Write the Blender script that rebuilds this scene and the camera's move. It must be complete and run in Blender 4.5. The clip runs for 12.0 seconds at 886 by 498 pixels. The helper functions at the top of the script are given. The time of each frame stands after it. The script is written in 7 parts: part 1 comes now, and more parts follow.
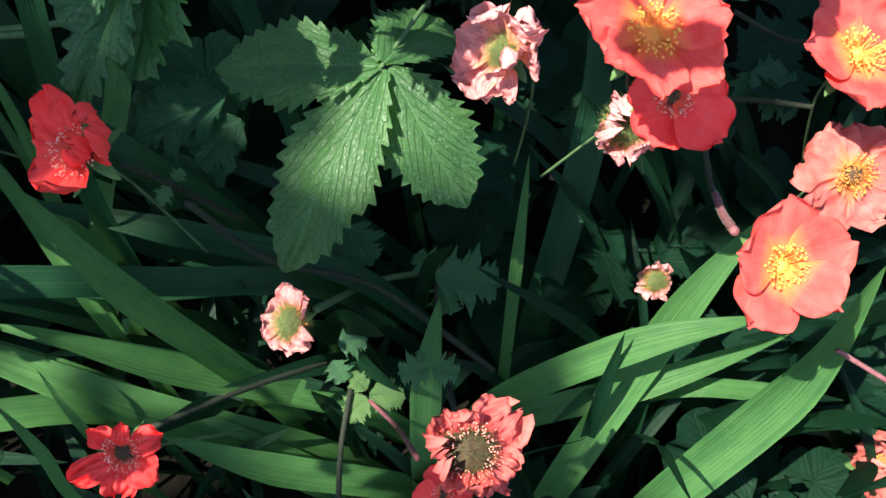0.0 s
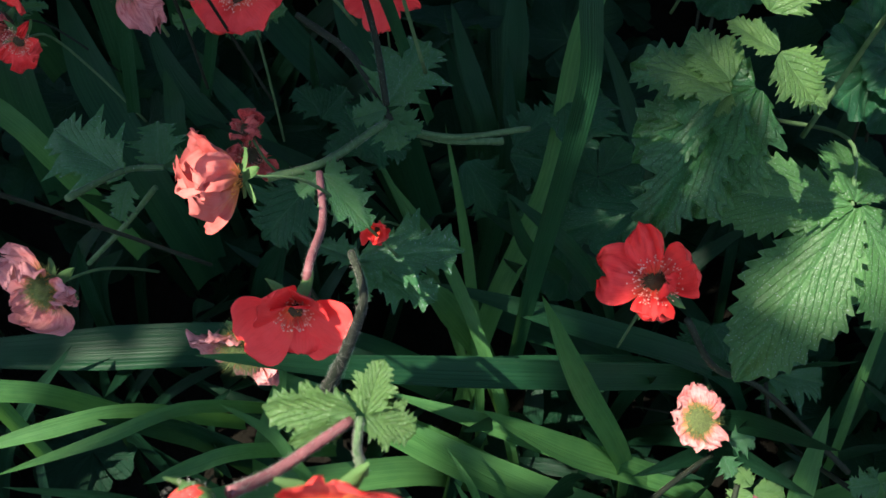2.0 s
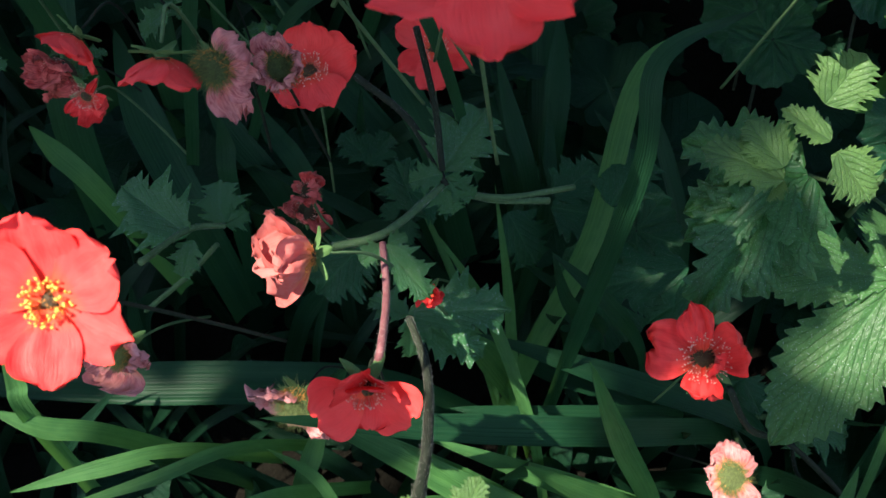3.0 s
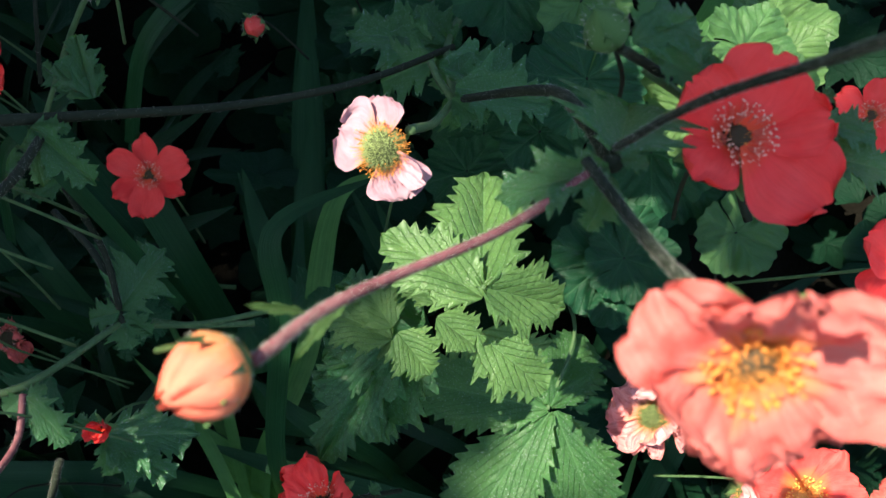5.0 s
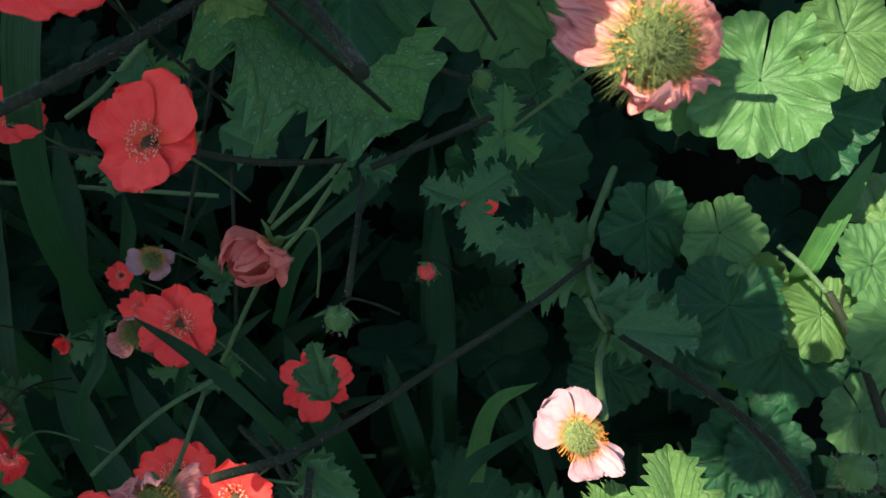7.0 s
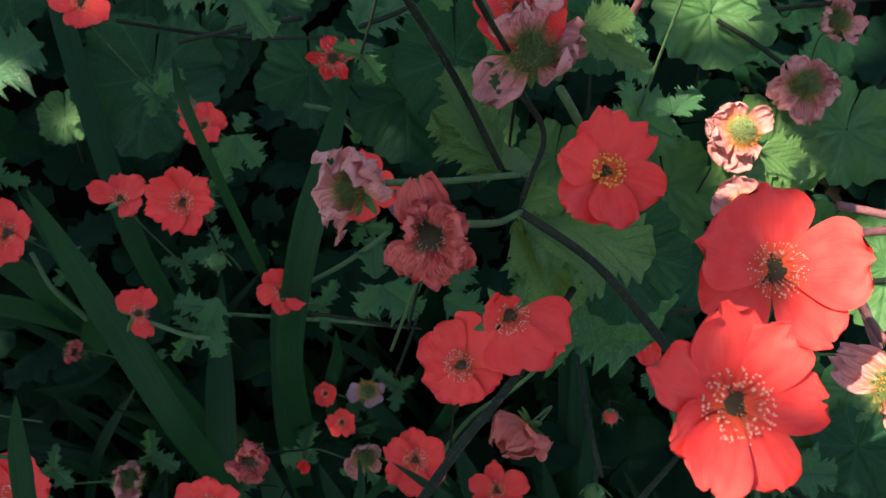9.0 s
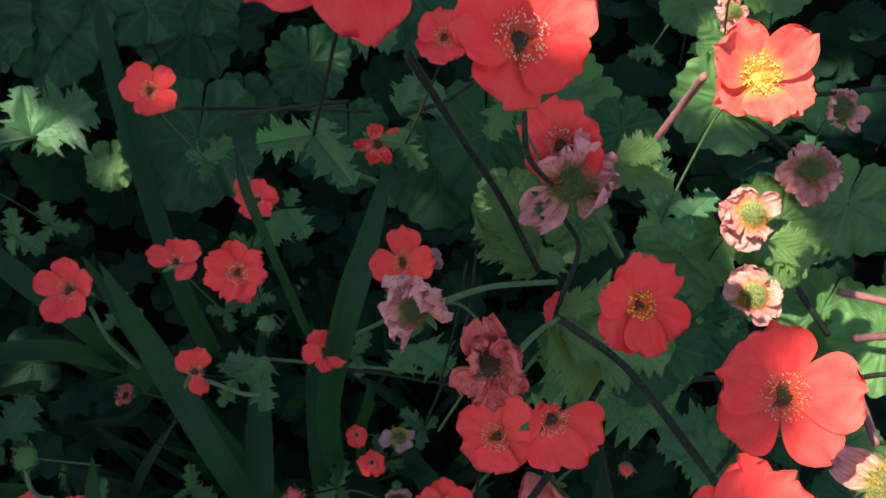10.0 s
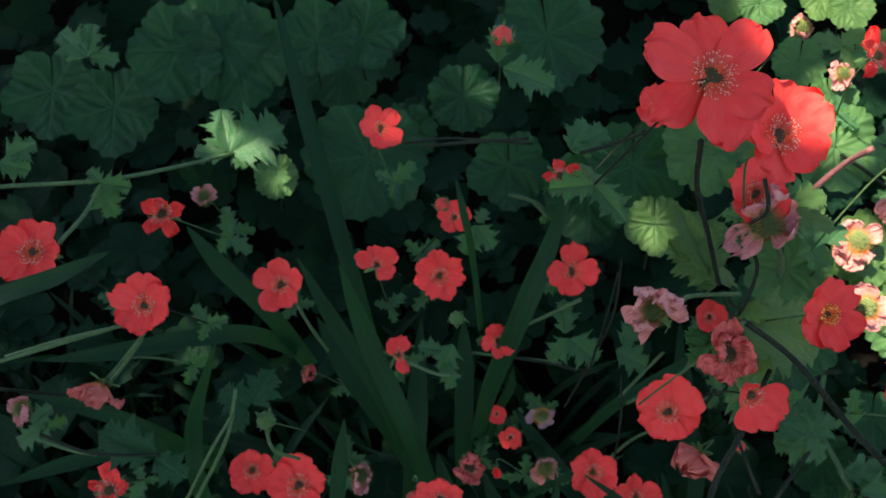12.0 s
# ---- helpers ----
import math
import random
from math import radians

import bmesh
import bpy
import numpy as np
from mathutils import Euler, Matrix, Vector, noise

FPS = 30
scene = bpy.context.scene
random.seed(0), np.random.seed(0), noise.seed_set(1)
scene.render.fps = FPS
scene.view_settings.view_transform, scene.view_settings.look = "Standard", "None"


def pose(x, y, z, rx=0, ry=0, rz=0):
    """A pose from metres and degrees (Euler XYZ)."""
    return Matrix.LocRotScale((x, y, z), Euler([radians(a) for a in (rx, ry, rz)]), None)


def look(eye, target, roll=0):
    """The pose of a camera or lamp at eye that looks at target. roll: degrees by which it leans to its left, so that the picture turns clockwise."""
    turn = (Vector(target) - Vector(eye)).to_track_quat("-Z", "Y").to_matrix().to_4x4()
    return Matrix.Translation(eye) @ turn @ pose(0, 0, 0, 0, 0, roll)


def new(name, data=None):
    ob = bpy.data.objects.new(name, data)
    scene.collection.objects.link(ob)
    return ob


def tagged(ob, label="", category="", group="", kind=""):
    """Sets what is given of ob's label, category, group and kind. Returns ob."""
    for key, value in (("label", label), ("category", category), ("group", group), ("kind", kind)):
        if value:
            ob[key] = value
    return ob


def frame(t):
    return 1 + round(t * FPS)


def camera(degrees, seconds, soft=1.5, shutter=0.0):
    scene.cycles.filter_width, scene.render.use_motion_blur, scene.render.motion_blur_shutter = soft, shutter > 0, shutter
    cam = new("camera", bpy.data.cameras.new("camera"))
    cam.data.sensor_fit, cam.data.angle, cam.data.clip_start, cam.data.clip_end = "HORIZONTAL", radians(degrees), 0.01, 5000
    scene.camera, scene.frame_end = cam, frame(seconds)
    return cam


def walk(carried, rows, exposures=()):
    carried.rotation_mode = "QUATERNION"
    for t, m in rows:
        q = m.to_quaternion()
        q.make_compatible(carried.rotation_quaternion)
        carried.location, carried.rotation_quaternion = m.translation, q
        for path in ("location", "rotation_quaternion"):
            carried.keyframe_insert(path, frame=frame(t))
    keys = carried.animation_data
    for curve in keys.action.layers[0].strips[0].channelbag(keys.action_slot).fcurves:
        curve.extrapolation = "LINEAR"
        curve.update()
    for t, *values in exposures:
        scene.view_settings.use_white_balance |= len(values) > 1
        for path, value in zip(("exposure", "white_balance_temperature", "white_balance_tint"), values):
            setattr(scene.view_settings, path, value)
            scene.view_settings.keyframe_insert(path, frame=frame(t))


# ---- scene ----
cam = camera(60.0, 12.0, soft=1.5)
cam.data.dof.use_dof, cam.data.dof.focus_distance, cam.data.dof.aperture_fstop = True, 0.27, 32.0
PATH = [
    (0, (-0.004, 0.114, 0.625), (-0.004, 1.319, -0.971), -4),
    (0.5, (-0.052, 0.121, 0.624), (-0.069, 1.333, -0.967), -3.8),
    (1, (-0.104, 0.125, 0.638), (-0.137, 1.358, -0.937), -3.2),
    (1.5, (-0.15, 0.127, 0.652), (-0.183, 1.368, -0.916), -2),
    (2, (-0.184, 0.129, 0.673), (-0.211, 1.38, -0.887), -0.6),
    (2.5, (-0.206, 0.134, 0.686), (-0.234, 1.382, -0.877), 0.2),
    (2.7, (-0.209, 0.138, 0.689), (-0.238, 1.384, -0.875), 0.5),
    (4.3, (-0.119, 0.166, 0.738), (-0.166, 1.403, -0.833), 1.5),
    (4.5, (-0.103, 0.171, 0.737), (-0.127, 1.41, -0.833), 2.3),
    (5, (-0.073, 0.181, 0.751), (-0.064, 1.428, -0.812), 2.5),
    (5.5, (-0.073, 0.193, 0.776), (-0.058, 1.454, -0.777), 1.8),
    (6, (-0.087, 0.21, 0.798), (-0.122, 1.501, -0.729), 0),
    (6.5, (-0.107, 0.219, 0.814), (-0.181, 1.53, -0.695), -1.5),
    (8.3, (-0.187, 0.23, 0.906), (-0.331, 1.552, -0.588), -4.3),
    (8.5, (-0.196, 0.229, 0.922), (-0.34, 1.551, -0.572), -4.1),
    (9, (-0.221, 0.226, 0.951), (-0.361, 1.553, -0.539), -3.3),
    (9.5, (-0.234, 0.231, 0.983), (-0.38, 1.551, -0.512), -3),
    (10, (-0.237, 0.231, 1.005), (-0.383, 1.553, -0.488), -2.7),
    (10.5, (-0.26, 0.231, 1.019), (-0.407, 1.549, -0.478), -2.7),
    (11, (-0.294, 0.219, 1.037), (-0.442, 1.534, -0.462), -2.3),
    (11.5, (-0.317, 0.189, 1.066), (-0.469, 1.504, -0.433), -1.9),
    (12, (-0.342, 0.161, 1.09), (-0.494, 1.476, -0.409), -1.2),
]
EXPOSURE = [(0.0, 1.70, 6350, 12), (1.0, 1.74, 6370, 12), (2.5, 1.55, 6400, 11), (4.5, 1.74, 6450, 10), (5.5, 1.54, 6700, 6), (6.7, 1.60, 6900, 5), (8.5, 1.62, 7050, 6), (10.0, 1.68, 7100, 7), (12.0, 1.72, 7150, 7)]
walk(cam, [(t, look(eye, target, roll)) for t, eye, target, roll in PATH], EXPOSURE)
SKY, SUN = 0.102, 4.8
REACH = 2.3  # metres from the bed to the tree's crown along the sun's way
GAPS = []


def gap(x, y, z, radius):
    """A gap left in the added tree's crown so that the sun reaches this spot of the bed."""
    GAPS.append(((x, y, z), radius))


gap(-0.029, 0.327, 0.430, 0.009)
gap(-0.027, 0.335, 0.436, 0.010)
gap(-0.030, 0.311, 0.419, 0.009)
gap(-0.006, 0.328, 0.431, 0.022)
gap(0.004, 0.314, 0.421, 0.008)
gap(0.056, 0.272, 0.485, 0.034)
gap(0.098, 0.245, 0.431, 0.040)
gap(0.163, 0.346, 0.424, 0.022)
gap(0.168, 0.320, 0.381, 0.026)
gap(0.154, 0.269, 0.329, 0.050)
gap(0.120, 0.280, 0.324, 0.035)
gap(0.069, 0.284, 0.315, 0.015)
gap(0.189, 0.252, 0.253, 0.050)
gap(0.126, 0.266, 0.238, 0.014)
gap(0.134, 0.316, 0.332, 0.024)
gap(-0.156, 0.312, 0.323, 0.008)
gap(-0.082, 0.260, 0.259, 0.012)
gap(0.026, 0.337, 0.446, 0.020)
gap(-0.069, 0.288, 0.346, 0.014)
gap(-0.038, 0.269, 0.317, 0.014)
gap(-0.264, 0.281, 0.293, 0.030)
gap(-0.308, 0.265, 0.295, 0.030)
gap(-0.207, 0.288, 0.285, 0.014)
gap(-0.082, 0.266, 0.266, 0.014)
gap(-0.360, 0.306, 0.313, 0.015)
gap(-0.235, 0.274, 0.298, 0.022)
gap(-0.282, 0.223, 0.574, 0.022)
gap(-0.396, 0.266, 0.356, 0.050)
gap(-0.333, 0.265, 0.345, 0.040)
gap(-0.393, 0.293, 0.375, 0.020)
gap(-0.355, 0.289, 0.339, 0.030)
gap(-0.313, 0.275, 0.327, 0.035)
gap(-0.203, 0.198, 0.535, 0.030)
gap(-0.395, 0.305, 0.404, 0.010)
gap(-0.063, 0.342, 0.504, 0.014)
gap(-0.060, 0.365, 0.523, 0.022)
gap(-0.229, 0.307, 0.473, 0.008)
gap(-0.198, 0.295, 0.449, 0.010)
gap(-0.061, 0.302, 0.563, 0.016)
gap(-0.053, 0.353, 0.567, 0.016)
gap(-0.042, 0.320, 0.516, 0.020)
gap(-0.075, 0.324, 0.519, 0.010)
gap(-0.095, 0.359, 0.579, 0.020)
gap(-0.103, 0.225, 0.671, 0.018)
gap(-0.000, 0.211, 0.387, 0.012)
gap(0.086, 0.480, 0.477, 0.015)
gap(-0.007, 0.447, 0.559, 0.006)
gap(0.110, 0.503, 0.514, 0.022)
gap(0.087, 0.551, 0.527, 0.030)
gap(0.159, 0.526, 0.507, 0.028)
gap(-0.012, 0.507, 0.611, 0.018)
gap(0.040, 0.522, 0.621, 0.024)
gap(0.122, 0.522, 0.508, 0.034)
gap(0.068, 0.497, 0.490, 0.016)
gap(0.053, 0.473, 0.470, 0.010)
gap(0.044, 0.512, 0.531, 0.010)
gap(-0.096, 0.547, 0.689, 0.022)
gap(-0.109, 0.488, 0.700, 0.014)
gap(-0.048, 0.495, 0.664, 0.024)
gap(-0.094, 0.356, 0.732, 0.010)
gap(-0.257, 0.296, 0.502, 0.010)
gap(-0.319, 0.278, 0.463, 0.016)
gap(-0.265, 0.286, 0.414, 0.012)
gap(-0.156, 0.445, 0.852, 0.016)
gap(-0.030, 0.799, 0.711, 0.050)
gap(-0.093, 0.815, 0.705, 0.040)
gap(-0.235, 0.554, 0.677, 0.013)
gap(-0.090, 0.666, 0.733, 0.030)
gap(-0.099, 0.496, 0.692, 0.016)
gap(-0.100, 0.614, 0.716, 0.018)
gap(-0.558, 0.683, 0.572, 0.006)
gap(-0.574, 0.647, 0.650, 0.014)
gap(0.093, 0.502, 0.501, 0.022)
gap(-0.069, 0.551, 0.662, 0.014)
gap(-0.206, 0.316, 0.607, 0.012)

# ---- light ----
SUN_WAY = Vector((-0.45, -0.26, 0.86)).normalized()  # from the bed towards the sun
sun_az, sun_el = math.atan2(SUN_WAY.x, SUN_WAY.y), math.asin(SUN_WAY.z)
world = bpy.data.worlds.new("sky")
scene.world = world
world.use_nodes = True
wn = world.node_tree
sky = wn.nodes.new("ShaderNodeTexSky")
sky.sky_type, sky.sun_disc, sky.sun_elevation, sky.sun_rotation = "NISHITA", False, sun_el, sun_az
wn.links.new(sky.outputs[0], wn.nodes["Background"].inputs[0])
wn.nodes["Background"].inputs[1].default_value = SKY
sun = new("sun", bpy.data.lights.new("sun", "SUN"))
sun.data.energy, sun.data.angle, sun.data.color = SUN, radians(0.53), (1.0, 0.92, 0.77)
sun.matrix_world = look(SUN_WAY * 6, (0, 0, 0))

# ---- materials ----


class Nodes:
    """A node material in the making."""

    def __init__(self, name):
        self.mat = bpy.data.materials.new(name)
        self.mat.use_nodes = True
        self.tree = self.mat.node_tree
        self.tree.nodes.clear()
        self.out = self.add("ShaderNodeOutputMaterial")

    def add(self, kind, **settings):
        node = self.tree.nodes.new(kind)
        for key, value in settings.items():
            setattr(node, key, value)
        return node

    def link(self, a, b):
        self.tree.links.new(a, b)

    def put(self, socket, value):
        if isinstance(value, (int, float)):
            socket.default_value = value
        elif isinstance(value, tuple):
            socket.default_value = (*value, 1.0) if len(value) == 3 and len(socket.default_value) == 4 else value
        else:
            self.link(value, socket)

    def math(self, op, a, b=0.0, c=0.0):
        node = self.add("ShaderNodeMath", operation=op)
        for socket, value in zip(node.inputs, (a, b, c)):
            self.put(socket, value)
        return node.outputs[0]

    def noise(self, scale, detail=3.0, vector=None, rough=0.55):
        node = self.add("ShaderNodeTexNoise")
        node.inputs["Scale"].default_value, node.inputs["Detail"].default_value, node.inputs["Roughness"].default_value = scale, detail, rough
        self.link(vector if vector is not None else self.coords("Object"), node.inputs["Vector"])
        return node.outputs["Fac"]

    def coords(self, which):
        return self.add("ShaderNodeTexCoord").outputs[which]

    def stretch(self, vector, scale):
        node = self.add("ShaderNodeMapping")
        node.inputs["Scale"].default_value = scale
        self.link(vector, node.inputs["Vector"])
        return node.outputs[0]

    def mix(self, fac, a, b):
        node = self.add("ShaderNodeMix", data_type="RGBA")
        self.put(node.inputs[0], fac)
        self.put(node.inputs[6], a)
        self.put(node.inputs[7], b)
        return node.outputs[2]

    def ramp(self, value, lo, hi):
        node = self.add("ShaderNodeMapRange")
        self.put(node.inputs[0], value)
        node.inputs[1].default_value, node.inputs[2].default_value = lo, hi
        return node.outputs[0]

    def random(self):
        return self.add("ShaderNodeObjectInfo").outputs["Random"]

    def shade(self, colour, rough, height=None, relief=0.3, distance=0.001, thin=0.0, glow=None, specular=0.5, sheen=0.0):
        """Principled surface; thin: the share of light that passes through a leaf or petal."""
        bsdf = self.add("ShaderNodeBsdfPrincipled")
        self.put(bsdf.inputs["Base Color"], colour)
        self.put(bsdf.inputs["Roughness"], rough)
        self.put(bsdf.inputs["Specular IOR Level"], specular)
        bsdf.inputs["Sheen Weight"].default_value = sheen
        if height is not None:
            bump = self.add("ShaderNodeBump")
            bump.inputs["Strength"].default_value, bump.inputs["Distance"].default_value = relief, distance
            self.link(height, bump.inputs["Height"])
            self.link(bump.outputs[0], bsdf.inputs["Normal"])
        result = bsdf.outputs[0]
        if thin:
            through_light = self.add("ShaderNodeBsdfTranslucent")
            self.put(through_light.inputs[0], glow if glow is not None else colour)
            both = self.add("ShaderNodeMixShader")
            both.inputs[0].default_value = thin
            self.link(result, both.inputs[1])
            self.link(through_light.outputs[0], both.inputs[2])
            result = both.outputs[0]
        self.link(result, self.out.inputs[0])
        return self.mat


def leaf_material(name, dark, light, vein, glow, veins=8.5, rough=0.45, downy=0.5, ribbed=1.0, specular=0.15, sunken=0.45, relief=0.9):
    n = Nodes(name)
    flat = n.coords("UV")
    uv = n.add("ShaderNodeSeparateXYZ")
    n.link(flat, uv.inputs[0])
    side, along = n.math("ABSOLUTE", uv.outputs[0]), uv.outputs[1]
    bow = n.math("MULTIPLY", n.math("MULTIPLY", side, side), -0.9)
    slant = n.math("ADD", n.math("SUBTRACT", along, n.math("MULTIPLY", side, 1.5)), bow)
    wave = n.math("PINGPONG", n.math("MULTIPLY", slant, veins), 0.5)
    lines = n.ramp(wave, 0.07, 0.0)
    groove = n.ramp(wave, 0.20, 0.02)
    mid = n.ramp(side, 0.018, 0.004)
    ribs = n.math("MAXIMUM", lines, mid)
    cells = n.add("ShaderNodeTexVoronoi", feature="DISTANCE_TO_EDGE")
    cells.inputs["Scale"].default_value = 26.0
    n.link(flat, cells.inputs["Vector"])
    net = n.ramp(cells.outputs["Distance"], 0.10, 0.0)
    pillow = n.ramp(cells.outputs["Distance"], 0.0, 0.35)
    blotch = n.ramp(n.noise(2.2, 4.0, flat), 0.3, 0.7)
    base = n.mix(blotch, dark, light)
    base = n.mix(n.math("MULTIPLY", n.random(), 0.45), base, light)
    # Vein grooves and cell edges get a darker colour that stands for crease shade.
    shaded = tuple(c * 0.45 for c in dark)
    base = n.mix(n.math("MULTIPLY", groove, sunken * 0.6), base, shaded)
    base = n.mix(n.math("MULTIPLY", net, sunken), base, shaded)
    base = n.mix(n.math("MULTIPLY", ribs, 0.50 * ribbed), base, vein)
    specks = n.ramp(n.noise(95.0, 1.0, flat), 0.655, 0.70)
    base = n.mix(n.math("MULTIPLY", specks, downy), base, (0.55, 0.62, 0.54))
    swell = n.math("MULTIPLY", n.math("SMOOTH_MIN", wave, 0.20, 0.2), 0.5 * ribbed)
    height = n.math("ADD", n.math("SUBTRACT", swell, n.math("MULTIPLY", ribs, 0.15)), n.math("ADD", n.math("MULTIPLY", pillow, 0.07), n.math("MULTIPLY", n.noise(5.0, 1.5, flat), 0.45)))
    gloss = n.math("ADD", rough, n.math("MULTIPLY", net, 0.15))
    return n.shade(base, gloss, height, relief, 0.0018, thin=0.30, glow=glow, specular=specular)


def petal_material(name, colour, edge, base_colour, vein, thin=0.35, veined=0.3, base_from=0.30, pale_rim=0.2, relief=0.35):
    n = Nodes(name)
    uv = n.coords("UV")
    split = n.add("ShaderNodeSeparateXYZ")
    n.link(uv, split.inputs[0])
    fine = n.noise(14.0, 3.0, n.stretch(uv, (2.2, 0.22, 1.0)))
    cloudy = n.noise(2.5, 3.0, uv)
    body = n.mix(n.ramp(cloudy, 0.35, 0.7), colour, edge)
    body = n.mix(n.math("MULTIPLY", n.ramp(fine, 0.48, 0.60), veined), body, vein)
    body = n.mix(n.math("MULTIPLY", n.random(), 0.35), body, edge)
    body = n.mix(n.math("MULTIPLY", n.ramp(split.outputs[1], 0.55, 1.05), pale_rim), body, edge)
    body = n.mix(n.math("MULTIPLY", n.ramp(split.outputs[1], base_from, 0.02), 0.75), body, base_colour)
    height = n.math("ADD", fine, n.math("MULTIPLY", cloudy, 0.8))
    return n.shade(body, 0.55, height, relief, 0.0006, thin=thin, specular=0.15)


def plain_material(name, a, b, rough, scale, detail=4.0, relief=0.4, distance=0.001, stretch=None, thin=0.0, specular=0.4, sheen=0.0, vary=0.4):
    n = Nodes(name)
    where = n.coords("Object")
    if stretch:
        where = n.stretch(where, stretch)
    grain, broad = n.noise(scale, detail, where), n.noise(scale * 0.13, 2.0)
    body = n.mix(n.ramp(n.math("ADD", n.math("MULTIPLY", grain, 0.6), n.math("MULTIPLY", broad, 0.4)), 0.32, 0.68), a, b)
    body = n.mix(n.math("MULTIPLY", n.random(), vary), body, b)
    return n.shade(body, rough, grain, relief, distance, thin=thin, specular=specular, sheen=sheen)


def blade_material(name, a, b, rib, glow):
    n = Nodes(name)
    uv = n.coords("UV")
    lines = n.noise(9.0, 2.0, n.stretch(uv, (0.9, 0.02, 1.0)))
    cloud = n.noise(3.0, 3.0, n.stretch(uv, (0.5, 1.5, 1.0)))
    spots = n.ramp(n.noise(42.0, 1.0, n.stretch(uv, (0.6, 1.0, 1.0))), 0.74, 0.78)
    body = n.mix(n.ramp(cloud, 0.3, 0.7), a, b)
    body = n.mix(n.math("MULTIPLY", n.random(), 0.5), body, b)
    body = n.mix(n.math("MULTIPLY", n.ramp(lines, 0.45, 0.59), 0.6), body, rib)
    body = n.mix(n.math("MULTIPLY", spots, 0.4), body, (0.35, 0.36, 0.22))
    return n.shade(body, 0.42, lines, 0.7, 0.0010, thin=0.28, glow=glow, specular=0.14)


LEAF = leaf_material("leaf_green", (0.019, 0.072, 0.028), (0.068, 0.169, 0.050), (0.115, 0.253, 0.099), (0.214, 0.431, 0.059), veins=9.0, ribbed=0.6, specular=0.16, rough=0.4)
LEAF_DOWNY = leaf_material("leaf_downy_green", (0.017, 0.082, 0.034), (0.051, 0.163, 0.060), (0.143, 0.304, 0.126), (0.204, 0.467, 0.068), veins=7.0, ribbed=0.7, specular=0.25, rough=0.42, downy=1.0)
LEAF_CRINKLED = leaf_material("leaf_crinkled_green", (0.014, 0.069, 0.027), (0.049, 0.161, 0.052), (0.061, 0.178, 0.070), (0.184, 0.453, 0.070), veins=6.0, ribbed=0.4, specular=0.28, rough=0.4, downy=0.35, sunken=0.8)
# Darker copy of the leaf green; shade is mixed into its colour.
LEAF_SHADED = leaf_material("leaf_shaded_green", (0.006, 0.046, 0.020), (0.014, 0.076, 0.030), (0.051, 0.155, 0.061), (0.067, 0.221, 0.041), veins=5.0, rough=0.42, downy=0.35, ribbed=0.9, specular=0.18)
LEAF_FRESH = leaf_material("leaf_fresh_green", (0.037, 0.102, 0.032), (0.114, 0.218, 0.060), (0.129, 0.260, 0.100), (0.232, 0.389, 0.063), veins=6.0, downy=0.3, ribbed=0.5, specular=0.28, rough=0.42)
# Darkest leaf copy: the shade near the soil is put into the colour.
LEAF_FLOOR_SHADED = leaf_material("leaf_floor_shaded", (0.002, 0.018, 0.009), (0.005, 0.034, 0.015), (0.012, 0.045, 0.020), (0.030, 0.105, 0.020), veins=5.0, rough=0.6, downy=0.15, ribbed=0.7, specular=0.1)
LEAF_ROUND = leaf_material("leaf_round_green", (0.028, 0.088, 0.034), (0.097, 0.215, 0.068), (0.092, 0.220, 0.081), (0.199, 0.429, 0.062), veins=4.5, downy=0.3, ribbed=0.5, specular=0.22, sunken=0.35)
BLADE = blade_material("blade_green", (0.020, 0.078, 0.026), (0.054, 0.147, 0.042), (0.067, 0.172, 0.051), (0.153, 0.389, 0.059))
# Darkest blade copy, coloured as if in shade at the plants' feet.
BLADE_FLOOR_SHADED = blade_material("blade_floor_shaded", (0.003, 0.016, 0.008), (0.006, 0.030, 0.014), (0.008, 0.034, 0.016), (0.030, 0.090, 0.020))
# The blade green again, with shade put into the colour.
BLADE_SHADED = blade_material("blade_shaded_green", (0.0053, 0.0289, 0.0144), (0.0099, 0.0479, 0.0198), (0.0167, 0.0638, 0.0258), (0.0494, 0.1444, 0.0312))
RED = petal_material("petal_red", (0.90, 0.040, 0.040), (0.92, 0.080, 0.072), (0.72, 0.10, 0.03), (0.62, 0.02, 0.02), thin=0.06, veined=0.2)
RED_WARM = petal_material("petal_red_orange", (0.78, 0.050, 0.045), (0.84, 0.13, 0.11), (0.86, 0.36, 0.06), (0.70, 0.03, 0.02), thin=0.2, base_from=0.45)
PINK = petal_material("petal_faded_pink", (0.70, 0.19, 0.17), (0.75, 0.34, 0.33), (0.82, 0.30, 0.10), (0.44, 0.04, 0.05), thin=0.2, veined=0.7, base_from=0.45, pale_rim=0.8, relief=0.8)
CORAL = petal_material("petal_coral", (0.68, 0.11, 0.09), (0.68, 0.23, 0.20), (0.74, 0.30, 0.05), (0.66, 0.08, 0.07), thin=0.35, veined=0.4, base_from=0.4)
BLUSH = petal_material("petal_blush_pink", (0.60, 0.17, 0.15), (0.66, 0.30, 0.29), (0.74, 0.22, 0.05), (0.50, 0.09, 0.09), thin=0.2, veined=0.6, base_from=0.5, pale_rim=0.7, relief=0.8)
BUD_WARM = petal_material("bud_red_yellow", (0.80, 0.09, 0.06), (0.82, 0.27, 0.17), (0.85, 0.56, 0.14), (0.80, 0.16, 0.06), thin=0.2, veined=0.35, base_from=0.64, pale_rim=0.4)
PALE = petal_material("petal_pale_pink", (0.42, 0.205, 0.235), (0.44, 0.28, 0.33), (0.74, 0.24, 0.06), (0.62, 0.20, 0.20), thin=0.2, veined=0.35, base_from=0.42, pale_rim=0.6, relief=0.6)
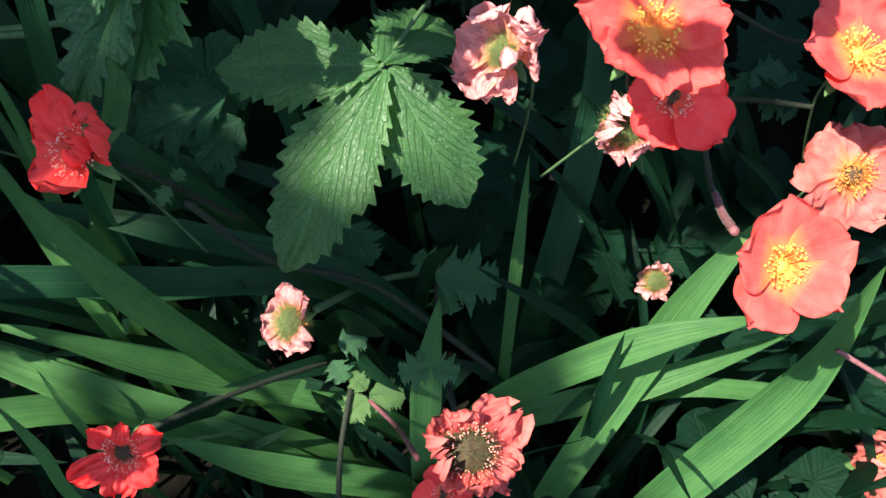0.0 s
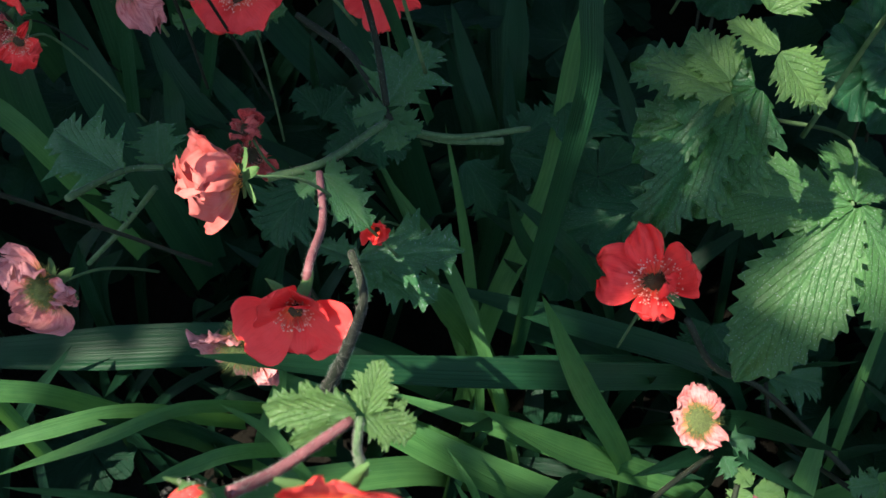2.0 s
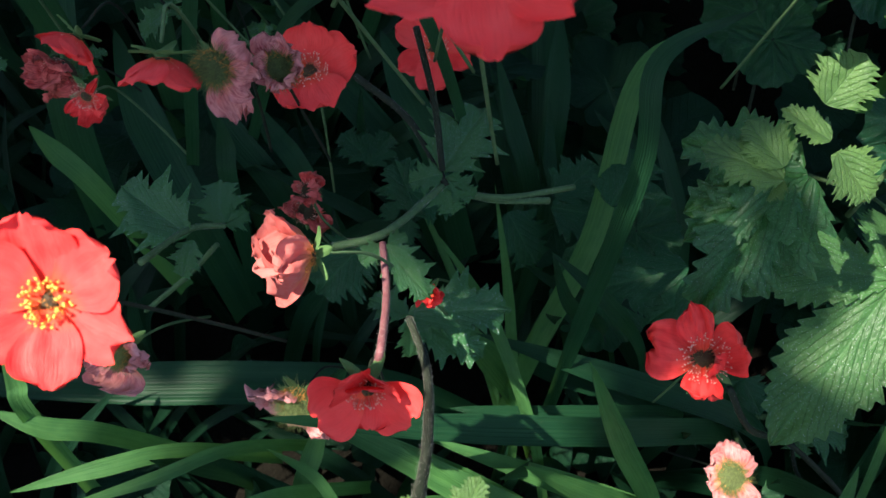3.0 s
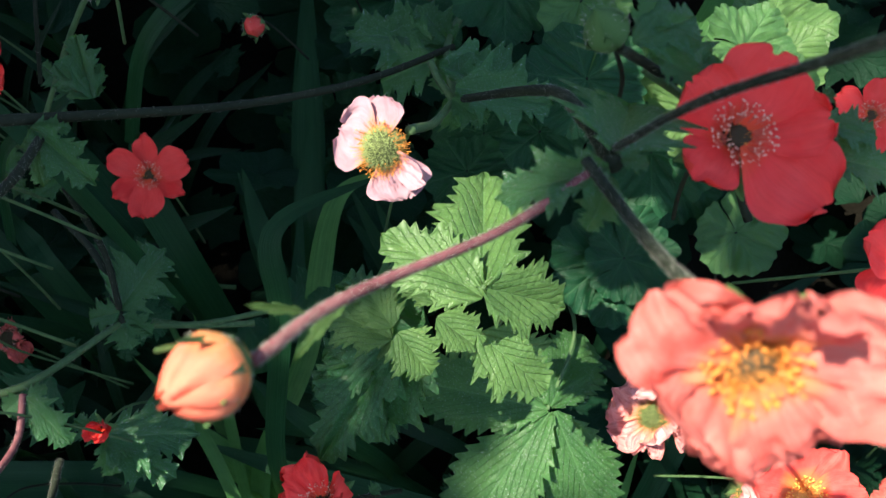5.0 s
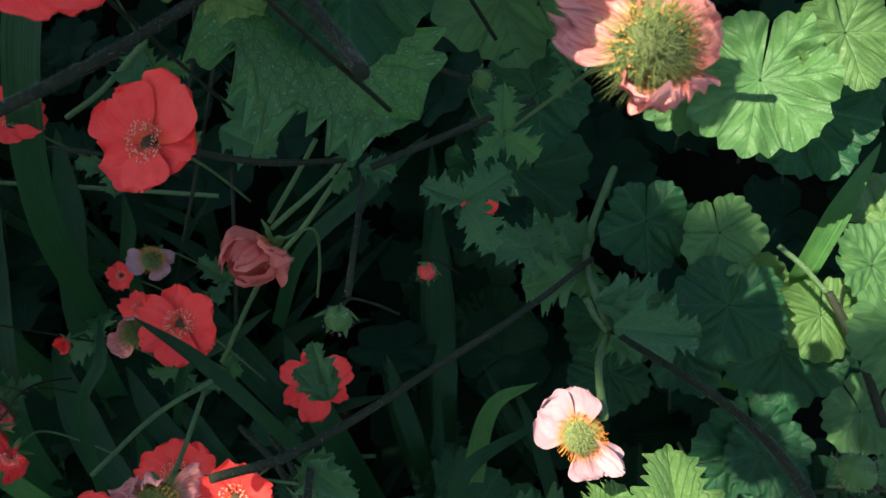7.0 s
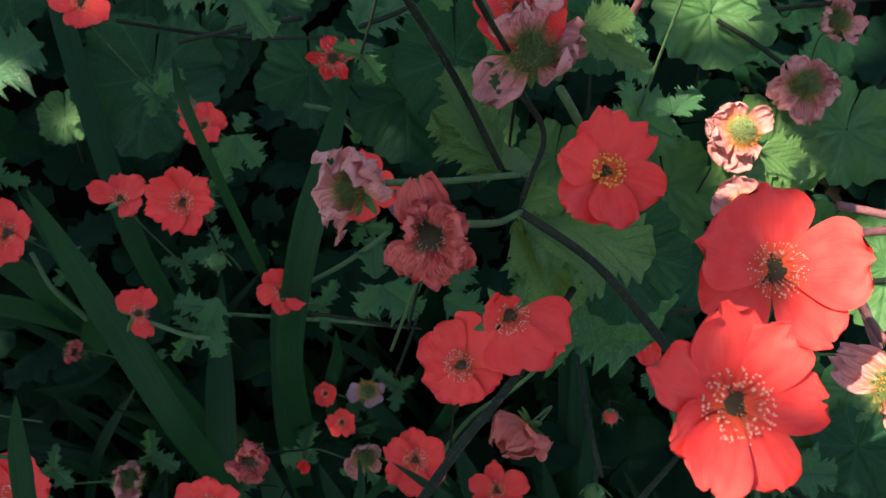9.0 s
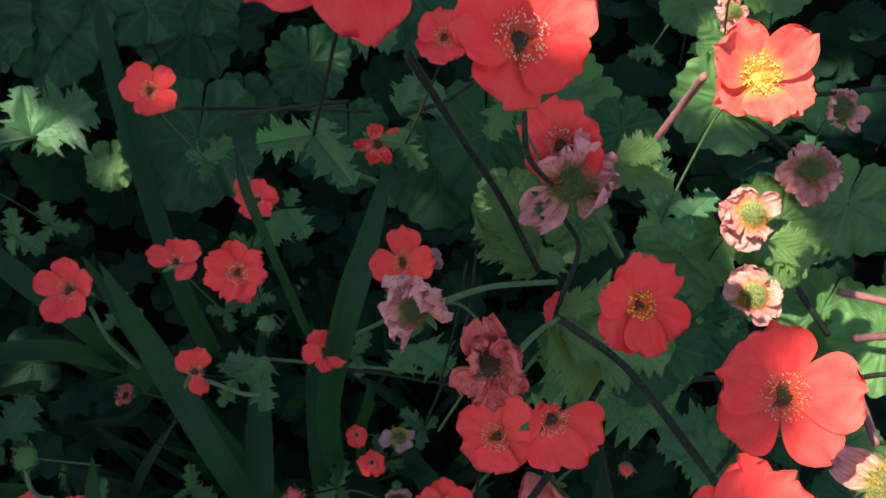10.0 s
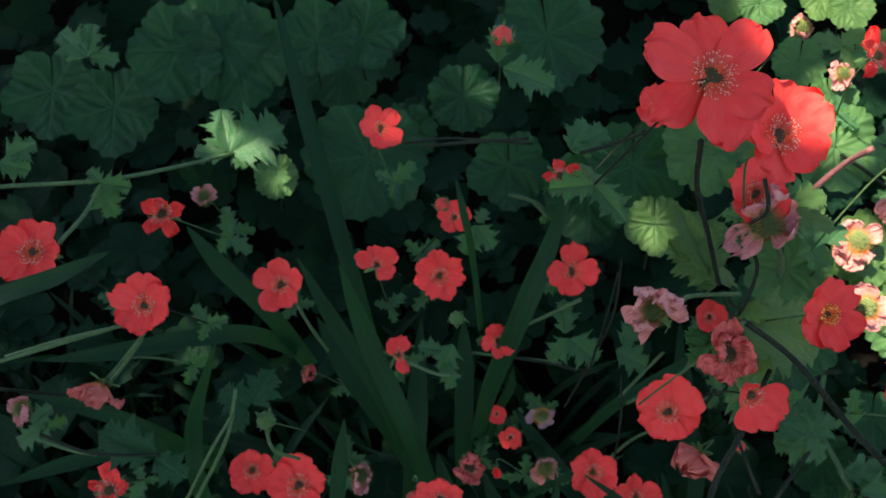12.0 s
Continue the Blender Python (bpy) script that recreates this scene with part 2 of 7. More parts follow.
WILT = petal_material("petal_wilted_red", (0.62, 0.050, 0.045), (0.74, 0.17, 0.145), (0.46, 0.05, 0.03), (0.30, 0.015, 0.02), thin=0.15, veined=0.8, pale_rim=0.6, relief=0.8)
YELLOW = plain_material("anther_yellow", (0.85, 0.42, 0.05), (0.90, 0.60, 0.12), 0.6, 900, relief=0.2, vary=0.3)
ROSE = plain_material("filament_rose", (0.76, 0.11, 0.08), (0.82, 0.20, 0.14), 0.55, 700, relief=0.2, vary=0.4)
TIP = plain_material("anther_rose", (0.88, 0.40, 0.30), (0.93, 0.60, 0.47), 0.6, 900, relief=0.2, vary=0.4)
UMBER = plain_material("style_dark", (0.020, 0.014, 0.008), (0.07, 0.045, 0.015), 0.7, 700, relief=0.3)
ORANGE = plain_material("filament_orange", (0.78, 0.24, 0.04), (0.82, 0.36, 0.07), 0.6, 700, relief=0.2)
FUZZ = plain_material("seed_head_green", (0.15, 0.21, 0.06), (0.36, 0.42, 0.18), 0.8, 600, relief=0.4, specular=0.2)
FUZZ_DARK = plain_material("seed_head_dark_green", (0.035, 0.055, 0.015), (0.10, 0.12, 0.04), 0.8, 600, relief=0.4)
FUZZ_MID = plain_material("seed_head_mid_green", (0.07, 0.11, 0.03), (0.22, 0.28, 0.10), 0.8, 600, relief=0.4, specular=0.2)
CALYX = plain_material("calyx_green", (0.060, 0.15, 0.045), (0.13, 0.24, 0.08), 0.6, 300, relief=0.4, thin=0.2, specular=0.2)
STEM = plain_material("stem_dark", (0.011, 0.017, 0.011), (0.028, 0.034, 0.022), 0.7, 400, relief=0.5, specular=0.1)
STEM_GREEN = plain_material("stem_green", (0.037, 0.080, 0.035), (0.094, 0.163, 0.065), 0.6, 400, relief=0.5, specular=0.2)
STEM_PINK = plain_material("stem_pink", (0.10, 0.030, 0.036), (0.24, 0.095, 0.10), 0.6, 400, relief=0.5, specular=0.25)
DOWN = plain_material("stem_hairs", (0.42, 0.43, 0.36), (0.60, 0.60, 0.54), 0.6, 200, relief=0.1, thin=0.3)
# Near-black: the soil's colour includes the shade between the plants.
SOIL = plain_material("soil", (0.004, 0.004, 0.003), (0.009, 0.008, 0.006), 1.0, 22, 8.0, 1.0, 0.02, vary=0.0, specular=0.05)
BARK = plain_material("bark", (0.06, 0.045, 0.032), (0.16, 0.12, 0.085), 0.9, 14, 8.0, 1.0, 0.02, stretch=(1, 1, 0.25), vary=0.1)

# ---- builders ----


def mesh_of(name, verts, faces, materials, uvs=None, slots=None):
    me = bpy.data.meshes.new(name)
    me.from_pydata([tuple(v) for v in verts], [], faces)
    for m in materials if isinstance(materials, (list, tuple)) else [materials]:
        me.materials.append(m)
    if uvs is not None:
        layer = me.uv_layers.new(name="UVMap")
        loops = np.zeros(len(me.loops), dtype=np.int32)
        me.loops.foreach_get("vertex_index", loops)
        layer.data.foreach_set("uv", np.asarray(uvs, dtype=np.float32)[loops].ravel())
    if slots is not None:
        me.polygons.foreach_set("material_index", slots)
    me.polygons.foreach_set("use_smooth", [True] * len(me.polygons))
    me.update()
    return me


def part(name, me, parent, m=None, label=""):
    ob = new(name, me)
    ob.parent = parent
    if m is not None:
        ob.matrix_local = m
    return tagged(ob, label)


def thing(name, m, label, category, group=""):
    ob = new(name)
    ob.empty_display_size = 0.01
    ob.matrix_basis = m
    return tagged(ob, label, category, group)


def aim(at, way, face):
    """A frame at a place whose y runs along way and whose z turns to face."""
    y = Vector(way).normalized()
    x = y.cross(Vector(face))
    x = x.normalized() if x.length > 1e-5 else y.orthogonal().normalized()
    z = x.cross(y)
    return Matrix.Translation(at) @ Matrix((x, y, z)).transposed().to_4x4()


def facing(at, face, spin):
    """A frame at a place whose z runs along face, turned by spin degrees about it."""
    z = Vector(face).normalized()
    return Matrix.Translation(at) @ z.to_track_quat("Z", "Y").to_matrix().to_4x4() @ pose(0, 0, 0, 0, 0, spin)


def smooth_line(points, steps):
    """Points along a Catmull-Rom curve through the given ones."""
    p = [Vector(q) for q in points]
    p = [p[0] * 2 - p[1], *p, p[-1] * 2 - p[-2]]
    line = []
    for i in range(1, len(p) - 2):
        a, b, c, d = p[i - 1:i + 3]
        for k in range(steps):
            t = k / steps
            line.append(0.5 * (2 * b + (c - a) * t + (2 * a - 5 * b + 4 * c - d) * t * t + (3 * b - a - 3 * c + d) * t ** 3))
    return [*line, p[-2]]


def grid_faces(rows, cols):
    return [(r * cols + c, r * cols + c + 1, (r + 1) * cols + c + 1, (r + 1) * cols + c) for r in range(rows - 1) for c in range(cols - 1)]


def tube(points, radius, end_radius=None, sides=7, steps=6, rough=0.08, seed=0):
    """Vertices, faces and uvs of a slightly uneven stalk along points."""
    line = smooth_line(points, steps)
    end_radius = radius if end_radius is None else end_radius
    rng = random.Random(seed)
    verts, uvs = [], []
    side = (line[1] - line[0]).orthogonal().normalized()
    for i, p in enumerate(line):
        way = (line[min(i + 1, len(line) - 1)] - line[max(i - 1, 0)]).normalized()
        side = (side - way * side.dot(way)).normalized()
        other = way.cross(side)
        k = i / (len(line) - 1)
        r = (radius + (end_radius - radius) * k) * (1 + rng.uniform(-rough, rough))
        for s in range(sides):
            a = 2 * math.pi * s / sides
            verts.append(p + side * (r * math.cos(a)) + other * (r * math.sin(a)))
            uvs.append((s / sides, k))
    faces = []
    for i in range(len(line) - 1):
        for s in range(sides):
            t = (s + 1) % sides
            faces.append((i * sides + s, i * sides + t, (i + 1) * sides + t, (i + 1) * sides + s))
    faces.append(tuple(range(sides))[::-1])
    faces.append(tuple(range((len(line) - 1) * sides, len(line) * sides)))
    return verts, faces, uvs, line


def spikes(feet, length, width, rng, bend=0.3):
    """Fine tapered hairs: each foot is a place and a way."""
    verts, faces = [], []
    for p, way in feet:
        way = (way + Vector((rng.gauss(0, bend), rng.gauss(0, bend), rng.gauss(0, bend)))).normalized()
        a = way.orthogonal().normalized()
        b = way.cross(a)
        n, size = len(verts), length * rng.uniform(0.55, 1.25)
        verts += [p + a * width, p - a * width * 0.5 + b * width * 0.8, p - a * width * 0.5 - b * width * 0.8, p + way * size]
        faces += [(n, n + 1, n + 3), (n + 1, n + 2, n + 3), (n + 2, n, n + 3)]
    return verts, faces


def petal_mesh(name, material, seed, width=1.0, crumple=0.05, cup=0.22, notch=0.06, curl=0.0, ruffle=0.0, roll=0.0, bend=0.0, round_off=2.4):
    """One petal: its claw at the origin, its blade 1 long along y, its face towards z; roll wraps it about its length, bend along it."""
    rows, cols = (17, 15) if not ruffle else (23, 21)
    verts, uvs = [], []
    ox, oy = seed * 3.7, seed * 1.9
    for r in range(rows):
        v = r / (rows - 1)
        grow = 0.20 + 0.80 * math.sin(min(v / 0.60, 1.0) * math.pi / 2)
        end = math.sqrt(max(0.0, 1 - (max(0.0, v - 0.58) / 0.425) ** round_off))
        half = width * 0.53 * grow * (0.12 + 0.88 * end)
        for c in range(cols):
            u = 2 * c / (cols - 1) - 1
            wav = noise.noise((u * 1.3 + ox, v * 1.8 + oy, seed))
            x = u * half * (1 + 0.16 * wav)
            rim = (noise.noise((x * 4.5 + ox, oy, seed + 9.0)) * 0.15 + noise.noise((x * 11.0 + ox, oy, seed + 2.0)) * 0.05) * v
            y = v * (1 - 0.07 * u * u * v ** 2) - notch * math.exp(-(u * 4) ** 2) * v ** 6 + rim * v ** 3
            fold = noise.noise((u * 3.2 + ox, v * 3.0 + oy, seed + 4.0)) + 0.6 * noise.noise((u * 7.0 + ox, v * 5.0 + oy, seed + 14.0))
            pleat = 0.022 * math.sin(u * 7.5 + 3.0 * noise.noise((u * 1.5 + ox, oy, seed))) * v * (1 - 0.5 * v)
            z = cup * (v ** 2) * 0.55 + cup * 0.45 * u * u * v + crumple * fold * (0.25 + v) + curl * max(0.0, v - 0.55) ** 2 * 3 + pleat
            z -= 0.30 * max(0.0, v - 0.72) ** 1.5 * (1 + 2.0 * noise.noise((u * 2.2 + ox, 1.0, seed + 5.0)))
            z += ruffle * (noise.noise((u * 5.0 + ox, v * 2.2 + oy, seed + 7.0)) * (0.3 + v * v) + 0.4 * noise.noise((u * 6.5 + ox, v * 5.0 + oy, seed + 17.0)) * v)
            y += ruffle * 0.8 * noise.noise((x * 6.0 + ox, 2.0 + oy, seed + 3.0)) * v ** 3
            if ruffle:
                z += ruffle * 0.45 * noise.noise((u * 9.0 + ox, v * 9.0 + oy, seed + 21.0)) * v
                y += ruffle * 0.5 * noise.noise((x * 15.0 + ox, oy, seed + 31.0)) * v ** 4
            if roll:
                a = x * roll * (0.4 + 0.6 * v)
                x, z = math.sin(a) / (roll * (0.4 + 0.6 * v)), z * math.cos(a) + (1 - math.cos(a)) / (roll * (0.4 + 0.6 * v))
            if bend:
                a = y * bend
                y, z = math.sin(a) / bend - z * math.sin(a), (1 - math.cos(a)) / bend + z * math.cos(a)
            verts.append((x, y, z))
            uvs.append((u * 0.5 + seed * 1.3, v))
    return mesh_of(name, verts, grid_faces(rows, cols), material, uvs)


def stamen_mesh(name, filament, anther, seed, count=46, spread=0.34, tall=0.20, ring=0.12, tip=0.021):
    rng = random.Random(seed)
    verts, faces, slots = [], [], []
    for i in range(count):
        a = i * 2.39996 + rng.uniform(-0.3, 0.3)
        r1 = ring * rng.uniform(0.8, 1.2)
        r2 = rng.uniform(0.5, 1.0) * spread
        h = tall * rng.uniform(0.75, 1.15) * (1.1 - 0.25 * r2 / spread) + 0.05
        p = Vector((math.cos(a) * r1, math.sin(a) * r1, 0.03))
        q = Vector((math.cos(a) * r2, math.sin(a) * r2, h))
        n = len(verts)
        side = (q - p).orthogonal().normalized() * 0.0055
        other = (q - p).normalized().cross(side)
        verts += [p + side, p - side * 0.5 + other, p - side * 0.5 - other, q + side * 0.6, q - side * 0.3 + other * 0.6, q - side * 0.3 - other * 0.6]
        faces += [(n, n + 1, n + 4, n + 3), (n + 1, n + 2, n + 5, n + 4), (n + 2, n, n + 3, n + 5)]
        slots += [0, 0, 0]
        n, s = len(verts), tip * rng.uniform(0.75, 1.3)
        t = Vector((rng.gauss(0, 1), rng.gauss(0, 1), rng.gauss(0, 1))).normalized()
        b = t.orthogonal().normalized()
        w = t.cross(b)
        verts += [q + t * s * 1.4, q + b * s, q + w * s * 0.8, q - b * s, q - w * s * 0.8, q - t * s * 1.4]
        for k in range(4):
            m = (k + 1) % 4
            faces += [(n, n + 1 + k, n + 1 + m), (n + 5, n + 1 + m, n + 1 + k)]
            slots += [1, 1]
    return mesh_of(name, verts, faces, [filament, anther], None, slots)


def dome_mesh(name, body, hair, seed, radius=0.13, tall=0.15, count=120, length=0.06, width=0.004):
    """The boss of pistils at a flower's heart: a dome under fine styles."""
    rng = random.Random(seed)
    verts, faces, slots = [], [], []
    rings, sides = 6, 14
    for r in range(rings):
        a = r / (rings - 1) * math.pi / 2
        for s in range(sides):
            b = 2 * math.pi * s / sides
            k = 1 + rng.uniform(-0.10, 0.10)
            verts.append((radius * math.cos(a) * math.cos(b) * k, radius * math.cos(a) * math.sin(b) * k, tall * math.sin(a) * k))
    for r in range(rings - 1):
        for s in range(sides):
            t = (s + 1) % sides
            faces.append((r * sides + s, r * sides + t, (r + 1) * sides + t, (r + 1) * sides + s))
    slots += [0] * len(faces)
    feet = []
    for i in range(count):
        a, b = math.asin(rng.uniform(0.0, 1.0)), rng.uniform(0, 2 * math.pi)
        way = Vector((math.cos(a) * math.cos(b), math.cos(a) * math.sin(b), math.sin(a)))
        feet.append((Vector((way.x * radius, way.y * radius, way.z * tall)), way))
    hv, hf = spikes(feet, length, width, rng)
    n = len(verts)
    return mesh_of(name, verts + hv, faces + [tuple(i + n for i in f) for f in hf], [body, hair], None, slots + [1] * len(hf))


def sepal_mesh(name, material, seed):
    """One pointed, downy sepal, 1 long along y."""
    rows, cols = 8, 5
    verts, uvs = [], []
    for r in range(rows):
        v = r / (rows - 1)
        half = 0.26 * (1 - v) ** 0.8 * (0.75 + 1.1 * v) + 0.004
        for c in range(cols):
            u = 2 * c / (cols - 1) - 1
            verts.append((u * half, v, -0.10 * u * u + 0.10 * v * v * math.sin(seed) + 0.03 * noise.noise((u * 2, v * 4, seed))))
            uvs.append((u, v))
    return mesh_of(name, verts, grid_faces(rows, cols), material, uvs)


def cup_mesh(name, material):
    """The small green bowl under a flower, opening towards z."""
    verts, faces = [], []
    shape = [(0.03, -0.16), (0.085, -0.14), (0.13, -0.08), (0.15, -0.02), (0.12, 0.0)]
    for r, z in shape:
        for s in range(12):
            a = 2 * math.pi * s / 12
            k = 1 + 0.05 * math.cos(5 * a)
            verts.append((r * k * math.cos(a), r * k * math.sin(a), z))
    for i in range(len(shape) - 1):
        for s in range(12):
            t = (s + 1) % 12
            faces.append((i * 12 + s, i * 12 + t, (i + 1) * 12 + t, (i + 1) * 12 + s))
    faces.append(tuple(range(12))[::-1])
    return mesh_of(name, verts, faces, material)


PETALS = {
    "red": [petal_mesh("petal_red", RED, i, 0.92 + 0.06 * (i % 3), 0.045, 0.20, 0.03 + 0.03 * (i % 2)) for i in range(9)],
    "sunny": [petal_mesh("petal_red_orange", RED_WARM, i + 10, 1.06 + 0.05 * (i % 2), 0.045, 0.22, 0.04) for i in range(7)],
    "star": [petal_mesh("petal_narrow", RED, i + 70, 0.80 + 0.06 * (i % 3), 0.045, 0.16, 0.02 + 0.02 * (i % 2)) for i in range(8)],
    "ragged": [petal_mesh("petal_ragged", RED, i + 20, 0.62 + 0.16 * (i % 2), 0.13, 0.35, 0.03, 0.6 * (i % 3 - 1), 0.14, 0.9 * (i % 2), 0.5 * (i % 3 - 1)) for i in range(8)],
    "pink": [petal_mesh("petal_faded", PINK, i + 30, 1.0 + 0.25 * (i % 2), 0.15, 0.35, 0.0, 0.4 * (i % 3 - 1), 0.26, (1.2, -1.0, 1.8, 0.6)[i % 4], (0.7, -0.7, 0.3, -1.0, 1.1)[i % 5]) for i in range(10)],
    "coral": [petal_mesh("petal_coral", CORAL, i + 60, 1.05, 0.10, 0.35, 0.0, 0.6 * (i % 3 - 1), 0.18, 0.9 * (i % 2), 0.6 * (i % 3 - 1)) for i in range(6)],
    "pale": [petal_mesh("petal_pale", PALE, i + 40, 0.95 + 0.15 * (i % 2), 0.07, 0.30, 0.03, 0.4 * (i % 3 - 1), 0.10, (0.8, -0.6, 1.4)[i % 3], (0.3, -0.6, -0.2)[i % 3]) for i in range(7)],
    "blush": [petal_mesh("petal_blush", BLUSH, i + 80, 0.95 + 0.15 * (i % 2), 0.10, 0.35, 0.02, 0.4 * (i % 3 - 1), 0.16, (0.9, -0.7, 1.6)[i % 3], (0.4, -0.8, -0.2, 0.8)[i % 4]) for i in range(8)],
    "wilted": [petal_mesh("petal_wilted", WILT, i + 50, 0.85 + 0.2 * (i % 2), 0.18, 0.45, 0.02, 0.7 * (i % 3 - 1), 0.32, (1.4, -1.2, 2.0, 0.8)[i % 4], (0.9, -0.8, 0.5, -1.1, 1.3)[i % 5]) for i in range(10)],
}
STAMENS = {
    "red": [stamen_mesh("stamens_rose", ROSE, TIP, i, 120, 0.40, 0.19, tip=0.015) for i in range(3)],
    "sunny": [stamen_mesh("stamens_yellow", ORANGE, YELLOW, i + 5, 84, 0.38, 0.22) for i in range(3)],
    "star": [stamen_mesh("stamens_star", ROSE, TIP, i + 40, 120, 0.38, 0.15, tip=0.012) for i in range(2)],
    "ragged": [stamen_mesh("stamens_ragged", ROSE, TIP, i + 9, 130, 0.50, 0.22, tip=0.017) for i in range(2)],
    "amber": [stamen_mesh("stamens_amber", ORANGE, YELLOW, i + 25, 80, 0.30, 0.20, 0.14) for i in range(2)],
    "coral": [stamen_mesh("stamens_coral", ORANGE, ORANGE, i + 28, 80, 0.40, 0.2, 0.2) for i in range(2)],
    "pink": [stamen_mesh("stamens_withered", ORANGE, ORANGE, i + 12, 170, 0.52, 0.22, 0.36, tip=0.012) for i in range(2)],
    "pale": [stamen_mesh("stamens_orange", ORANGE, ORANGE, i + 15, 260, 0.60, 0.22, 0.42, tip=0.012) for i in range(2)],
    "blush": [stamen_mesh("stamens_blush", ORANGE, ORANGE, i + 55, 240, 0.60, 0.22, 0.42, tip=0.012) for i in range(2)],
    "wilted": [stamen_mesh("stamens_dark", ROSE, TIP, i + 18, 170, 0.58, 0.28, 0.34, tip=0.013) for i in range(2)],
}
HEARTS = {
    "red": dome_mesh("heart_dark", UMBER, ORANGE, 1, 0.19, 0.13, 50, 0.05, 0.007),
    "sunny": dome_mesh("heart_orange", ORANGE, YELLOW, 2, 0.15, 0.13, 110, 0.05),
    "star": dome_mesh("heart_star", UMBER, ORANGE, 9, 0.21, 0.13, 60, 0.05, 0.007),
    "ragged": dome_mesh("heart_ragged", UMBER, FUZZ_MID, 3, 0.24, 0.16, 160, 0.08),
    "amber": dome_mesh("heart_amber", UMBER, ORANGE, 7, 0.14, 0.12, 90, 0.05, 0.007),
    "coral": dome_mesh("heart_coral", UMBER, ORANGE, 8, 0.22, 0.2, 200, 0.1, 0.006),
    "pink": dome_mesh("heart_green", FUZZ_DARK, FUZZ_MID, 4, 0.34, 0.30, 900, 0.27, 0.0045),
    "pale": dome_mesh("heart_pale_green", FUZZ_DARK, FUZZ, 5, 0.38, 0.36, 1000, 0.13, 0.008),
    "blush": dome_mesh("heart_blush", FUZZ_DARK, FUZZ, 15, 0.38, 0.36, 900, 0.13, 0.008),
    "wilted": dome_mesh("heart_wilted", UMBER, FUZZ_DARK, 6, 0.38, 0.24, 420, 0.16, 0.006),
}
SEPALS = [sepal_mesh("sepal", CALYX, i) for i in range(3)]
CUP = cup_mesh("flower_cup", CALYX)
LABELS = {
    "red": ("open red flower with rounded petals and rose stamens", "flower"),
    "sunny": ("open coral red flower with yellow stamens and orange heart", "flower"),
    "star": ("open red flower with five separate rounded petals", "flower"),
    "ragged": ("open red flower with ragged, narrow petals", "flower"),
    "amber": ("open red flower with a ring of amber stamens", "flower"),
    "coral": ("half-open coral pink flower with yellow petal bases", "flower"),
    "pink": ("faded pink flower with crumpled petals and green seed head", "faded flower"),
    "pale": ("pale pink spent flower with round green seed head", "faded flower"),
    "blush": ("frilled pink spent flower with orange ring and pale green seed head", "faded flower"),
    "wilted": ("wilting dark red flower with shrivelled petals", "faded flower"),
}


def stalk_mesh(length, seed, away, width):
    """A stalk that leaves a flower downwards from the origin and bends to the way away."""
    away = Vector(away).normalized()
    points = [Vector((0, 0, -0.002)), Vector((0, 0, -0.25 * length)) + away * (0.10 * length), Vector((0, 0, -0.35 * length)) + away * (0.5 * length), Vector((0, 0, -0.40 * length)) + away * length]
    v, f, uv, _ = tube(points, width, width * 1.15, 6, 5, 0.06, seed)
    return mesh_of("stalk", v, f, STEM_GREEN if seed % 3 else STEM, uv)


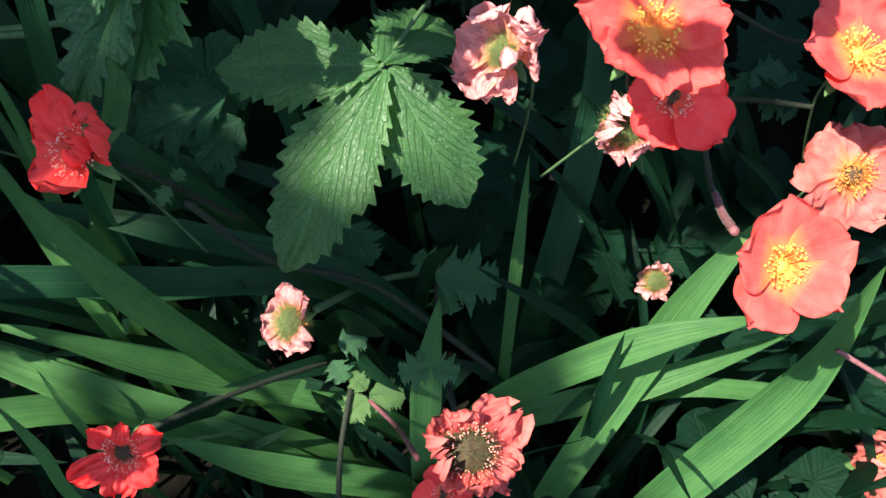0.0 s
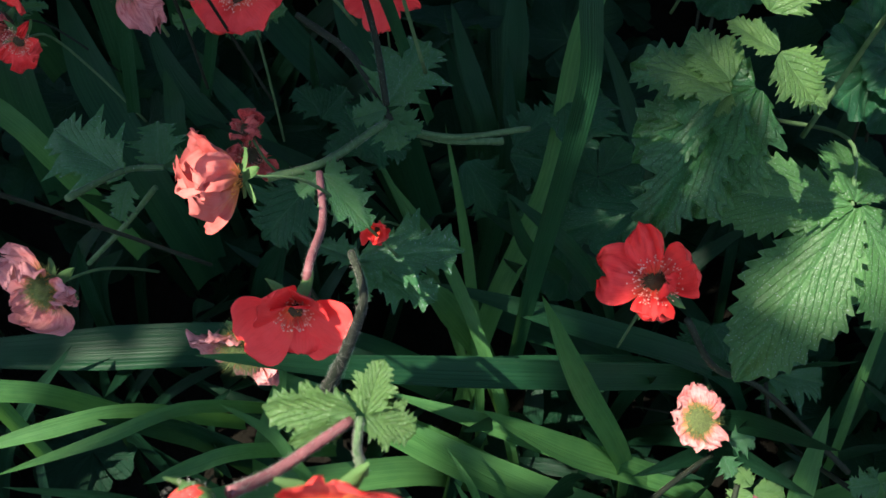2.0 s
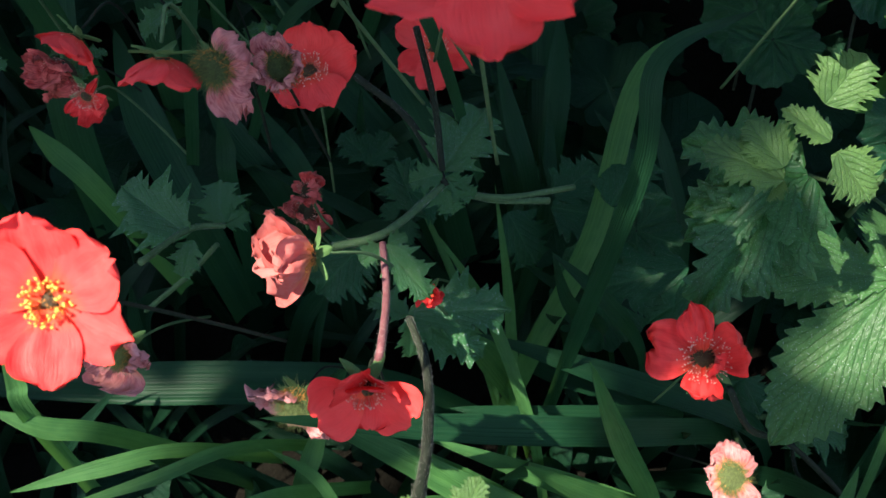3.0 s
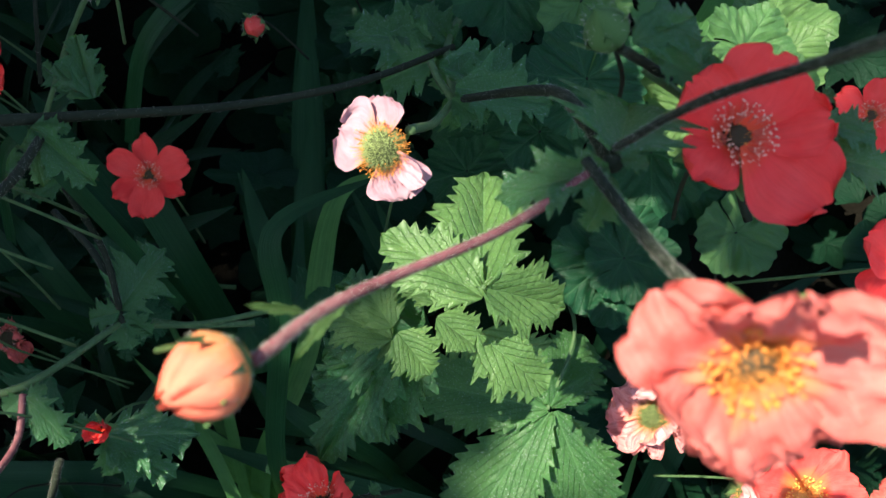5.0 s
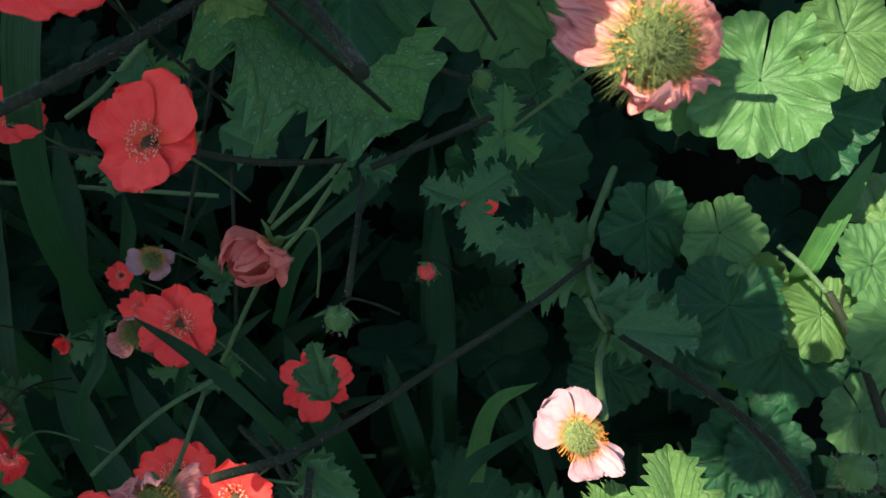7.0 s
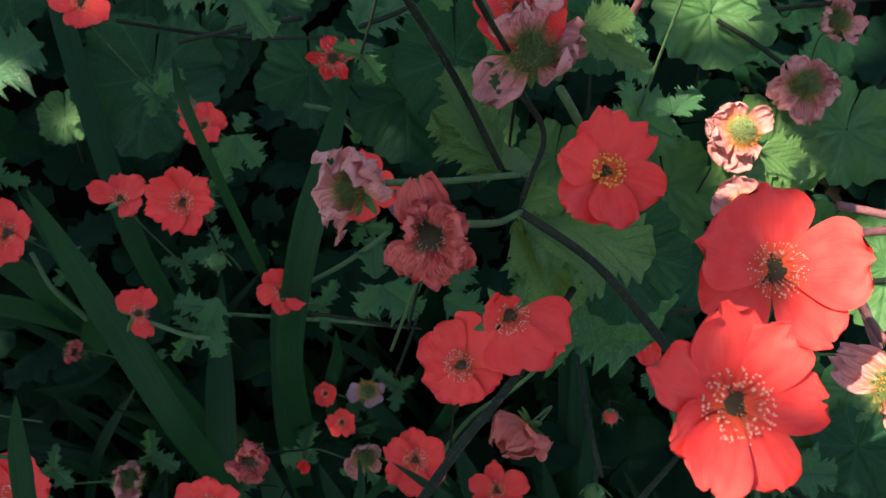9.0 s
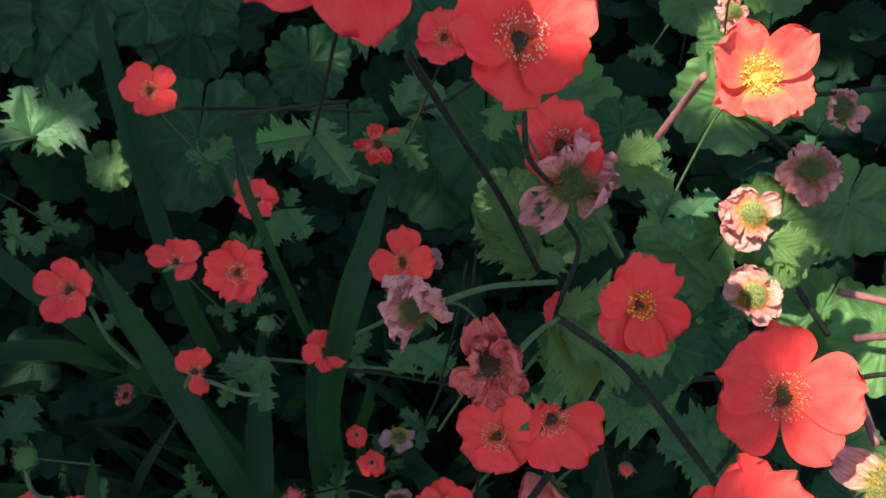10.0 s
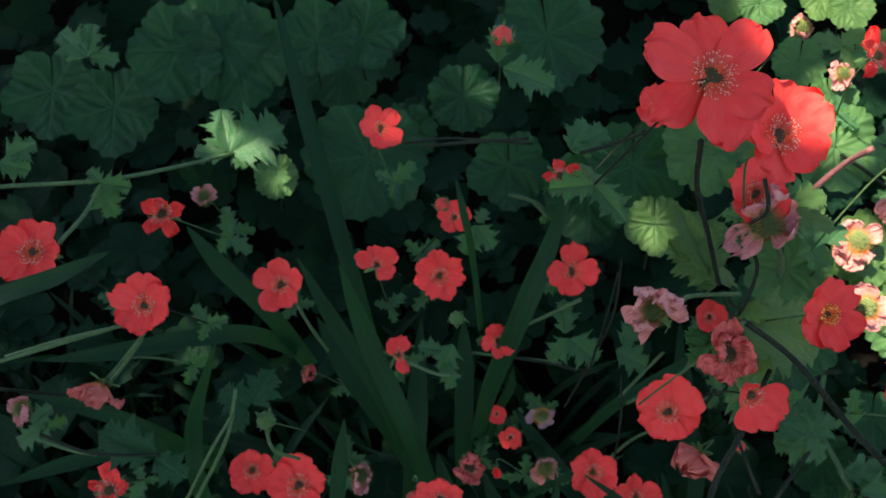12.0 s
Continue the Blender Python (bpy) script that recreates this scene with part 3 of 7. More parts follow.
def flower(kind, at, face, size, spin=0.0, count=5, cup=14.0, stalk=0.07, name="flower", lost=(), bracts=3, petals=(), hub=1.0):
    """A flower head; size: metres across; cup: degrees by which its petals rise; lost: petals fallen off.
    petals: those that it has kept, each its turn about the heart, its length and lift, and its breadth; hub: how broad its heart is."""
    seed = int(abs(at[0]) * 9973 + abs(at[1]) * 7919 + abs(at[2]) * 6113) % 10007
    rng = random.Random(seed)
    label, category = LABELS[kind]
    head = thing(name, facing(at, face, spin), label, category, "flowers in the bed")
    r = size / 2
    spent = kind in ("pink", "pale", "blush", "wilted")
    torn = kind == "ragged"
    if not petals:
        petals = []
        for k in range(count):
            lift = cup + (rng.uniform(*{"pale": (-26, 16), "blush": (-28, 22), "pink": (-30, 38), "wilted": (-10, 60)}[kind]) if spent else rng.uniform(-11, 9) * (1.8 if torn else 1.0))
            long = rng.uniform(0.88, 1.08) * (rng.uniform(0.72, 1.0) if kind == "pale" else rng.uniform(0.60, 1.05) if spent else rng.uniform(0.72, 1.05) if torn else 1.0)
            wide = min(1.12, 5.15 / count) * (rng.uniform(0.95, 1.3) if spent else rng.uniform(0.75, 1.1) if torn else rng.uniform(0.94, 1.08))
            turn = 360 / count * k + rng.uniform(-7, 7) * (2.8 if spent else 1.5 if torn else 1.0)
            if k not in lost:
                petals.append((turn, long, lift, wide))
    for k, (turn, long, lift, wide) in enumerate(petals):
        if spent:
            long, wide = long * 0.82, wide * 1.15
        ring = 0.002 * (k % 2) * size / 0.04
        m = pose(0, 0, ring, 0, 0, turn) @ pose(0, r * (0.18 if spent else 0.09), 0, lift, rng.uniform(-12, 12) * (2.4 if spent else 1.0)) @ Matrix.Diagonal((r * long * wide, r * long, r * long, 1))
        shape = rng.choice(PETALS["red" if kind == "amber" else kind])
        part("petal", shape, head, m)
    whole = Matrix.Diagonal((r, r, r, 1))
    part("stamen_ring", rng.choice(STAMENS[kind]), head, whole @ Matrix.Diagonal((hub, hub, hub, 1)) @ pose(0, 0, 0, 0, 0, rng.uniform(0, 360)), "" if not spent else "withered stamens")
    part("heart", HEARTS[kind], head, Matrix.Diagonal((r * 1.18 * hub,) * 3 + (1,)) if kind in ("pink", "wilted") else whole, {"pink": "bristly green seed head", "pale": "bristly pale green seed head", "blush": "bristly pale green seed head"}.get(kind, ""))
    base = r if not spent else r * 1.0
    part("cup", CUP, head, Matrix.Diagonal((base, base, base, 1)), "small green cup under the petals")
    for k in range(5):
        m = pose(0, 0, -0.05 * base, 0, 0, 72 * k + 36 + rng.uniform(-8, 8)) @ pose(0, base * 0.12, 0, rng.uniform(-35, -5) if spent else rng.uniform(-24, -6)) @ Matrix.Diagonal((base * 0.55, base * (0.5 if spent or kind == "coral" else 0.62), base * 0.55, 1))
        part("sepal", rng.choice(SEPALS), head, m)
    if stalk:
        back = head.matrix_basis.to_3x3().inverted() @ Vector((rng.uniform(-0.5, 0.5), 0.35 + rng.uniform(-0.3, 0.3), -1.0))
        part("stalk", stalk_mesh(stalk, seed, back, 0.00055), head, Matrix.Translation((0, 0, -0.15 * base)), "thin green stalk")
        node = Vector((0, 0, -0.15 * base - 0.40 * stalk)) + back.normalized() * (0.97 * stalk)
        for k in range(bracts):
            way = back.normalized() * rng.uniform(-0.7, 0.5) + back.orthogonal().normalized() * math.cos(k * 2.1 + seed) + back.normalized().cross(back.orthogonal().normalized()) * math.sin(k * 2.1 + seed)
            long = rng.uniform(0.012, 0.024)
            part("bract", rng.choice(LEAFLETS["jagged"]), head, aim(node, way, (rng.uniform(-0.3, 0.3), rng.uniform(-0.3, 0.3), 1)) @ Matrix.Diagonal((long * 0.8, long, long, 1)), "small jagged green leaf at the stalk's foot")
    return head


def bud(at, face, size, red=0.0, stalk=0.04, away=None):
    """A closed bud: five sepals shut over a core, which shows red where red > 0."""
    seed = int(abs(at[0]) * 9973 + abs(at[1]) * 7919) % 10007
    rng = random.Random(seed)
    label = "round green bud with closed downy sepals" if red < 0.2 else "opening bud with red petals between green sepals"
    head = thing("bud", facing(at, face, rng.uniform(0, 360)), label, "bud", "buds in the bed")
    r = size / 2
    verts, uvs = [], []
    for i in range(9):
        a = i / 8
        rad = math.sin(math.pi * min(0.98, 0.08 + 0.9 * a)) ** 0.8 * (1.0 if a < 0.45 else 1 - 0.75 * (a - 0.45))
        for s in range(12):
            b = 2 * math.pi * s / 12
            k = 1 + 0.07 * math.cos(5 * b + 2 * a) + 0.04 * noise.noise((math.cos(b) * 2, math.sin(b) * 2, a * 4 + seed))
            verts.append((0.86 * rad * k * math.cos(b), 0.86 * rad * k * math.sin(b), 2.1 * a - 0.9))
            uvs.append((s / 12, a))
    faces = [(i * 12 + s, i * 12 + (s + 1) % 12, (i + 1) * 12 + (s + 1) % 12, (i + 1) * 12 + s) for i in range(8) for s in range(12)]
    faces += [tuple(range(12))[::-1], tuple(range(96, 108))]
    part("core", mesh_of("bud_core", verts, faces, (BUD_WARM if red > 0.6 else RED_WARM) if red >= 0.2 else CALYX, uvs), head, Matrix.Diagonal((r, r, r, 1)))
    for k in range(5):
        rows, cols = 8, 5
        sv, suv = [], []
        reach = 0.95 if red < 0.2 else 0.72 - 0.25 * red
        for i in range(rows):
            a = i / (rows - 1)
            t = 0.06 + a * reach
            rad = math.sin(math.pi * min(0.98, 0.08 + 0.9 * t)) ** 0.8 * (1.0 if t < 0.45 else 1 - 0.75 * (t - 0.45)) * 0.92 + 0.10 * red * a
            half = 0.66 * (1 - a) ** 0.7 + 0.02
            for c in range(cols):
                u = 2 * c / (cols - 1) - 1
                b = u * half
                sv.append((rad * math.sin(b), rad * math.cos(b), 2.1 * t - 0.9))
                suv.append((u, a))
        part("sepal", mesh_of("bud_sepal", sv, grid_faces(rows, cols), CALYX, suv), head, pose(0, 0, 0, 0, 0, 72 * k) @ Matrix.Diagonal((r, r, r, 1)))
    for k in range(5):
        m = pose(0, 0, -0.75 * r, 0, 0, 72 * k + 30 + rng.uniform(-10, 10)) @ pose(0, r * 0.45, 0, rng.uniform(50, 72)) @ Matrix.Diagonal((r * 0.9, r * rng.uniform(1.3, 1.9), r * 0.9, 1))
        part("outer_sepal", SEPALS[k % 3], head, m)
    for k in range(6 if red > 0.6 else 0):
        rows, cols = 9, 9
        sv, suv = [], []
        for i in range(rows):
            a = i / (rows - 1)
            t = 0.22 + a * (0.74 + 0.05 * (k % 3))
            swell = math.sin(math.pi * min(0.97, 0.08 + 0.9 * t)) ** 0.8 * 0.93 + 0.09 * a * (k % 2) + 0.02 * (k % 3)
            for c in range(cols):
                u = 2 * c / (cols - 1) - 1
                b = u * 0.72 * (1 - 0.45 * a * a * abs(u)) + 0.3 * a
                out = swell * (1 + 0.10 * a * noise.noise((u * 2.0, a * 2.0, k + seed)))
                sv.append((out * math.sin(b), out * math.cos(b), 2.1 * (t - 0.10 * u * u * a) - 0.9))
                suv.append((u * 0.5 + k * 1.3, 0.25 + a * 0.75 + 0.1 * u))
        part("petal", mesh_of("bud_petal", sv, grid_faces(rows, cols), BUD_WARM, suv), head, pose(0, 0, 0, 0, 0, 60 * k + 20) @ Matrix.Diagonal((r, r, r, 1)))
    feet = []
    for i in range(90 if red < 0.6 else 260):
        a, b = rng.uniform(0.05, 0.85 if red < 0.6 else 0.55), rng.uniform(0, 6.283)
        rad = math.sin(math.pi * min(0.98, 0.08 + 0.9 * a)) ** 0.8 * 0.93
        feet.append((Vector((rad * math.cos(b), rad * math.sin(b), 2.1 * a - 0.9)) * r, Vector((math.cos(b), math.sin(b), 0.5))))
    hv, hf = spikes(feet, r * (0.28 if red < 0.6 else 0.13), r * 0.010, rng)
    part("down", mesh_of("bud_hairs", hv, hf, DOWN), head)
    if stalk:
        back = head.matrix_basis.to_3x3().inverted() @ Vector(away or (rng.uniform(-0.5, 0.5), 0.4, -1.0))
        part("stalk", stalk_mesh(stalk, seed, back, 0.0005), head, Matrix.Translation((0, 0, -0.85 * r)), "thin green stalk")
    return head


def toothed(v, teeth, depth):
    """Forward-leaning, pointed teeth along a leaf's margin."""
    s = v * teeth % 1.0
    return depth * (s / 0.78 if s < 0.78 else (1 - s) / 0.22)


def leaflet_mesh(name, material, seed, width=0.5, teeth=13, depth=0.09, lobes=0.0, fold=0.18, droop=0.15, cols=19, fine=7, veins=8.0, swell=0.012, taper=0.78):
    """A pointed leaflet with a toothed margin, sunken side veins and swollen panels between them: base at the origin, 1 long along y, face towards z."""
    rows = fine * teeth + 5
    verts, uvs = [], []
    for r in range(rows):
        v = r / (rows - 1)
        half = width * 0.5 * math.sin(math.pi * min(1.0, v ** taper * 0.97 + 0.03)) ** 0.85
        for c in range(cols):
            u = 2 * c / (cols - 1) - 1
            au, far = abs(u), 5.0 * (u > 0)
            saw = (v * 3.0 + 0.12 + 0.08 * (u > 0) + 0.1 * math.sin(seed)) % 1.0
            saw = saw / 0.72 if saw < 0.72 else (1 - saw) / 0.28
            shift = 0.02 * seed + 0.006 * far + 0.012 * noise.noise((v * 5, seed + far, 2.0))
            bite = toothed(v + shift, teeth, depth * (1 + 0.5 * noise.noise((v * 6, seed + far, 6.0))))
            edge = half * (1 + lobes * (saw - 0.6)) + bite * width * (0.25 + 0.75 * math.sin(math.pi * v) ** 0.5) * min(1.0, (1 - v) * 6)
            if v > 0.985:
                edge *= (1 - v) / 0.015
            x = u * (half + (edge - half) * au ** 5) * (1 + 0.06 * noise.noise((v * 3, seed, 0.0)))
            y = v + (0.05 * width + 0.2 * bite * width + 0.12 * lobes * saw * width) * au ** 5 * math.sin(math.pi * v) ** 0.5
            z = fold * au * half - droop * v * v + 0.045 * noise.noise((u * 1.6, v * 2.4, seed + 0.5)) - 0.05 * au ** 3 * math.sin(math.pi * v)
            z += 0.022 * noise.noise((u * 4.0 + seed, v * 5.0, seed + 3.5)) * au
            side, along = au * half * 1.44, v + 0.035 * noise.noise((u * 2.0, v * 3.0, seed + 1.5)) + 0.02 * (u > 0)
            wave = (along - 1.5 * side - 0.9 * side * side) * veins % 1.0
            panel = 1 - (2 * abs(wave - 0.5)) ** 3
            z += swell * (panel * min(1.0, au * 4.0) - 0.8 * math.exp(-(au * 9.0) ** 2)) * math.sin(math.pi * min(1.0, v * 1.02)) ** 0.6
            verts.append((x, y, z))
            uvs.append((u * half * 1.44, along))
    return mesh_of(name, verts, grid_faces(rows, cols), material, uvs)


def round_leaf_mesh(name, material, seed, lobes=5, depth=0.16, teeth=3, sweep=178.0, dish=0.10, rings=15, fine=24):
    """A rounded, lobed leaf blade with scalloped margin and puckered surface: stalk at the origin, about 1 in radius, face towards z."""
    steps = lobes * fine + 1
    verts, uvs, faces = [], [], []
    for s in range(steps):
        k = s / (steps - 1) * lobes
        th = radians(sweep) * (2 * s / (steps - 1) - 1)
        mid = (math.floor(min(k, lobes - 0.001)) + 0.5) / lobes
        axis = radians(sweep) * (2 * mid - 1)
        lobe = abs(k % 1.0 - 0.5) * 2 if 0 < s < steps - 1 else 1.0
        big = 1 - 0.20 * (th / radians(sweep)) ** 2 + 0.10 * noise.noise((math.sin(th) * 1.4, math.cos(th) * 1.4, seed))
        saw = (k * teeth + 0.35 * noise.noise((k * 2, seed, 4.0))) % 1.0
        tooth = saw / 0.62 if saw < 0.62 else (1 - saw) / 0.38
        edge = big * (1 - depth * lobe ** 2.2 - 0.10 * (1 - tooth) * (0.7 + 0.6 * noise.noise((k * 5, seed, 9.0))))
        for r in range(rings):
            v = r / (rings - 1)
            rad = edge * v
            x, y = rad * math.sin(th), rad * math.cos(th)
            across, along = rad * math.sin(th - axis), rad * math.cos(th - axis)
            pucker = math.sin((along - 0.9 * abs(across)) * 22 + seed) * min(1.0, abs(across) * 9) * 0.020
            groove = -0.035 * math.exp(-(across / 0.05) ** 2) * (1 - 0.6 * v)
            z = dish * v * v * 0.8 - 0.07 * v * math.cos(2 * math.pi * k) * (1 - 0.25 * v) + pucker + groove
            z += v * (0.13 * noise.noise((x * 1.5, y * 1.5, seed + 3.0)) + 0.05 * noise.noise((x * 4.0, y * 4.0, seed + 8.0)))
            verts.append((x, y, z))
            uvs.append((across * 0.9, along))
    for s in range(steps - 1):
        for r in range(rings - 1):
            faces.append((s * rings + r, (s + 1) * rings + r, (s + 1) * rings + r + 1, s * rings + r + 1))
    return mesh_of(name, verts, faces, material, uvs)


LEAFLETS = {
    "broad": [leaflet_mesh("leaflet_broad", LEAF, i, 0.54, 13, 0.11, 0.16, veins=9.0, swell=0.007, taper=0.98) for i in range(4)],
    "fresh": [leaflet_mesh("leaflet_fresh", LEAF_FRESH, i + 4, 0.56, 11, 0.17, 0.55, veins=6.0, fold=0.3) for i in range(4)],
    "crinkled": [leaflet_mesh("leaflet_crinkled", LEAF_CRINKLED, i + 22, 0.58, 10, 0.18, 0.6, veins=6.0, fold=0.3, swell=0.020) for i in range(4)],
    "jagged": [leaflet_mesh("leaflet_jagged", LEAF_DOWNY, i + 8, 0.62, 10, 0.22, 0.95, veins=7.0, fold=0.35) for i in range(5)],
    # Leaflets whose colour already holds the shade they stand in.
    "dim": [leaflet_mesh("leaflet_dim", LEAF_SHADED, i + 12, 0.60, 9, 0.20, 0.7, veins=5.0) for i in range(4)],
}
ROUNDS = {
    # Shade is painted into the first tone, sunlight into the second.
    "shaded": [round_leaf_mesh("blade_round_shaded", LEAF_SHADED, i, 5 + i % 2 * 2, 0.05 + 0.03 * (i % 3), 4 - i % 2) for i in range(5)],
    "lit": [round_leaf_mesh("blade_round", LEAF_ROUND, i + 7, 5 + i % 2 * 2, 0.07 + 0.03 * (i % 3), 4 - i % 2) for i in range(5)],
    "fresh": [round_leaf_mesh("blade_round_fresh", LEAF_FRESH, i + 14, 5, 0.10 + 0.03 * (i % 2), 4) for i in range(4)],
}
LEAF_LABELS = {
    "broad": "large green compound leaf with toothed, veined leaflets",
    "fresh": "light green young leaf with toothed leaflets",
    "crinkled": "green crinkled leaf with pointed, deeply toothed leaflets",
    "jagged": "small jagged downy green leaf on a flower stem",
    "dim": "toothed green leaf, its colour darkened for shade",
}


def leaf(kind, leaflets, face, stalk=None, name="leaf"):
    """A leaf of one or more leaflets, each (base, tip, width relative to length)."""
    base = Vector(leaflets[0][0])
    seed = int(abs(base.x) * 9973 + abs(base.y) * 7919 + abs(base.z) * 6113) % 10007
    rng = random.Random(seed)
    one = thing(name, Matrix.Translation(base), LEAF_LABELS[kind], "leaf", "leaves in the bed")
    native = {"broad": 0.54, "crinkled": 0.58, "fresh": 0.56, "jagged": 0.66, "dim": 0.60}[kind]
    for foot, tip, wide in leaflets:
        foot, tip = Vector(foot), Vector(tip)
        long = (tip - foot).length
        turn = Vector(face) + Vector((rng.uniform(-0.25, 0.25), rng.uniform(-0.25, 0.25), rng.uniform(-0.1, 0.2)))
        m = Matrix.Translation(-base) @ aim(foot, tip - foot, turn) @ Matrix.Diagonal((long * wide / native, long, long, 1))
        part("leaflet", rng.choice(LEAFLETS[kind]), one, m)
    if stalk:
        end = Vector(stalk) - base
        mid = end * 0.5 + Vector((rng.uniform(-0.1, 0.1), rng.uniform(-0.1, 0.1), 0.15)) * end.length
        v, f, uv, _ = tube([Vector((0, 0, 0)), mid, end], 0.0008, 0.0012, 6, 6, 0.06, seed)
        part("leaf_stalk", mesh_of("leaf_stalk", v, f, STEM_GREEN, uv), one)
    return one


def round_leaf(kind, at, way, face, radius, stalk=0.045):
    seed = int(abs(at[0]) * 9973 + abs(at[1]) * 7919 + abs(at[2]) * 6113) % 10007
    rng = random.Random(seed)
    label = {"shaded": "rounded leaf with scalloped edge, green darkened for shade", "lit": "green rounded lobed leaf with sunken veins", "fresh": "light green rounded lobed leaf"}[kind]
    one = thing("round_leaf", aim(at, way, face), label, "leaf", "rounded leaves in the bed")
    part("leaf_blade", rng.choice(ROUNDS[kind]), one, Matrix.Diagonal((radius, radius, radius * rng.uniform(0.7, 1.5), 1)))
    if stalk:
        down = one.matrix_basis.to_3x3().inverted() @ Vector((0, -0.15, -1))
        v, f, uv, _ = tube([Vector((0, 0, 0)), down * stalk * 0.4 + Vector((0, -0.2 * stalk, 0)), down * stalk], 0.0005, 0.0008, 6, 5, 0.05, seed)
        part("leaf_stalk", mesh_of("leaf_stalk", v, f, STEM, uv), one)
    return one


def blade_data(points, width, face, seed, fold=0.28, tip=0.35):
    """A long blade from tip to foot along points, folded along its rib."""
    line = smooth_line(points, 9)
    rng = random.Random(seed)
    verts, uvs = [], []
    twist = rng.uniform(-0.3, 0.3)
    count = len(line)
    run = 0.0
    for i, p in enumerate(line):
        k = i / (count - 1)
        way = (line[min(i + 1, count - 1)] - line[max(i - 1, 0)]).normalized()
        n = Vector(face)
        n = (n - way * n.dot(way)).normalized()
        n = (n + way.cross(n) * twist * (k - 0.3)).normalized()
        x = way.cross(n)
        w = width * 0.5 * min(1.0, (k / tip) ** 0.75 + 0.01) * (1 - 0.12 * k)
        run += (p - line[i - 1]).length if i else 0.0
        for c in range(5):
            u = c / 2 - 1
            verts.append(p + x * (u * w) + n * (abs(u) ** 1.3 * w * fold))
            uvs.append((u + seed * 0.37, run / max(width, 1e-4) * 0.35))
    return verts, grid_faces(count, 5), uvs


def grass_clump(kind, *blades):
    """Blades that rise together; each is (points from tip to foot, width, face)."""
    base = Vector(blades[0][0][-1])
    words = ("clump of broad green grass blades with parallel ribs" if kind == "lit" else "grass blades, their green darkened for shade") if len(blades) > 1 else ("single broad green grass blade, ribbed lengthwise" if kind == "lit" else "single grass blade, its green darkened for shade")
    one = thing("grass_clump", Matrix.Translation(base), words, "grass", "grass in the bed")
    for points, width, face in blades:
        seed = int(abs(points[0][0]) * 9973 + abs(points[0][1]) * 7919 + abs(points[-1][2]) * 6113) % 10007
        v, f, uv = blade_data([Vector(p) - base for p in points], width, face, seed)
        # Lit clumps take the lighter green, all others the shade-darkened copy.
        part("blade", mesh_of("blade", v, f, BLADE if kind == "lit" else BLADE_SHADED, uv), one)
    return one


def flowering_plant(label, *stems):
    """Hairy stems that belong together; each is (points, width, material, number of hairs)."""
    base = Vector(stems[0][0][0])
    one = thing("flowering_plant", Matrix.Translation(base), label, "plant", "flowering plants in the bed")
    for points, width, material, hairs in stems:
        seed = int(abs(points[0][0]) * 9973 + abs(points[0][1]) * 7919 + abs(points[-1][2]) * 6113) % 10007
        rng = random.Random(seed)
        v, f, uv, line = tube([Vector(p) - base for p in points], width / 2, width / 2 * 1.05, 9, 10, 0.05, seed)
        stem = part("stem", mesh_of("stem", v, f, material, uv), one, None, {STEM: "dark hairy stem", STEM_GREEN: "green stem", STEM_PINK: "reddish pink hairy stem"}[material])
        if hairs:
            feet = []
            for i in range(hairs * 4):
                k = rng.uniform(0, len(line) - 1.001)
                a, b = line[int(k)], line[int(k) + 1]
                way = (b - a).normalized()
                side = way.orthogonal().normalized()
                turn = rng.uniform(0, 6.283)
                side = side * math.cos(turn) + way.cross(side) * math.sin(turn)
                feet.append((a.lerp(b, k % 1) + side * width * 0.48, side))
            hv, hf = spikes(feet, min(0.0009, width * 0.34), 0.000018, rng, 0.35)
            part("down", mesh_of("stem_down", hv, hf, DOWN), stem, None, "fine pale hairs")
    return one


# ---- setting ----


def bank(x, y):
    """Height of the soil."""
    rise = min(max(y - 0.05, 0.0), 1.2)
    return 0.04 + 0.52 * rise + 0.02 * noise.noise((x * 5, y * 5, 0.0)) + 0.006 * noise.noise((x * 31, y * 31, 2.0))


def ground():
    near = [i * 0.05 - 1.6 for i in range(65)]
    xs = [-400, -60, -12, -4, -2.2] + near + [2.2, 4, 12, 60, 400]
    ys = [-400, -60, -12, -4, -1.8] + [i * 0.05 - 1.2 for i in range(65)] + [3, 5, 12, 60, 400]
    verts = [(x, y, bank(x, y)) for y in ys for x in xs]
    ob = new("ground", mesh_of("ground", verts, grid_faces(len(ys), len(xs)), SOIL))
    tagged(ob, "bare soil of a sloping flower bed, darkened for shade", "ground", kind="structure")


ground()

# ---- things ----
flower("ragged", (-0.114, 0.288, 0.457), (-0.179, -0.416, 0.892), 0.0385, spin=0, bracts=0, petals=((98, 1.05, 6, 1.7), (34, 1.0, 20, 1.1), (-50, 0.95, 8, 1.4), (-168, 0.95, -5, 1.0), (-105, 0.6, 30, 1.2)))
flower("pink", (-0.070, 0.290, 0.347), (-0.279, -0.483, 0.830), 0.0338, bracts=0, petals=((25, 0.95, 25, 1.0), (100, 0.7, 5, 1.4), (-170, 0.75, 0, 1.3), (-105, 0.9, 40, 0.6), (-30, 0.7, 40, 1.0)))
flower("ragged", (-0.116, 0.222, 0.381), (0.111, -0.438, 0.892), 0.0315, bracts=0, petals=((38, 0.8, 10, 0.8), (106, 1.05, 0, 1.0), (158, 1.0, 0, 1.2), (-82, 0.8, 25, 1.3), (-145, 0.9, 5, 1.1), (-10, 0.6, 45, 1.0)))
flower("sunny", (0.057, 0.285, 0.489), (0.106, -0.523, 0.846), 0.0421, spin=10, count=7, bracts=0)
flower("red", (0.071, 0.294, 0.458), (0.091, -0.719, 0.689), 0.0360, bracts=0)
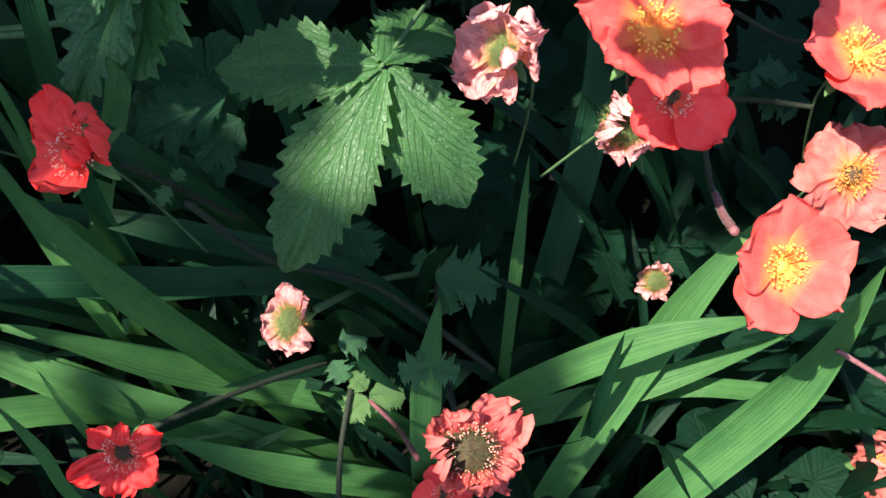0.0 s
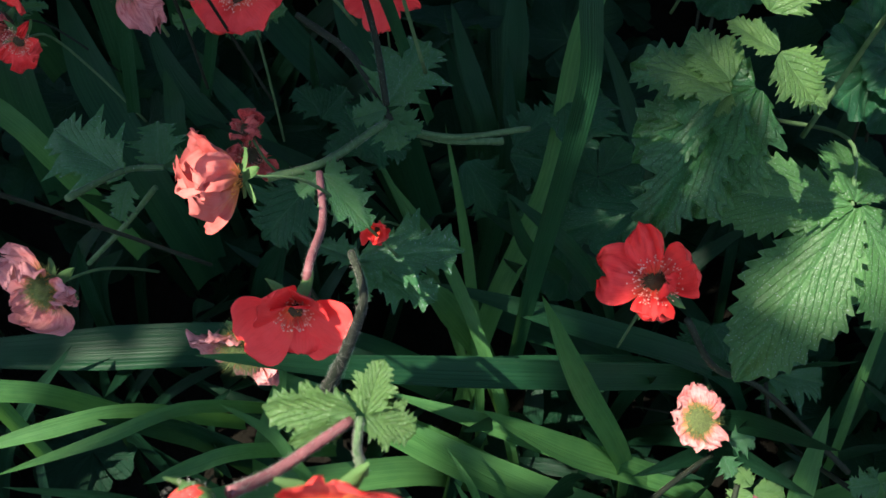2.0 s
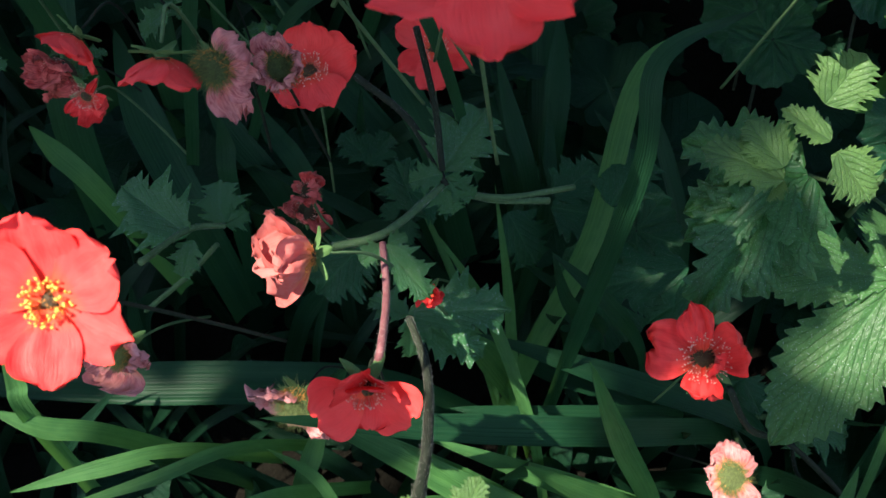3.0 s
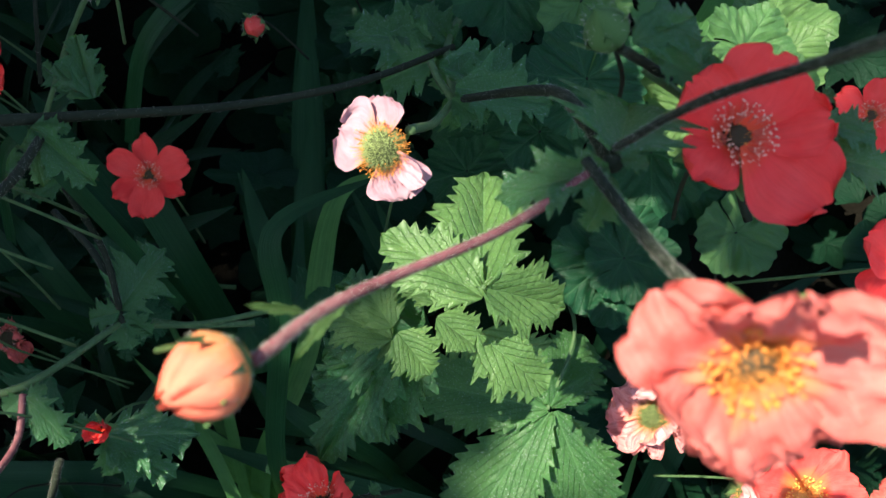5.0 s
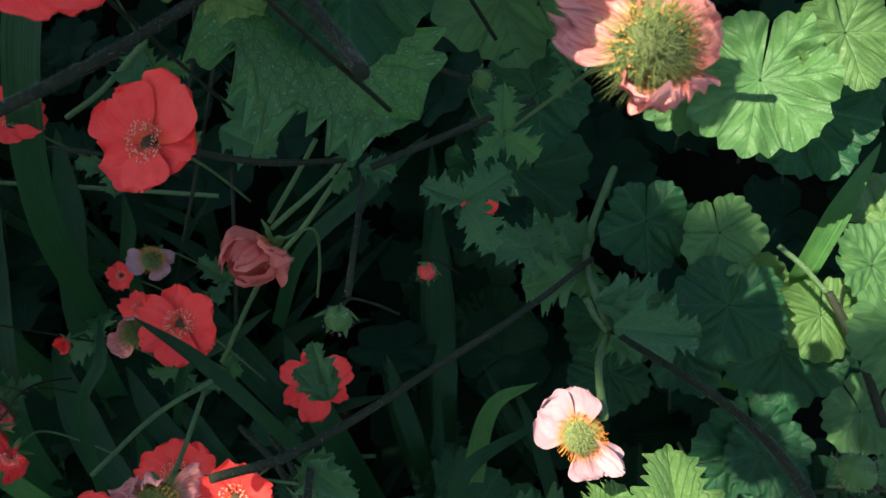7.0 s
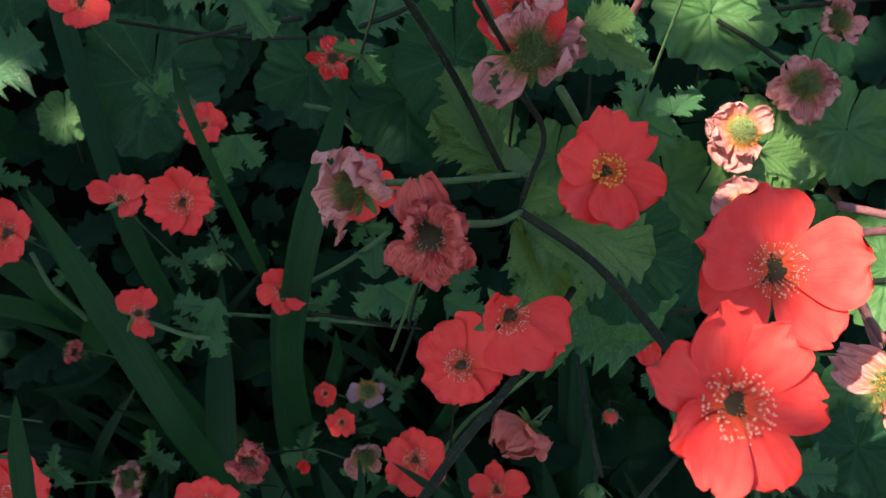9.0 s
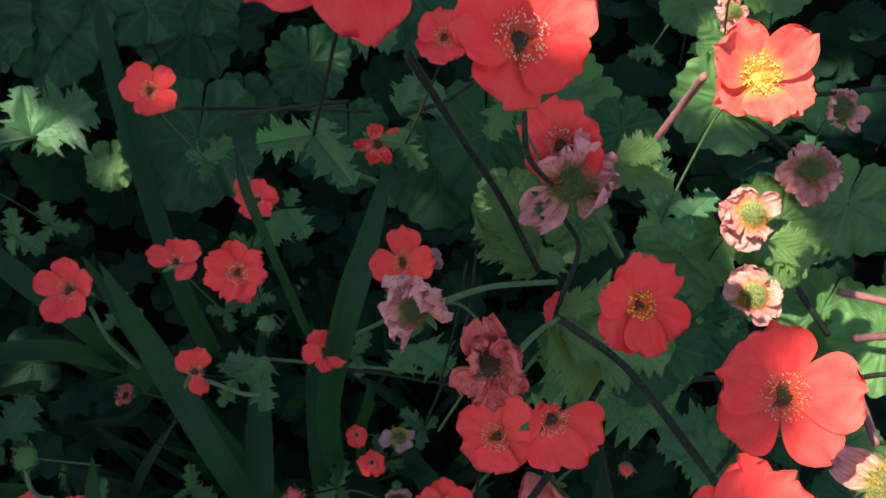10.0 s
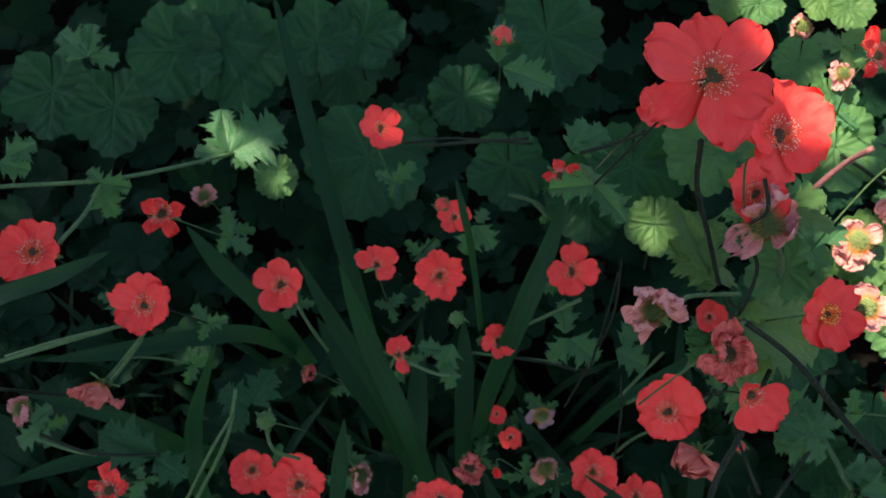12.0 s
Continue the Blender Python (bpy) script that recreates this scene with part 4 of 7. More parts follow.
flower("pink", (0.063, 0.305, 0.436), (-0.295, -0.759, 0.580), 0.0330, bracts=0)
flower("sunny", (0.098, 0.245, 0.431), (0.099, -0.605, 0.790), 0.0382, bracts=0)
flower("pink", (0.024, 0.336, 0.445), (-0.621, -0.437, 0.651), 0.0401, bracts=0, hub=0.72, petals=((22, 1.08, 10, 1.35), (-34, 1.1, 18, 1.3), (-88, 0.95, 38, 1.2), (95, 0.95, 4, 1.2), (158, 1.05, -2, 1.35), (-148, 0.9, 12, 1.0)))
flower("wilted", (-0.000, 0.211, 0.387), (0.111, -0.438, 0.892), 0.0375, bracts=0, petals=((8, 0.95, 10, 1.0), (-70, 1.05, -5, 1.2), (95, 1.0, 0, 1.1), (165, 1.0, 10, 1.0), (-140, 0.9, 15, 1.1)))
flower("red", (-0.012, 0.239, 0.269), (0.007, -0.520, 0.854), 0.0292, bracts=0)
flower("sunny", (0.162, 0.346, 0.424), (0.207, -0.353, 0.912), 0.0508, bracts=0)
flower("coral", (0.168, 0.322, 0.381), (-0.014, -0.747, 0.665), 0.0448, bracts=0, cup=0)
flower("pink", (0.103, 0.332, 0.296), (0.007, -0.520, 0.854), 0.0260, bracts=0)
flower("coral", (0.221, 0.258, 0.208), (0.295, -0.350, 0.889), 0.0464, bracts=0, cup=4)
flower("amber", (-0.282, 0.225, 0.574), (0.113, -0.618, 0.778), 0.0333, count=6, bracts=0)
flower("pink", (-0.320, 0.279, 0.464), (-0.282, -0.807, 0.518), 0.0335, bracts=0, hub=0.85, petals=((72, 1.0, 8, 1.3), (28, 0.95, 14, 0.9), (-98, 0.95, 18, 0.6), (-70, 0.85, 30, 0.7), (178, 1.0, -6, 1.25), (128, 0.7, 10, 0.9)))
flower("red", (-0.355, 0.389, 0.513), (-0.470, -0.726, -0.502), 0.0275, bracts=0, cup=32)
flower("wilted", (-0.393, 0.428, 0.463), (-0.281, -0.906, 0.316), 0.0345, bracts=0)
flower("ragged", (-0.363, 0.392, 0.481), (0.023, -0.953, 0.301), 0.0261, bracts=0, petals=((180, 1.0, 0, 1.3), (-110, 1.0, 0, 0.9), (130, 0.85, 0, 1.0), (-40, 0.9, 40, 0.5)))
flower("red", (-0.289, 0.317, 0.561), (-0.040, -0.574, -0.818), 0.0271, bracts=0, cup=30, count=5)
flower("pink", (-0.275, 0.319, 0.557), (-0.080, -0.972, 0.219), 0.0256, bracts=0, petals=((-160, 1.15, 10, 1.0), (-110, 1.05, 15, 1.0), (-50, 0.9, 20, 1.0)))
flower("pink", (-0.259, 0.326, 0.551), (0.210, -0.746, 0.632), 0.0233, bracts=0)
flower("red", (-0.260, 0.367, 0.517), (0.012, -0.543, 0.840), 0.0359, bracts=0)
flower("coral", (-0.251, 0.295, 0.501), (-0.810, -0.482, 0.335), 0.0307, bracts=0, petals=((0, 1.25, 48, 1.2), (72, 1.2, 55, 1.2), (144, 1.3, 42, 1.2), (216, 1.2, 58, 1.2), (288, 1.2, 52, 1.1)))
flower("wilted", (-0.264, 0.351, 0.469), (0.003, -0.209, 0.978), 0.0180, bracts=0)
flower("red", (-0.230, 0.255, 0.488), (0.052, -0.908, 0.416), 0.0323, bracts=0, petals=((180, 0.85, 10, 1.25), (118, 1.05, 12, 1.2), (242, 1.05, 14, 1.2), (48, 0.8, 38, 1.25), (-48, 0.8, 40, 1.2), (0, 0.65, 55, 1.2)))
flower("pink", (-0.265, 0.287, 0.415), (-0.180, -0.960, 0.215), 0.0400, bracts=0, petals=((62, 1.05, 10, 1.2), (95, 0.9, 4, 1.0), (30, 0.8, 25, 1.0), (-165, 1.0, -4, 1.1), (-130, 0.9, 8, 0.9)))
flower("red", (-0.214, 0.323, 0.443), (0.019, -0.822, 0.569), 0.0173, cup=55, bracts=0)
flower("sunny", (-0.204, 0.175, 0.544), (0.150, -0.975, 0.163), 0.0339, stalk=0, bracts=0)
bud((-0.227, 0.174, 0.548), (-0.554, -0.382, 0.740), 0.0097, red=.2, stalk=0)
flower("red", (-0.202, 0.272, 0.621), (0.018, -0.537, 0.843), 0.0436, count=6, bracts=0)
flower("pink", (-0.226, 0.318, 0.607), (0.038, -0.727, 0.685), 0.0298, bracts=0)
flower("red", (-0.206, 0.323, 0.597), (0.037, -0.655, 0.754), 0.0286, bracts=0)
flower("red", (-0.244, 0.311, 0.602), (0.037, -0.655, 0.754), 0.0249, bracts=0)
flower("star", (-0.218, 0.443, 0.472), (0.023, -0.618, 0.785), 0.0382, count=6, bracts=0)
flower("wilted", (-0.271, 0.365, 0.440), (0.006, -0.367, 0.930), 0.0239, bracts=0)
bud((-0.0992, 0.2249, 0.6709), (-0.567, -0.756, 0.327), 0.0108, red=.65, stalk=0)
flower("red", (-0.0167, 0.2915, 0.6504), (0.089, -0.546, 0.833), 0.0334, bracts=0, petals=((40, 0.92, 18, 0.85), (-28, 0.98, 8, 0.95), (-88, 1.02, 12, 0.8), (-140, 1.16, 4, 1.15), (128, 0.82, 16, 0.9)))
flower("coral", (-0.040, 0.223, 0.682), (-0.124, -0.903, 0.410), 0.0275, cup=20, stalk=0, bracts=0)
flower("star", (0.111, 0.438, 0.532), (-0.109, -0.548, 0.829), 0.0343, bracts=0)
flower("red", (0.063, 0.332, 0.503), (-0.289, -0.369, 0.883), 0.0210, cup=45, bracts=0)
flower("red", (0.065, 0.322, 0.575), (-0.010, -0.550, 0.835), 0.0369, bracts=0)
bud((-0.043, 0.305, 0.664), (-0.487, -0.197, 0.851), 0.0099)
flower("red", (-0.130, 0.502, 0.558), (0.005, -0.940, 0.341), 0.0262, cup=45, bracts=0)
bud((-0.154, 0.452, 0.556), (0.005, -0.940, 0.341), 0.0103, red=.5)
bud((-0.176, 0.374, 0.625), (0.005, -0.940, 0.341), 0.0105)
flower("pale", (-0.092, 0.358, 0.579), (-0.200, -0.693, 0.692), 0.0331, bracts=0, petals=((82, 1.02, -4, 1.45), (20, 0.98, -6, 1.1), (-140, 1.0, -2, 1.35), (-104, 1.08, 5, 0.6)))
flower("coral", (-0.205, 0.406, 0.625), (-0.701, -0.713, 0.015), 0.0330, bracts=0, petals=((0, 1.0, 30, 1.2), (60, 1.05, 25, 1.1), (125, 1.0, 20, 1.2), (-65, 1.0, 28, 1.1), (-130, 1.05, 22, 1.2)))
flower("red", (-0.264, 0.423, 0.552), (0.035, -0.577, 0.816), 0.0372, count=6, bracts=0)
bud((-0.129, 0.537, 0.602), (0.546, -0.543, 0.638), 0.0125)
flower("pale", (-0.285, 0.588, 0.587), (0.035, -0.577, 0.816), 0.0201, bracts=0)
flower("red", (-0.171, 0.313, 0.806), (0.121, -0.580, 0.806), 0.0401, count=7, bracts=0)
flower("star", (-0.146, 0.366, 0.788), (0.071, -0.583, 0.809), 0.0432, bracts=0, petals=((2, 1.0, 6, 1.12), (66, 0.97, 5, 1.2), (120, 0.97, 0, 1.25), (-88, 1.08, 4, 1.1), (-148, 1.08, 4, 0.88)))
flower("pink", (-0.093, 0.365, 0.736), (0.071, -0.848, 0.525), 0.0410)
flower("amber", (-0.191, 0.389, 0.802), (0.169, -0.575, 0.800), 0.0337, count=6, bracts=0)
flower("pink", (-0.265, 0.395, 0.788), (-0.627, -0.604, 0.492), 0.0335, bracts=0, hub=0.8, petals=((5, 1.15, 12, 1.2), (-30, 1.1, 30, 0.9), (75, 0.85, 18, 1.3), (165, 1.05, 6, 1.3), (-150, 1.0, 22, 1.0)))
flower("wilted", (-0.239, 0.364, 0.801), (0.071, -0.583, 0.809), 0.0255, bracts=0, hub=0.8, petals=((12, 1.0, 38, 1.5), (72, 1.05, 16, 1.45), (138, 1.0, 4, 1.5), (-152, 1.05, 4, 1.4), (-92, 1.1, 26, 1.15), (-38, 0.85, 52, 1.1)))
flower("red", (-0.217, 0.369, 0.760), (0.071, -0.583, 0.809), 0.0322, bracts=0, petals=((10, 0.6, 55, 1.1), (75, 0.68, 45, 1.0), (-122, 1.15, -5, 1.35), (-168, 1.05, -8, 1.15)))
flower("red", (-0.235, 0.408, 0.672), (-0.262, -0.580, 0.771), 0.0358, bracts=0, petals=((-20, 1.25, 5, 1.3), (60, 1.05, 5, 1.25), (128, 0.92, 5, 1.25), (-160, 0.92, 5, 1.25), (-90, 1.0, 5, 1.15)))
flower("red", (-0.384, 0.500, 0.675), (0.072, -0.661, 0.747), 0.0355, count=7)
flower("star", (-0.434, 0.524, 0.653), (0.062, -0.256, 0.965), 0.0319, lost=(2,))
flower("star", (-0.341, 0.488, 0.618), (0.437, -0.594, 0.675), 0.0278)
flower("star", (-0.411, 0.461, 0.630), (0.670, -0.362, 0.648), 0.0290, lost=(1,3))
flower("pale", (-0.301, 0.480, 0.530), (0.071, -0.848, 0.525), 0.0284, lost=(0,2))
flower("red", (-0.324, 0.481, 0.485), (0.071, -0.583, 0.809), 0.0199)
flower("red", (-0.337, 0.498, 0.493), (0.071, -0.583, 0.809), 0.0175)
flower("red", (-0.335, 0.434, 0.520), (0.071, -0.848, 0.525), 0.0134, cup=60)
flower("wilted", (-0.355, 0.417, 0.560), (0.069, -0.501, 0.862), 0.0305)
flower("red", (-0.375, 0.393, 0.548), (0.071, -0.583, 0.809), 0.0372)
flower("pink", (-0.297, 0.435, 0.527), (0.071, -0.583, 0.809), 0.0283)
bud((-0.371, 0.487, 0.644), (0.069, -0.892, 0.447), 0.0117)
bud((-0.386, 0.543, 0.702), (-0.211, -0.416, 0.884), 0.0127, red=.3)
flower("star", (-0.377, 0.537, 0.696), (0.076, -0.658, 0.750), 0.0249)
flower("sunny", (-0.156, 0.445, 0.852), (0.168, -0.573, 0.802), 0.0370, count=6)
flower("pink", (-0.039, 0.610, 0.713), (0.070, -0.582, 0.810), 0.0306)
flower("pink", (-0.059, 0.575, 0.696), (0.070, -0.582, 0.810), 0.0354, bracts=0, petals=((105, 1.0, 0, 0.95), (30, 0.85, 15, 1.0), (-60, 0.95, 5, 0.95), (-110, 0.95, 0, 1.1), (178, 0.95, 0, 1.15)))
flower("blush", (-0.096, 0.546, 0.688), (0.070, -0.582, 0.810), 0.0385, bracts=0, petals=((62, 1.0, 0, 1.1), (104, 1.1, 5, 1.0), (18, 0.85, 10, 1.1), (150, 1.05, 0, 1.2), (-170, 0.85, 5, 1.1), (-60, 0.75, 20, 1.0)))
flower("blush", (-0.109, 0.482, 0.694), (0.070, -0.582, 0.810), 0.0343)
flower("red", (-0.216, 0.454, 0.814), (0.070, -0.582, 0.810), 0.0341, bracts=0)
flower("pink", (-0.211, 0.441, 0.806), (0.168, -0.573, 0.802), 0.0367, bracts=0, petals=((-52, 1.08, 15, 1.1), (8, 1.0, 25, 1.2), (118, 1.05, -5, 1.0), (-142, 0.85, 5, 1.2), (-95, 0.85, 10, 1.0)))
flower("star", (-0.292, 0.515, 0.672), (0.076, -0.658, 0.750), 0.0367, count=4)
flower("star", (-0.429, 0.558, 0.756), (0.433, -0.515, 0.740), 0.0294)
flower("ragged", (-0.306, 0.552, 0.728), (0.268, -0.765, 0.585), 0.0294)
flower("red", (-0.621, 0.438, 0.747), (0.069, -0.580, 0.812), 0.0434, count=8)
flower("red", (-0.548, 0.415, 0.733), (0.069, -0.580, 0.812), 0.0365, count=6)
flower("ragged", (-0.575, 0.506, 0.714), (0.069, -0.580, 0.812), 0.0349)
flower("pink", (-0.582, 0.578, 0.658), (0.069, -0.580, 0.812), 0.0250)
flower("star", (-0.510, 0.518, 0.628), (0.069, -0.580, 0.812), 0.0415)
flower("wilted", (-0.496, 0.496, 0.540), (0.069, -0.580, 0.812), 0.0246)
flower("coral", (-0.590, 0.397, 0.669), (-0.267, -0.945, -0.191), 0.0342, cup=30)
flower("pink", (-0.646, 0.385, 0.650), (0.069, -0.580, 0.812), 0.0221)
flower("ragged", (-0.605, 0.366, 0.576), (0.069, -0.580, 0.812), 0.0378)
flower("red", (-0.519, 0.404, 0.545), (0.069, -0.580, 0.812), 0.0351)
flower("red", (-0.478, 0.390, 0.558), (0.069, -0.580, 0.812), 0.0462)
flower("pink", (-0.442, 0.421, 0.517), (0.440, -0.574, 0.691), 0.0336)
flower("star", (-0.273, 0.393, 0.926), (0.167, -0.567, 0.806), 0.0468, count=6, cup=4)
flower("red", (-0.234, 0.413, 0.885), (0.262, -0.549, 0.793), 0.0424)
flower("red", (-0.263, 0.507, 0.825), (0.069, -0.580, 0.812), 0.0247)
flower("ragged", (-0.128, 0.572, 0.820), (0.069, -0.580, 0.812), 0.0336)
flower("pink", (-0.085, 0.804, 0.694), (0.069, -0.580, 0.812), 0.0320)
flower("pink", (-0.102, 0.656, 0.749), (0.069, -0.580, 0.812), 0.0216)
bud((-0.352, 0.667, 0.761), (0.039, -0.254, 0.966), 0.0192, red=.3)
flower("red", (-0.203, 0.478, 0.678), (0.069, -0.580, 0.812), 0.0224)
bud((-0.497, 0.410, 0.614), (0.054, -0.415, 0.908), 0.0141)
leaf("broad", [((-0.022, 0.340, 0.440), (-0.090, 0.354, 0.439), 0.46), ((-0.021, 0.339, 0.439), (-0.069, 0.283, 0.397), 0.44), ((-0.019, 0.339, 0.440), (0.005, 0.297, 0.406), 0.56), ((-0.021, 0.341, 0.441), (0.004, 0.392, 0.430), 0.55)], (-0.078, -0.432, 0.898), (-0.003, 0.459, 0.380))
leaf("fresh", [((-0.060, 0.311, 0.571), (-0.060, 0.361, 0.574), 0.50), ((-0.060, 0.309, 0.569), (-0.090, 0.324, 0.580), 0.55), ((-0.060, 0.311, 0.571), (-0.032, 0.313, 0.559), 0.62), ((-0.059, 0.316, 0.538), (-0.035, 0.302, 0.526), 0.72), ((-0.086, 0.321, 0.529), (-0.074, 0.310, 0.520), 0.90)], (-0.009, -0.457, 0.889), (-0.052, 0.346, 0.472))
leaf("fresh", [((-0.092, 0.242, 0.659), (-0.099, 0.240, 0.663), 0.16), ((-0.086, 0.246, 0.657), (-0.093, 0.236, 0.657), 0.14)], (-0.007, -0.457, 0.890))
leaf("crinkled", [((-0.087, 0.337, 0.501), (-0.119, 0.298, 0.470), 0.42), ((-0.088, 0.336, 0.500), (-0.122, 0.321, 0.484), 0.42), ((-0.086, 0.335, 0.500), (-0.100, 0.309, 0.468), 0.42)], (-0.201, -0.455, 0.867))
leaf("crinkled", [((-0.079, 0.337, 0.501), (-0.102, 0.306, 0.470), 0.55), ((-0.081, 0.338, 0.502), (-0.121, 0.335, 0.484), 0.50), ((-0.078, 0.346, 0.496), (-0.118, 0.368, 0.492), 0.62)], (-0.088, -0.459, 0.884))
leaf("fresh", [((-0.073, 0.343, 0.506), (-0.054, 0.334, 0.498), 0.80), ((-0.080, 0.350, 0.524), (-0.072, 0.355, 0.541), 1.00), ((-0.073, 0.348, 0.509), (-0.089, 0.357, 0.517), 0.60)], (0.103, -0.369, 0.924))
leaf("jagged", [((-0.211, 0.365, 0.470), (-0.195, 0.387, 0.487), 0.85), ((-0.211, 0.364, 0.469), (-0.225, 0.361, 0.467), 0.80), ((-0.211, 0.362, 0.467), (-0.206, 0.351, 0.459), 0.90), ((-0.210, 0.363, 0.468), (-0.197, 0.357, 0.463), 0.70)], (-0.088, -0.459, 0.884))
leaf("jagged", [((-0.224, 0.330, 0.414), (-0.181, 0.330, 0.426), 0.58), ((-0.224, 0.330, 0.414), (-0.191, 0.314, 0.409), 0.50), ((-0.224, 0.330, 0.414), (-0.222, 0.317, 0.399), 0.55), ((-0.224, 0.330, 0.414), (-0.243, 0.339, 0.415), 0.55)], (0.103, -0.369, 0.924))
leaf("jagged", [((-0.23, 0.316, 0.481), (-0.213, 0.302, 0.469), 0.52), ((-0.231, 0.316, 0.481), (-0.239, 0.311, 0.476), 0.8), ((-0.229, 0.317, 0.481), (-0.222, 0.319, 0.483), 0.8)], (0.111, -0.538, 0.836))
leaf("jagged", [((-0.310, 0.332, 0.463), (-0.339, 0.347, 0.475), 0.70), ((-0.308, 0.331, 0.461), (-0.313, 0.319, 0.452), 0.70)], (-0.088, -0.459, 0.884))
leaf("jagged", [((-0.299, 0.341, 0.459), (-0.302, 0.356, 0.470), 0.90), ((-0.298, 0.341, 0.459), (-0.289, 0.346, 0.462), 0.80)], (0.107, -0.454, 0.885))
leaf("fresh", [((-0.203, 0.198, 0.535), (-0.222, 0.198, 0.536), 0.50), ((-0.201, 0.198, 0.535), (-0.198, 0.206, 0.542), 0.70), ((-0.201, 0.198, 0.535), (-0.191, 0.195, 0.533), 0.80), ((-0.205, 0.196, 0.534), (-0.215, 0.191, 0.536), 0.40)], (0.015, -0.543, 0.840))
leaf("fresh", [((-0.042, 0.268, 0.316), (-0.053, 0.261, 0.311), 0.90), ((-0.041, 0.269, 0.317), (-0.025, 0.267, 0.315), 0.80), ((-0.042, 0.271, 0.318), (-0.049, 0.277, 0.323), 0.80)], (0.014, -0.435, 0.900))
leaf("jagged", [((-0.012, 0.251, 0.372), (-0.024, 0.249, 0.371), 0.90), ((-0.011, 0.251, 0.372), (-0.001, 0.248, 0.370), 0.90), ((-0.014, 0.252, 0.374), (-0.016, 0.256, 0.376), 0.90)], (0.014, -0.435, 0.900))
leaf("jagged", [((-0.009, 0.347, 0.293), (0.026, 0.342, 0.290), 0.75), ((-0.008, 0.348, 0.294), (-0.019, 0.357, 0.301), 0.90), ((-0.005, 0.345, 0.292), (-0.002, 0.330, 0.280), 0.80)], (0.014, -0.435, 0.900))
leaf("jagged", [((-0.099, 0.305, 0.424), (-0.095, 0.308, 0.426), 1.00), ((-0.100, 0.303, 0.423), (-0.105, 0.298, 0.419), 0.80)], (0.014, -0.435, 0.900))
leaf("jagged", [((-0.053, 0.287, 0.332), (-0.040, 0.288, 0.333), 0.90), ((-0.056, 0.281, 0.328), (-0.051, 0.273, 0.322), 0.90)], (0.014, -0.435, 0.900))
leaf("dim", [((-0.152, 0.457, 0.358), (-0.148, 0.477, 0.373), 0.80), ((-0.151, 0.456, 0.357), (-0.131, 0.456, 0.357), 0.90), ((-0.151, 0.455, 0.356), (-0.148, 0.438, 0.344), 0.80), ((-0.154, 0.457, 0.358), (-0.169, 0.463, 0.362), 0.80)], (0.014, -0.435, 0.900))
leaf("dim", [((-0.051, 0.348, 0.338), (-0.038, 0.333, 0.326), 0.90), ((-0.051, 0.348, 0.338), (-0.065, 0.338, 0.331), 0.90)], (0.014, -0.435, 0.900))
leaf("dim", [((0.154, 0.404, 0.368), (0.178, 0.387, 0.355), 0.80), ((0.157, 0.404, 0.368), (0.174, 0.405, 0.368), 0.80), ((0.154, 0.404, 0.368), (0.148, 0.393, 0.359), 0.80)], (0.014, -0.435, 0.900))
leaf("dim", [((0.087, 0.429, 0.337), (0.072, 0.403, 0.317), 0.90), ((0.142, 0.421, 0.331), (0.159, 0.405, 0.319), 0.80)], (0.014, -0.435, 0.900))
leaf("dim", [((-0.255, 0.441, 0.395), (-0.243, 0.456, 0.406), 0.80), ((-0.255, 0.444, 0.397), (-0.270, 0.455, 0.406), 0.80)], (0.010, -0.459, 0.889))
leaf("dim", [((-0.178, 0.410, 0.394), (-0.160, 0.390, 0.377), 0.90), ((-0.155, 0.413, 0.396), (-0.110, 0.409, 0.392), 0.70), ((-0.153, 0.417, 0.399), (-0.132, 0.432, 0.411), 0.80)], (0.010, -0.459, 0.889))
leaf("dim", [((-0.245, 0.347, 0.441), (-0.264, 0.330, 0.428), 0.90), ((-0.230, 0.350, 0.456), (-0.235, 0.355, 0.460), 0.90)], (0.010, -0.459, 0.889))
leaf("jagged", [((-0.076, 0.444, 0.546), (-0.029, 0.448, 0.536), 0.50), ((-0.071, 0.439, 0.542), (-0.062, 0.449, 0.550), 0.80), ((-0.073, 0.433, 0.537), (-0.065, 0.431, 0.522), 0.80), ((-0.078, 0.479, 0.522), (-0.109, 0.486, 0.502), 0.70), ((-0.081, 0.494, 0.521), (-0.107, 0.506, 0.518), 0.70)], (-0.107, -0.458, 0.882))
leaf("jagged", [((-0.182, 0.363, 0.591), (-0.190, 0.379, 0.604), 0.45), ((-0.183, 0.363, 0.591), (-0.196, 0.371, 0.598), 0.45), ((-0.181, 0.364, 0.591), (-0.181, 0.372, 0.598), 0.40)], (-0.104, -0.542, 0.834))
leaf("jagged", [((-0.184, 0.332, 0.607), (-0.167, 0.321, 0.598), 0.45), ((-0.184, 0.332, 0.607), (-0.174, 0.333, 0.607), 0.50), ((-0.184, 0.331, 0.606), (-0.181, 0.320, 0.597), 0.40)], (-0.104, -0.542, 0.834))
leaf("jagged", [((-0.045, 0.273, 0.659), (-0.064, 0.269, 0.656), 0.45), ((-0.044, 0.272, 0.658), (-0.048, 0.265, 0.652), 0.60), ((-0.044, 0.275, 0.660), (-0.035, 0.303, 0.653), 0.65), ((-0.043, 0.274, 0.660), (-0.038, 0.274, 0.660), 0.70)], (-0.109, -0.548, 0.829))
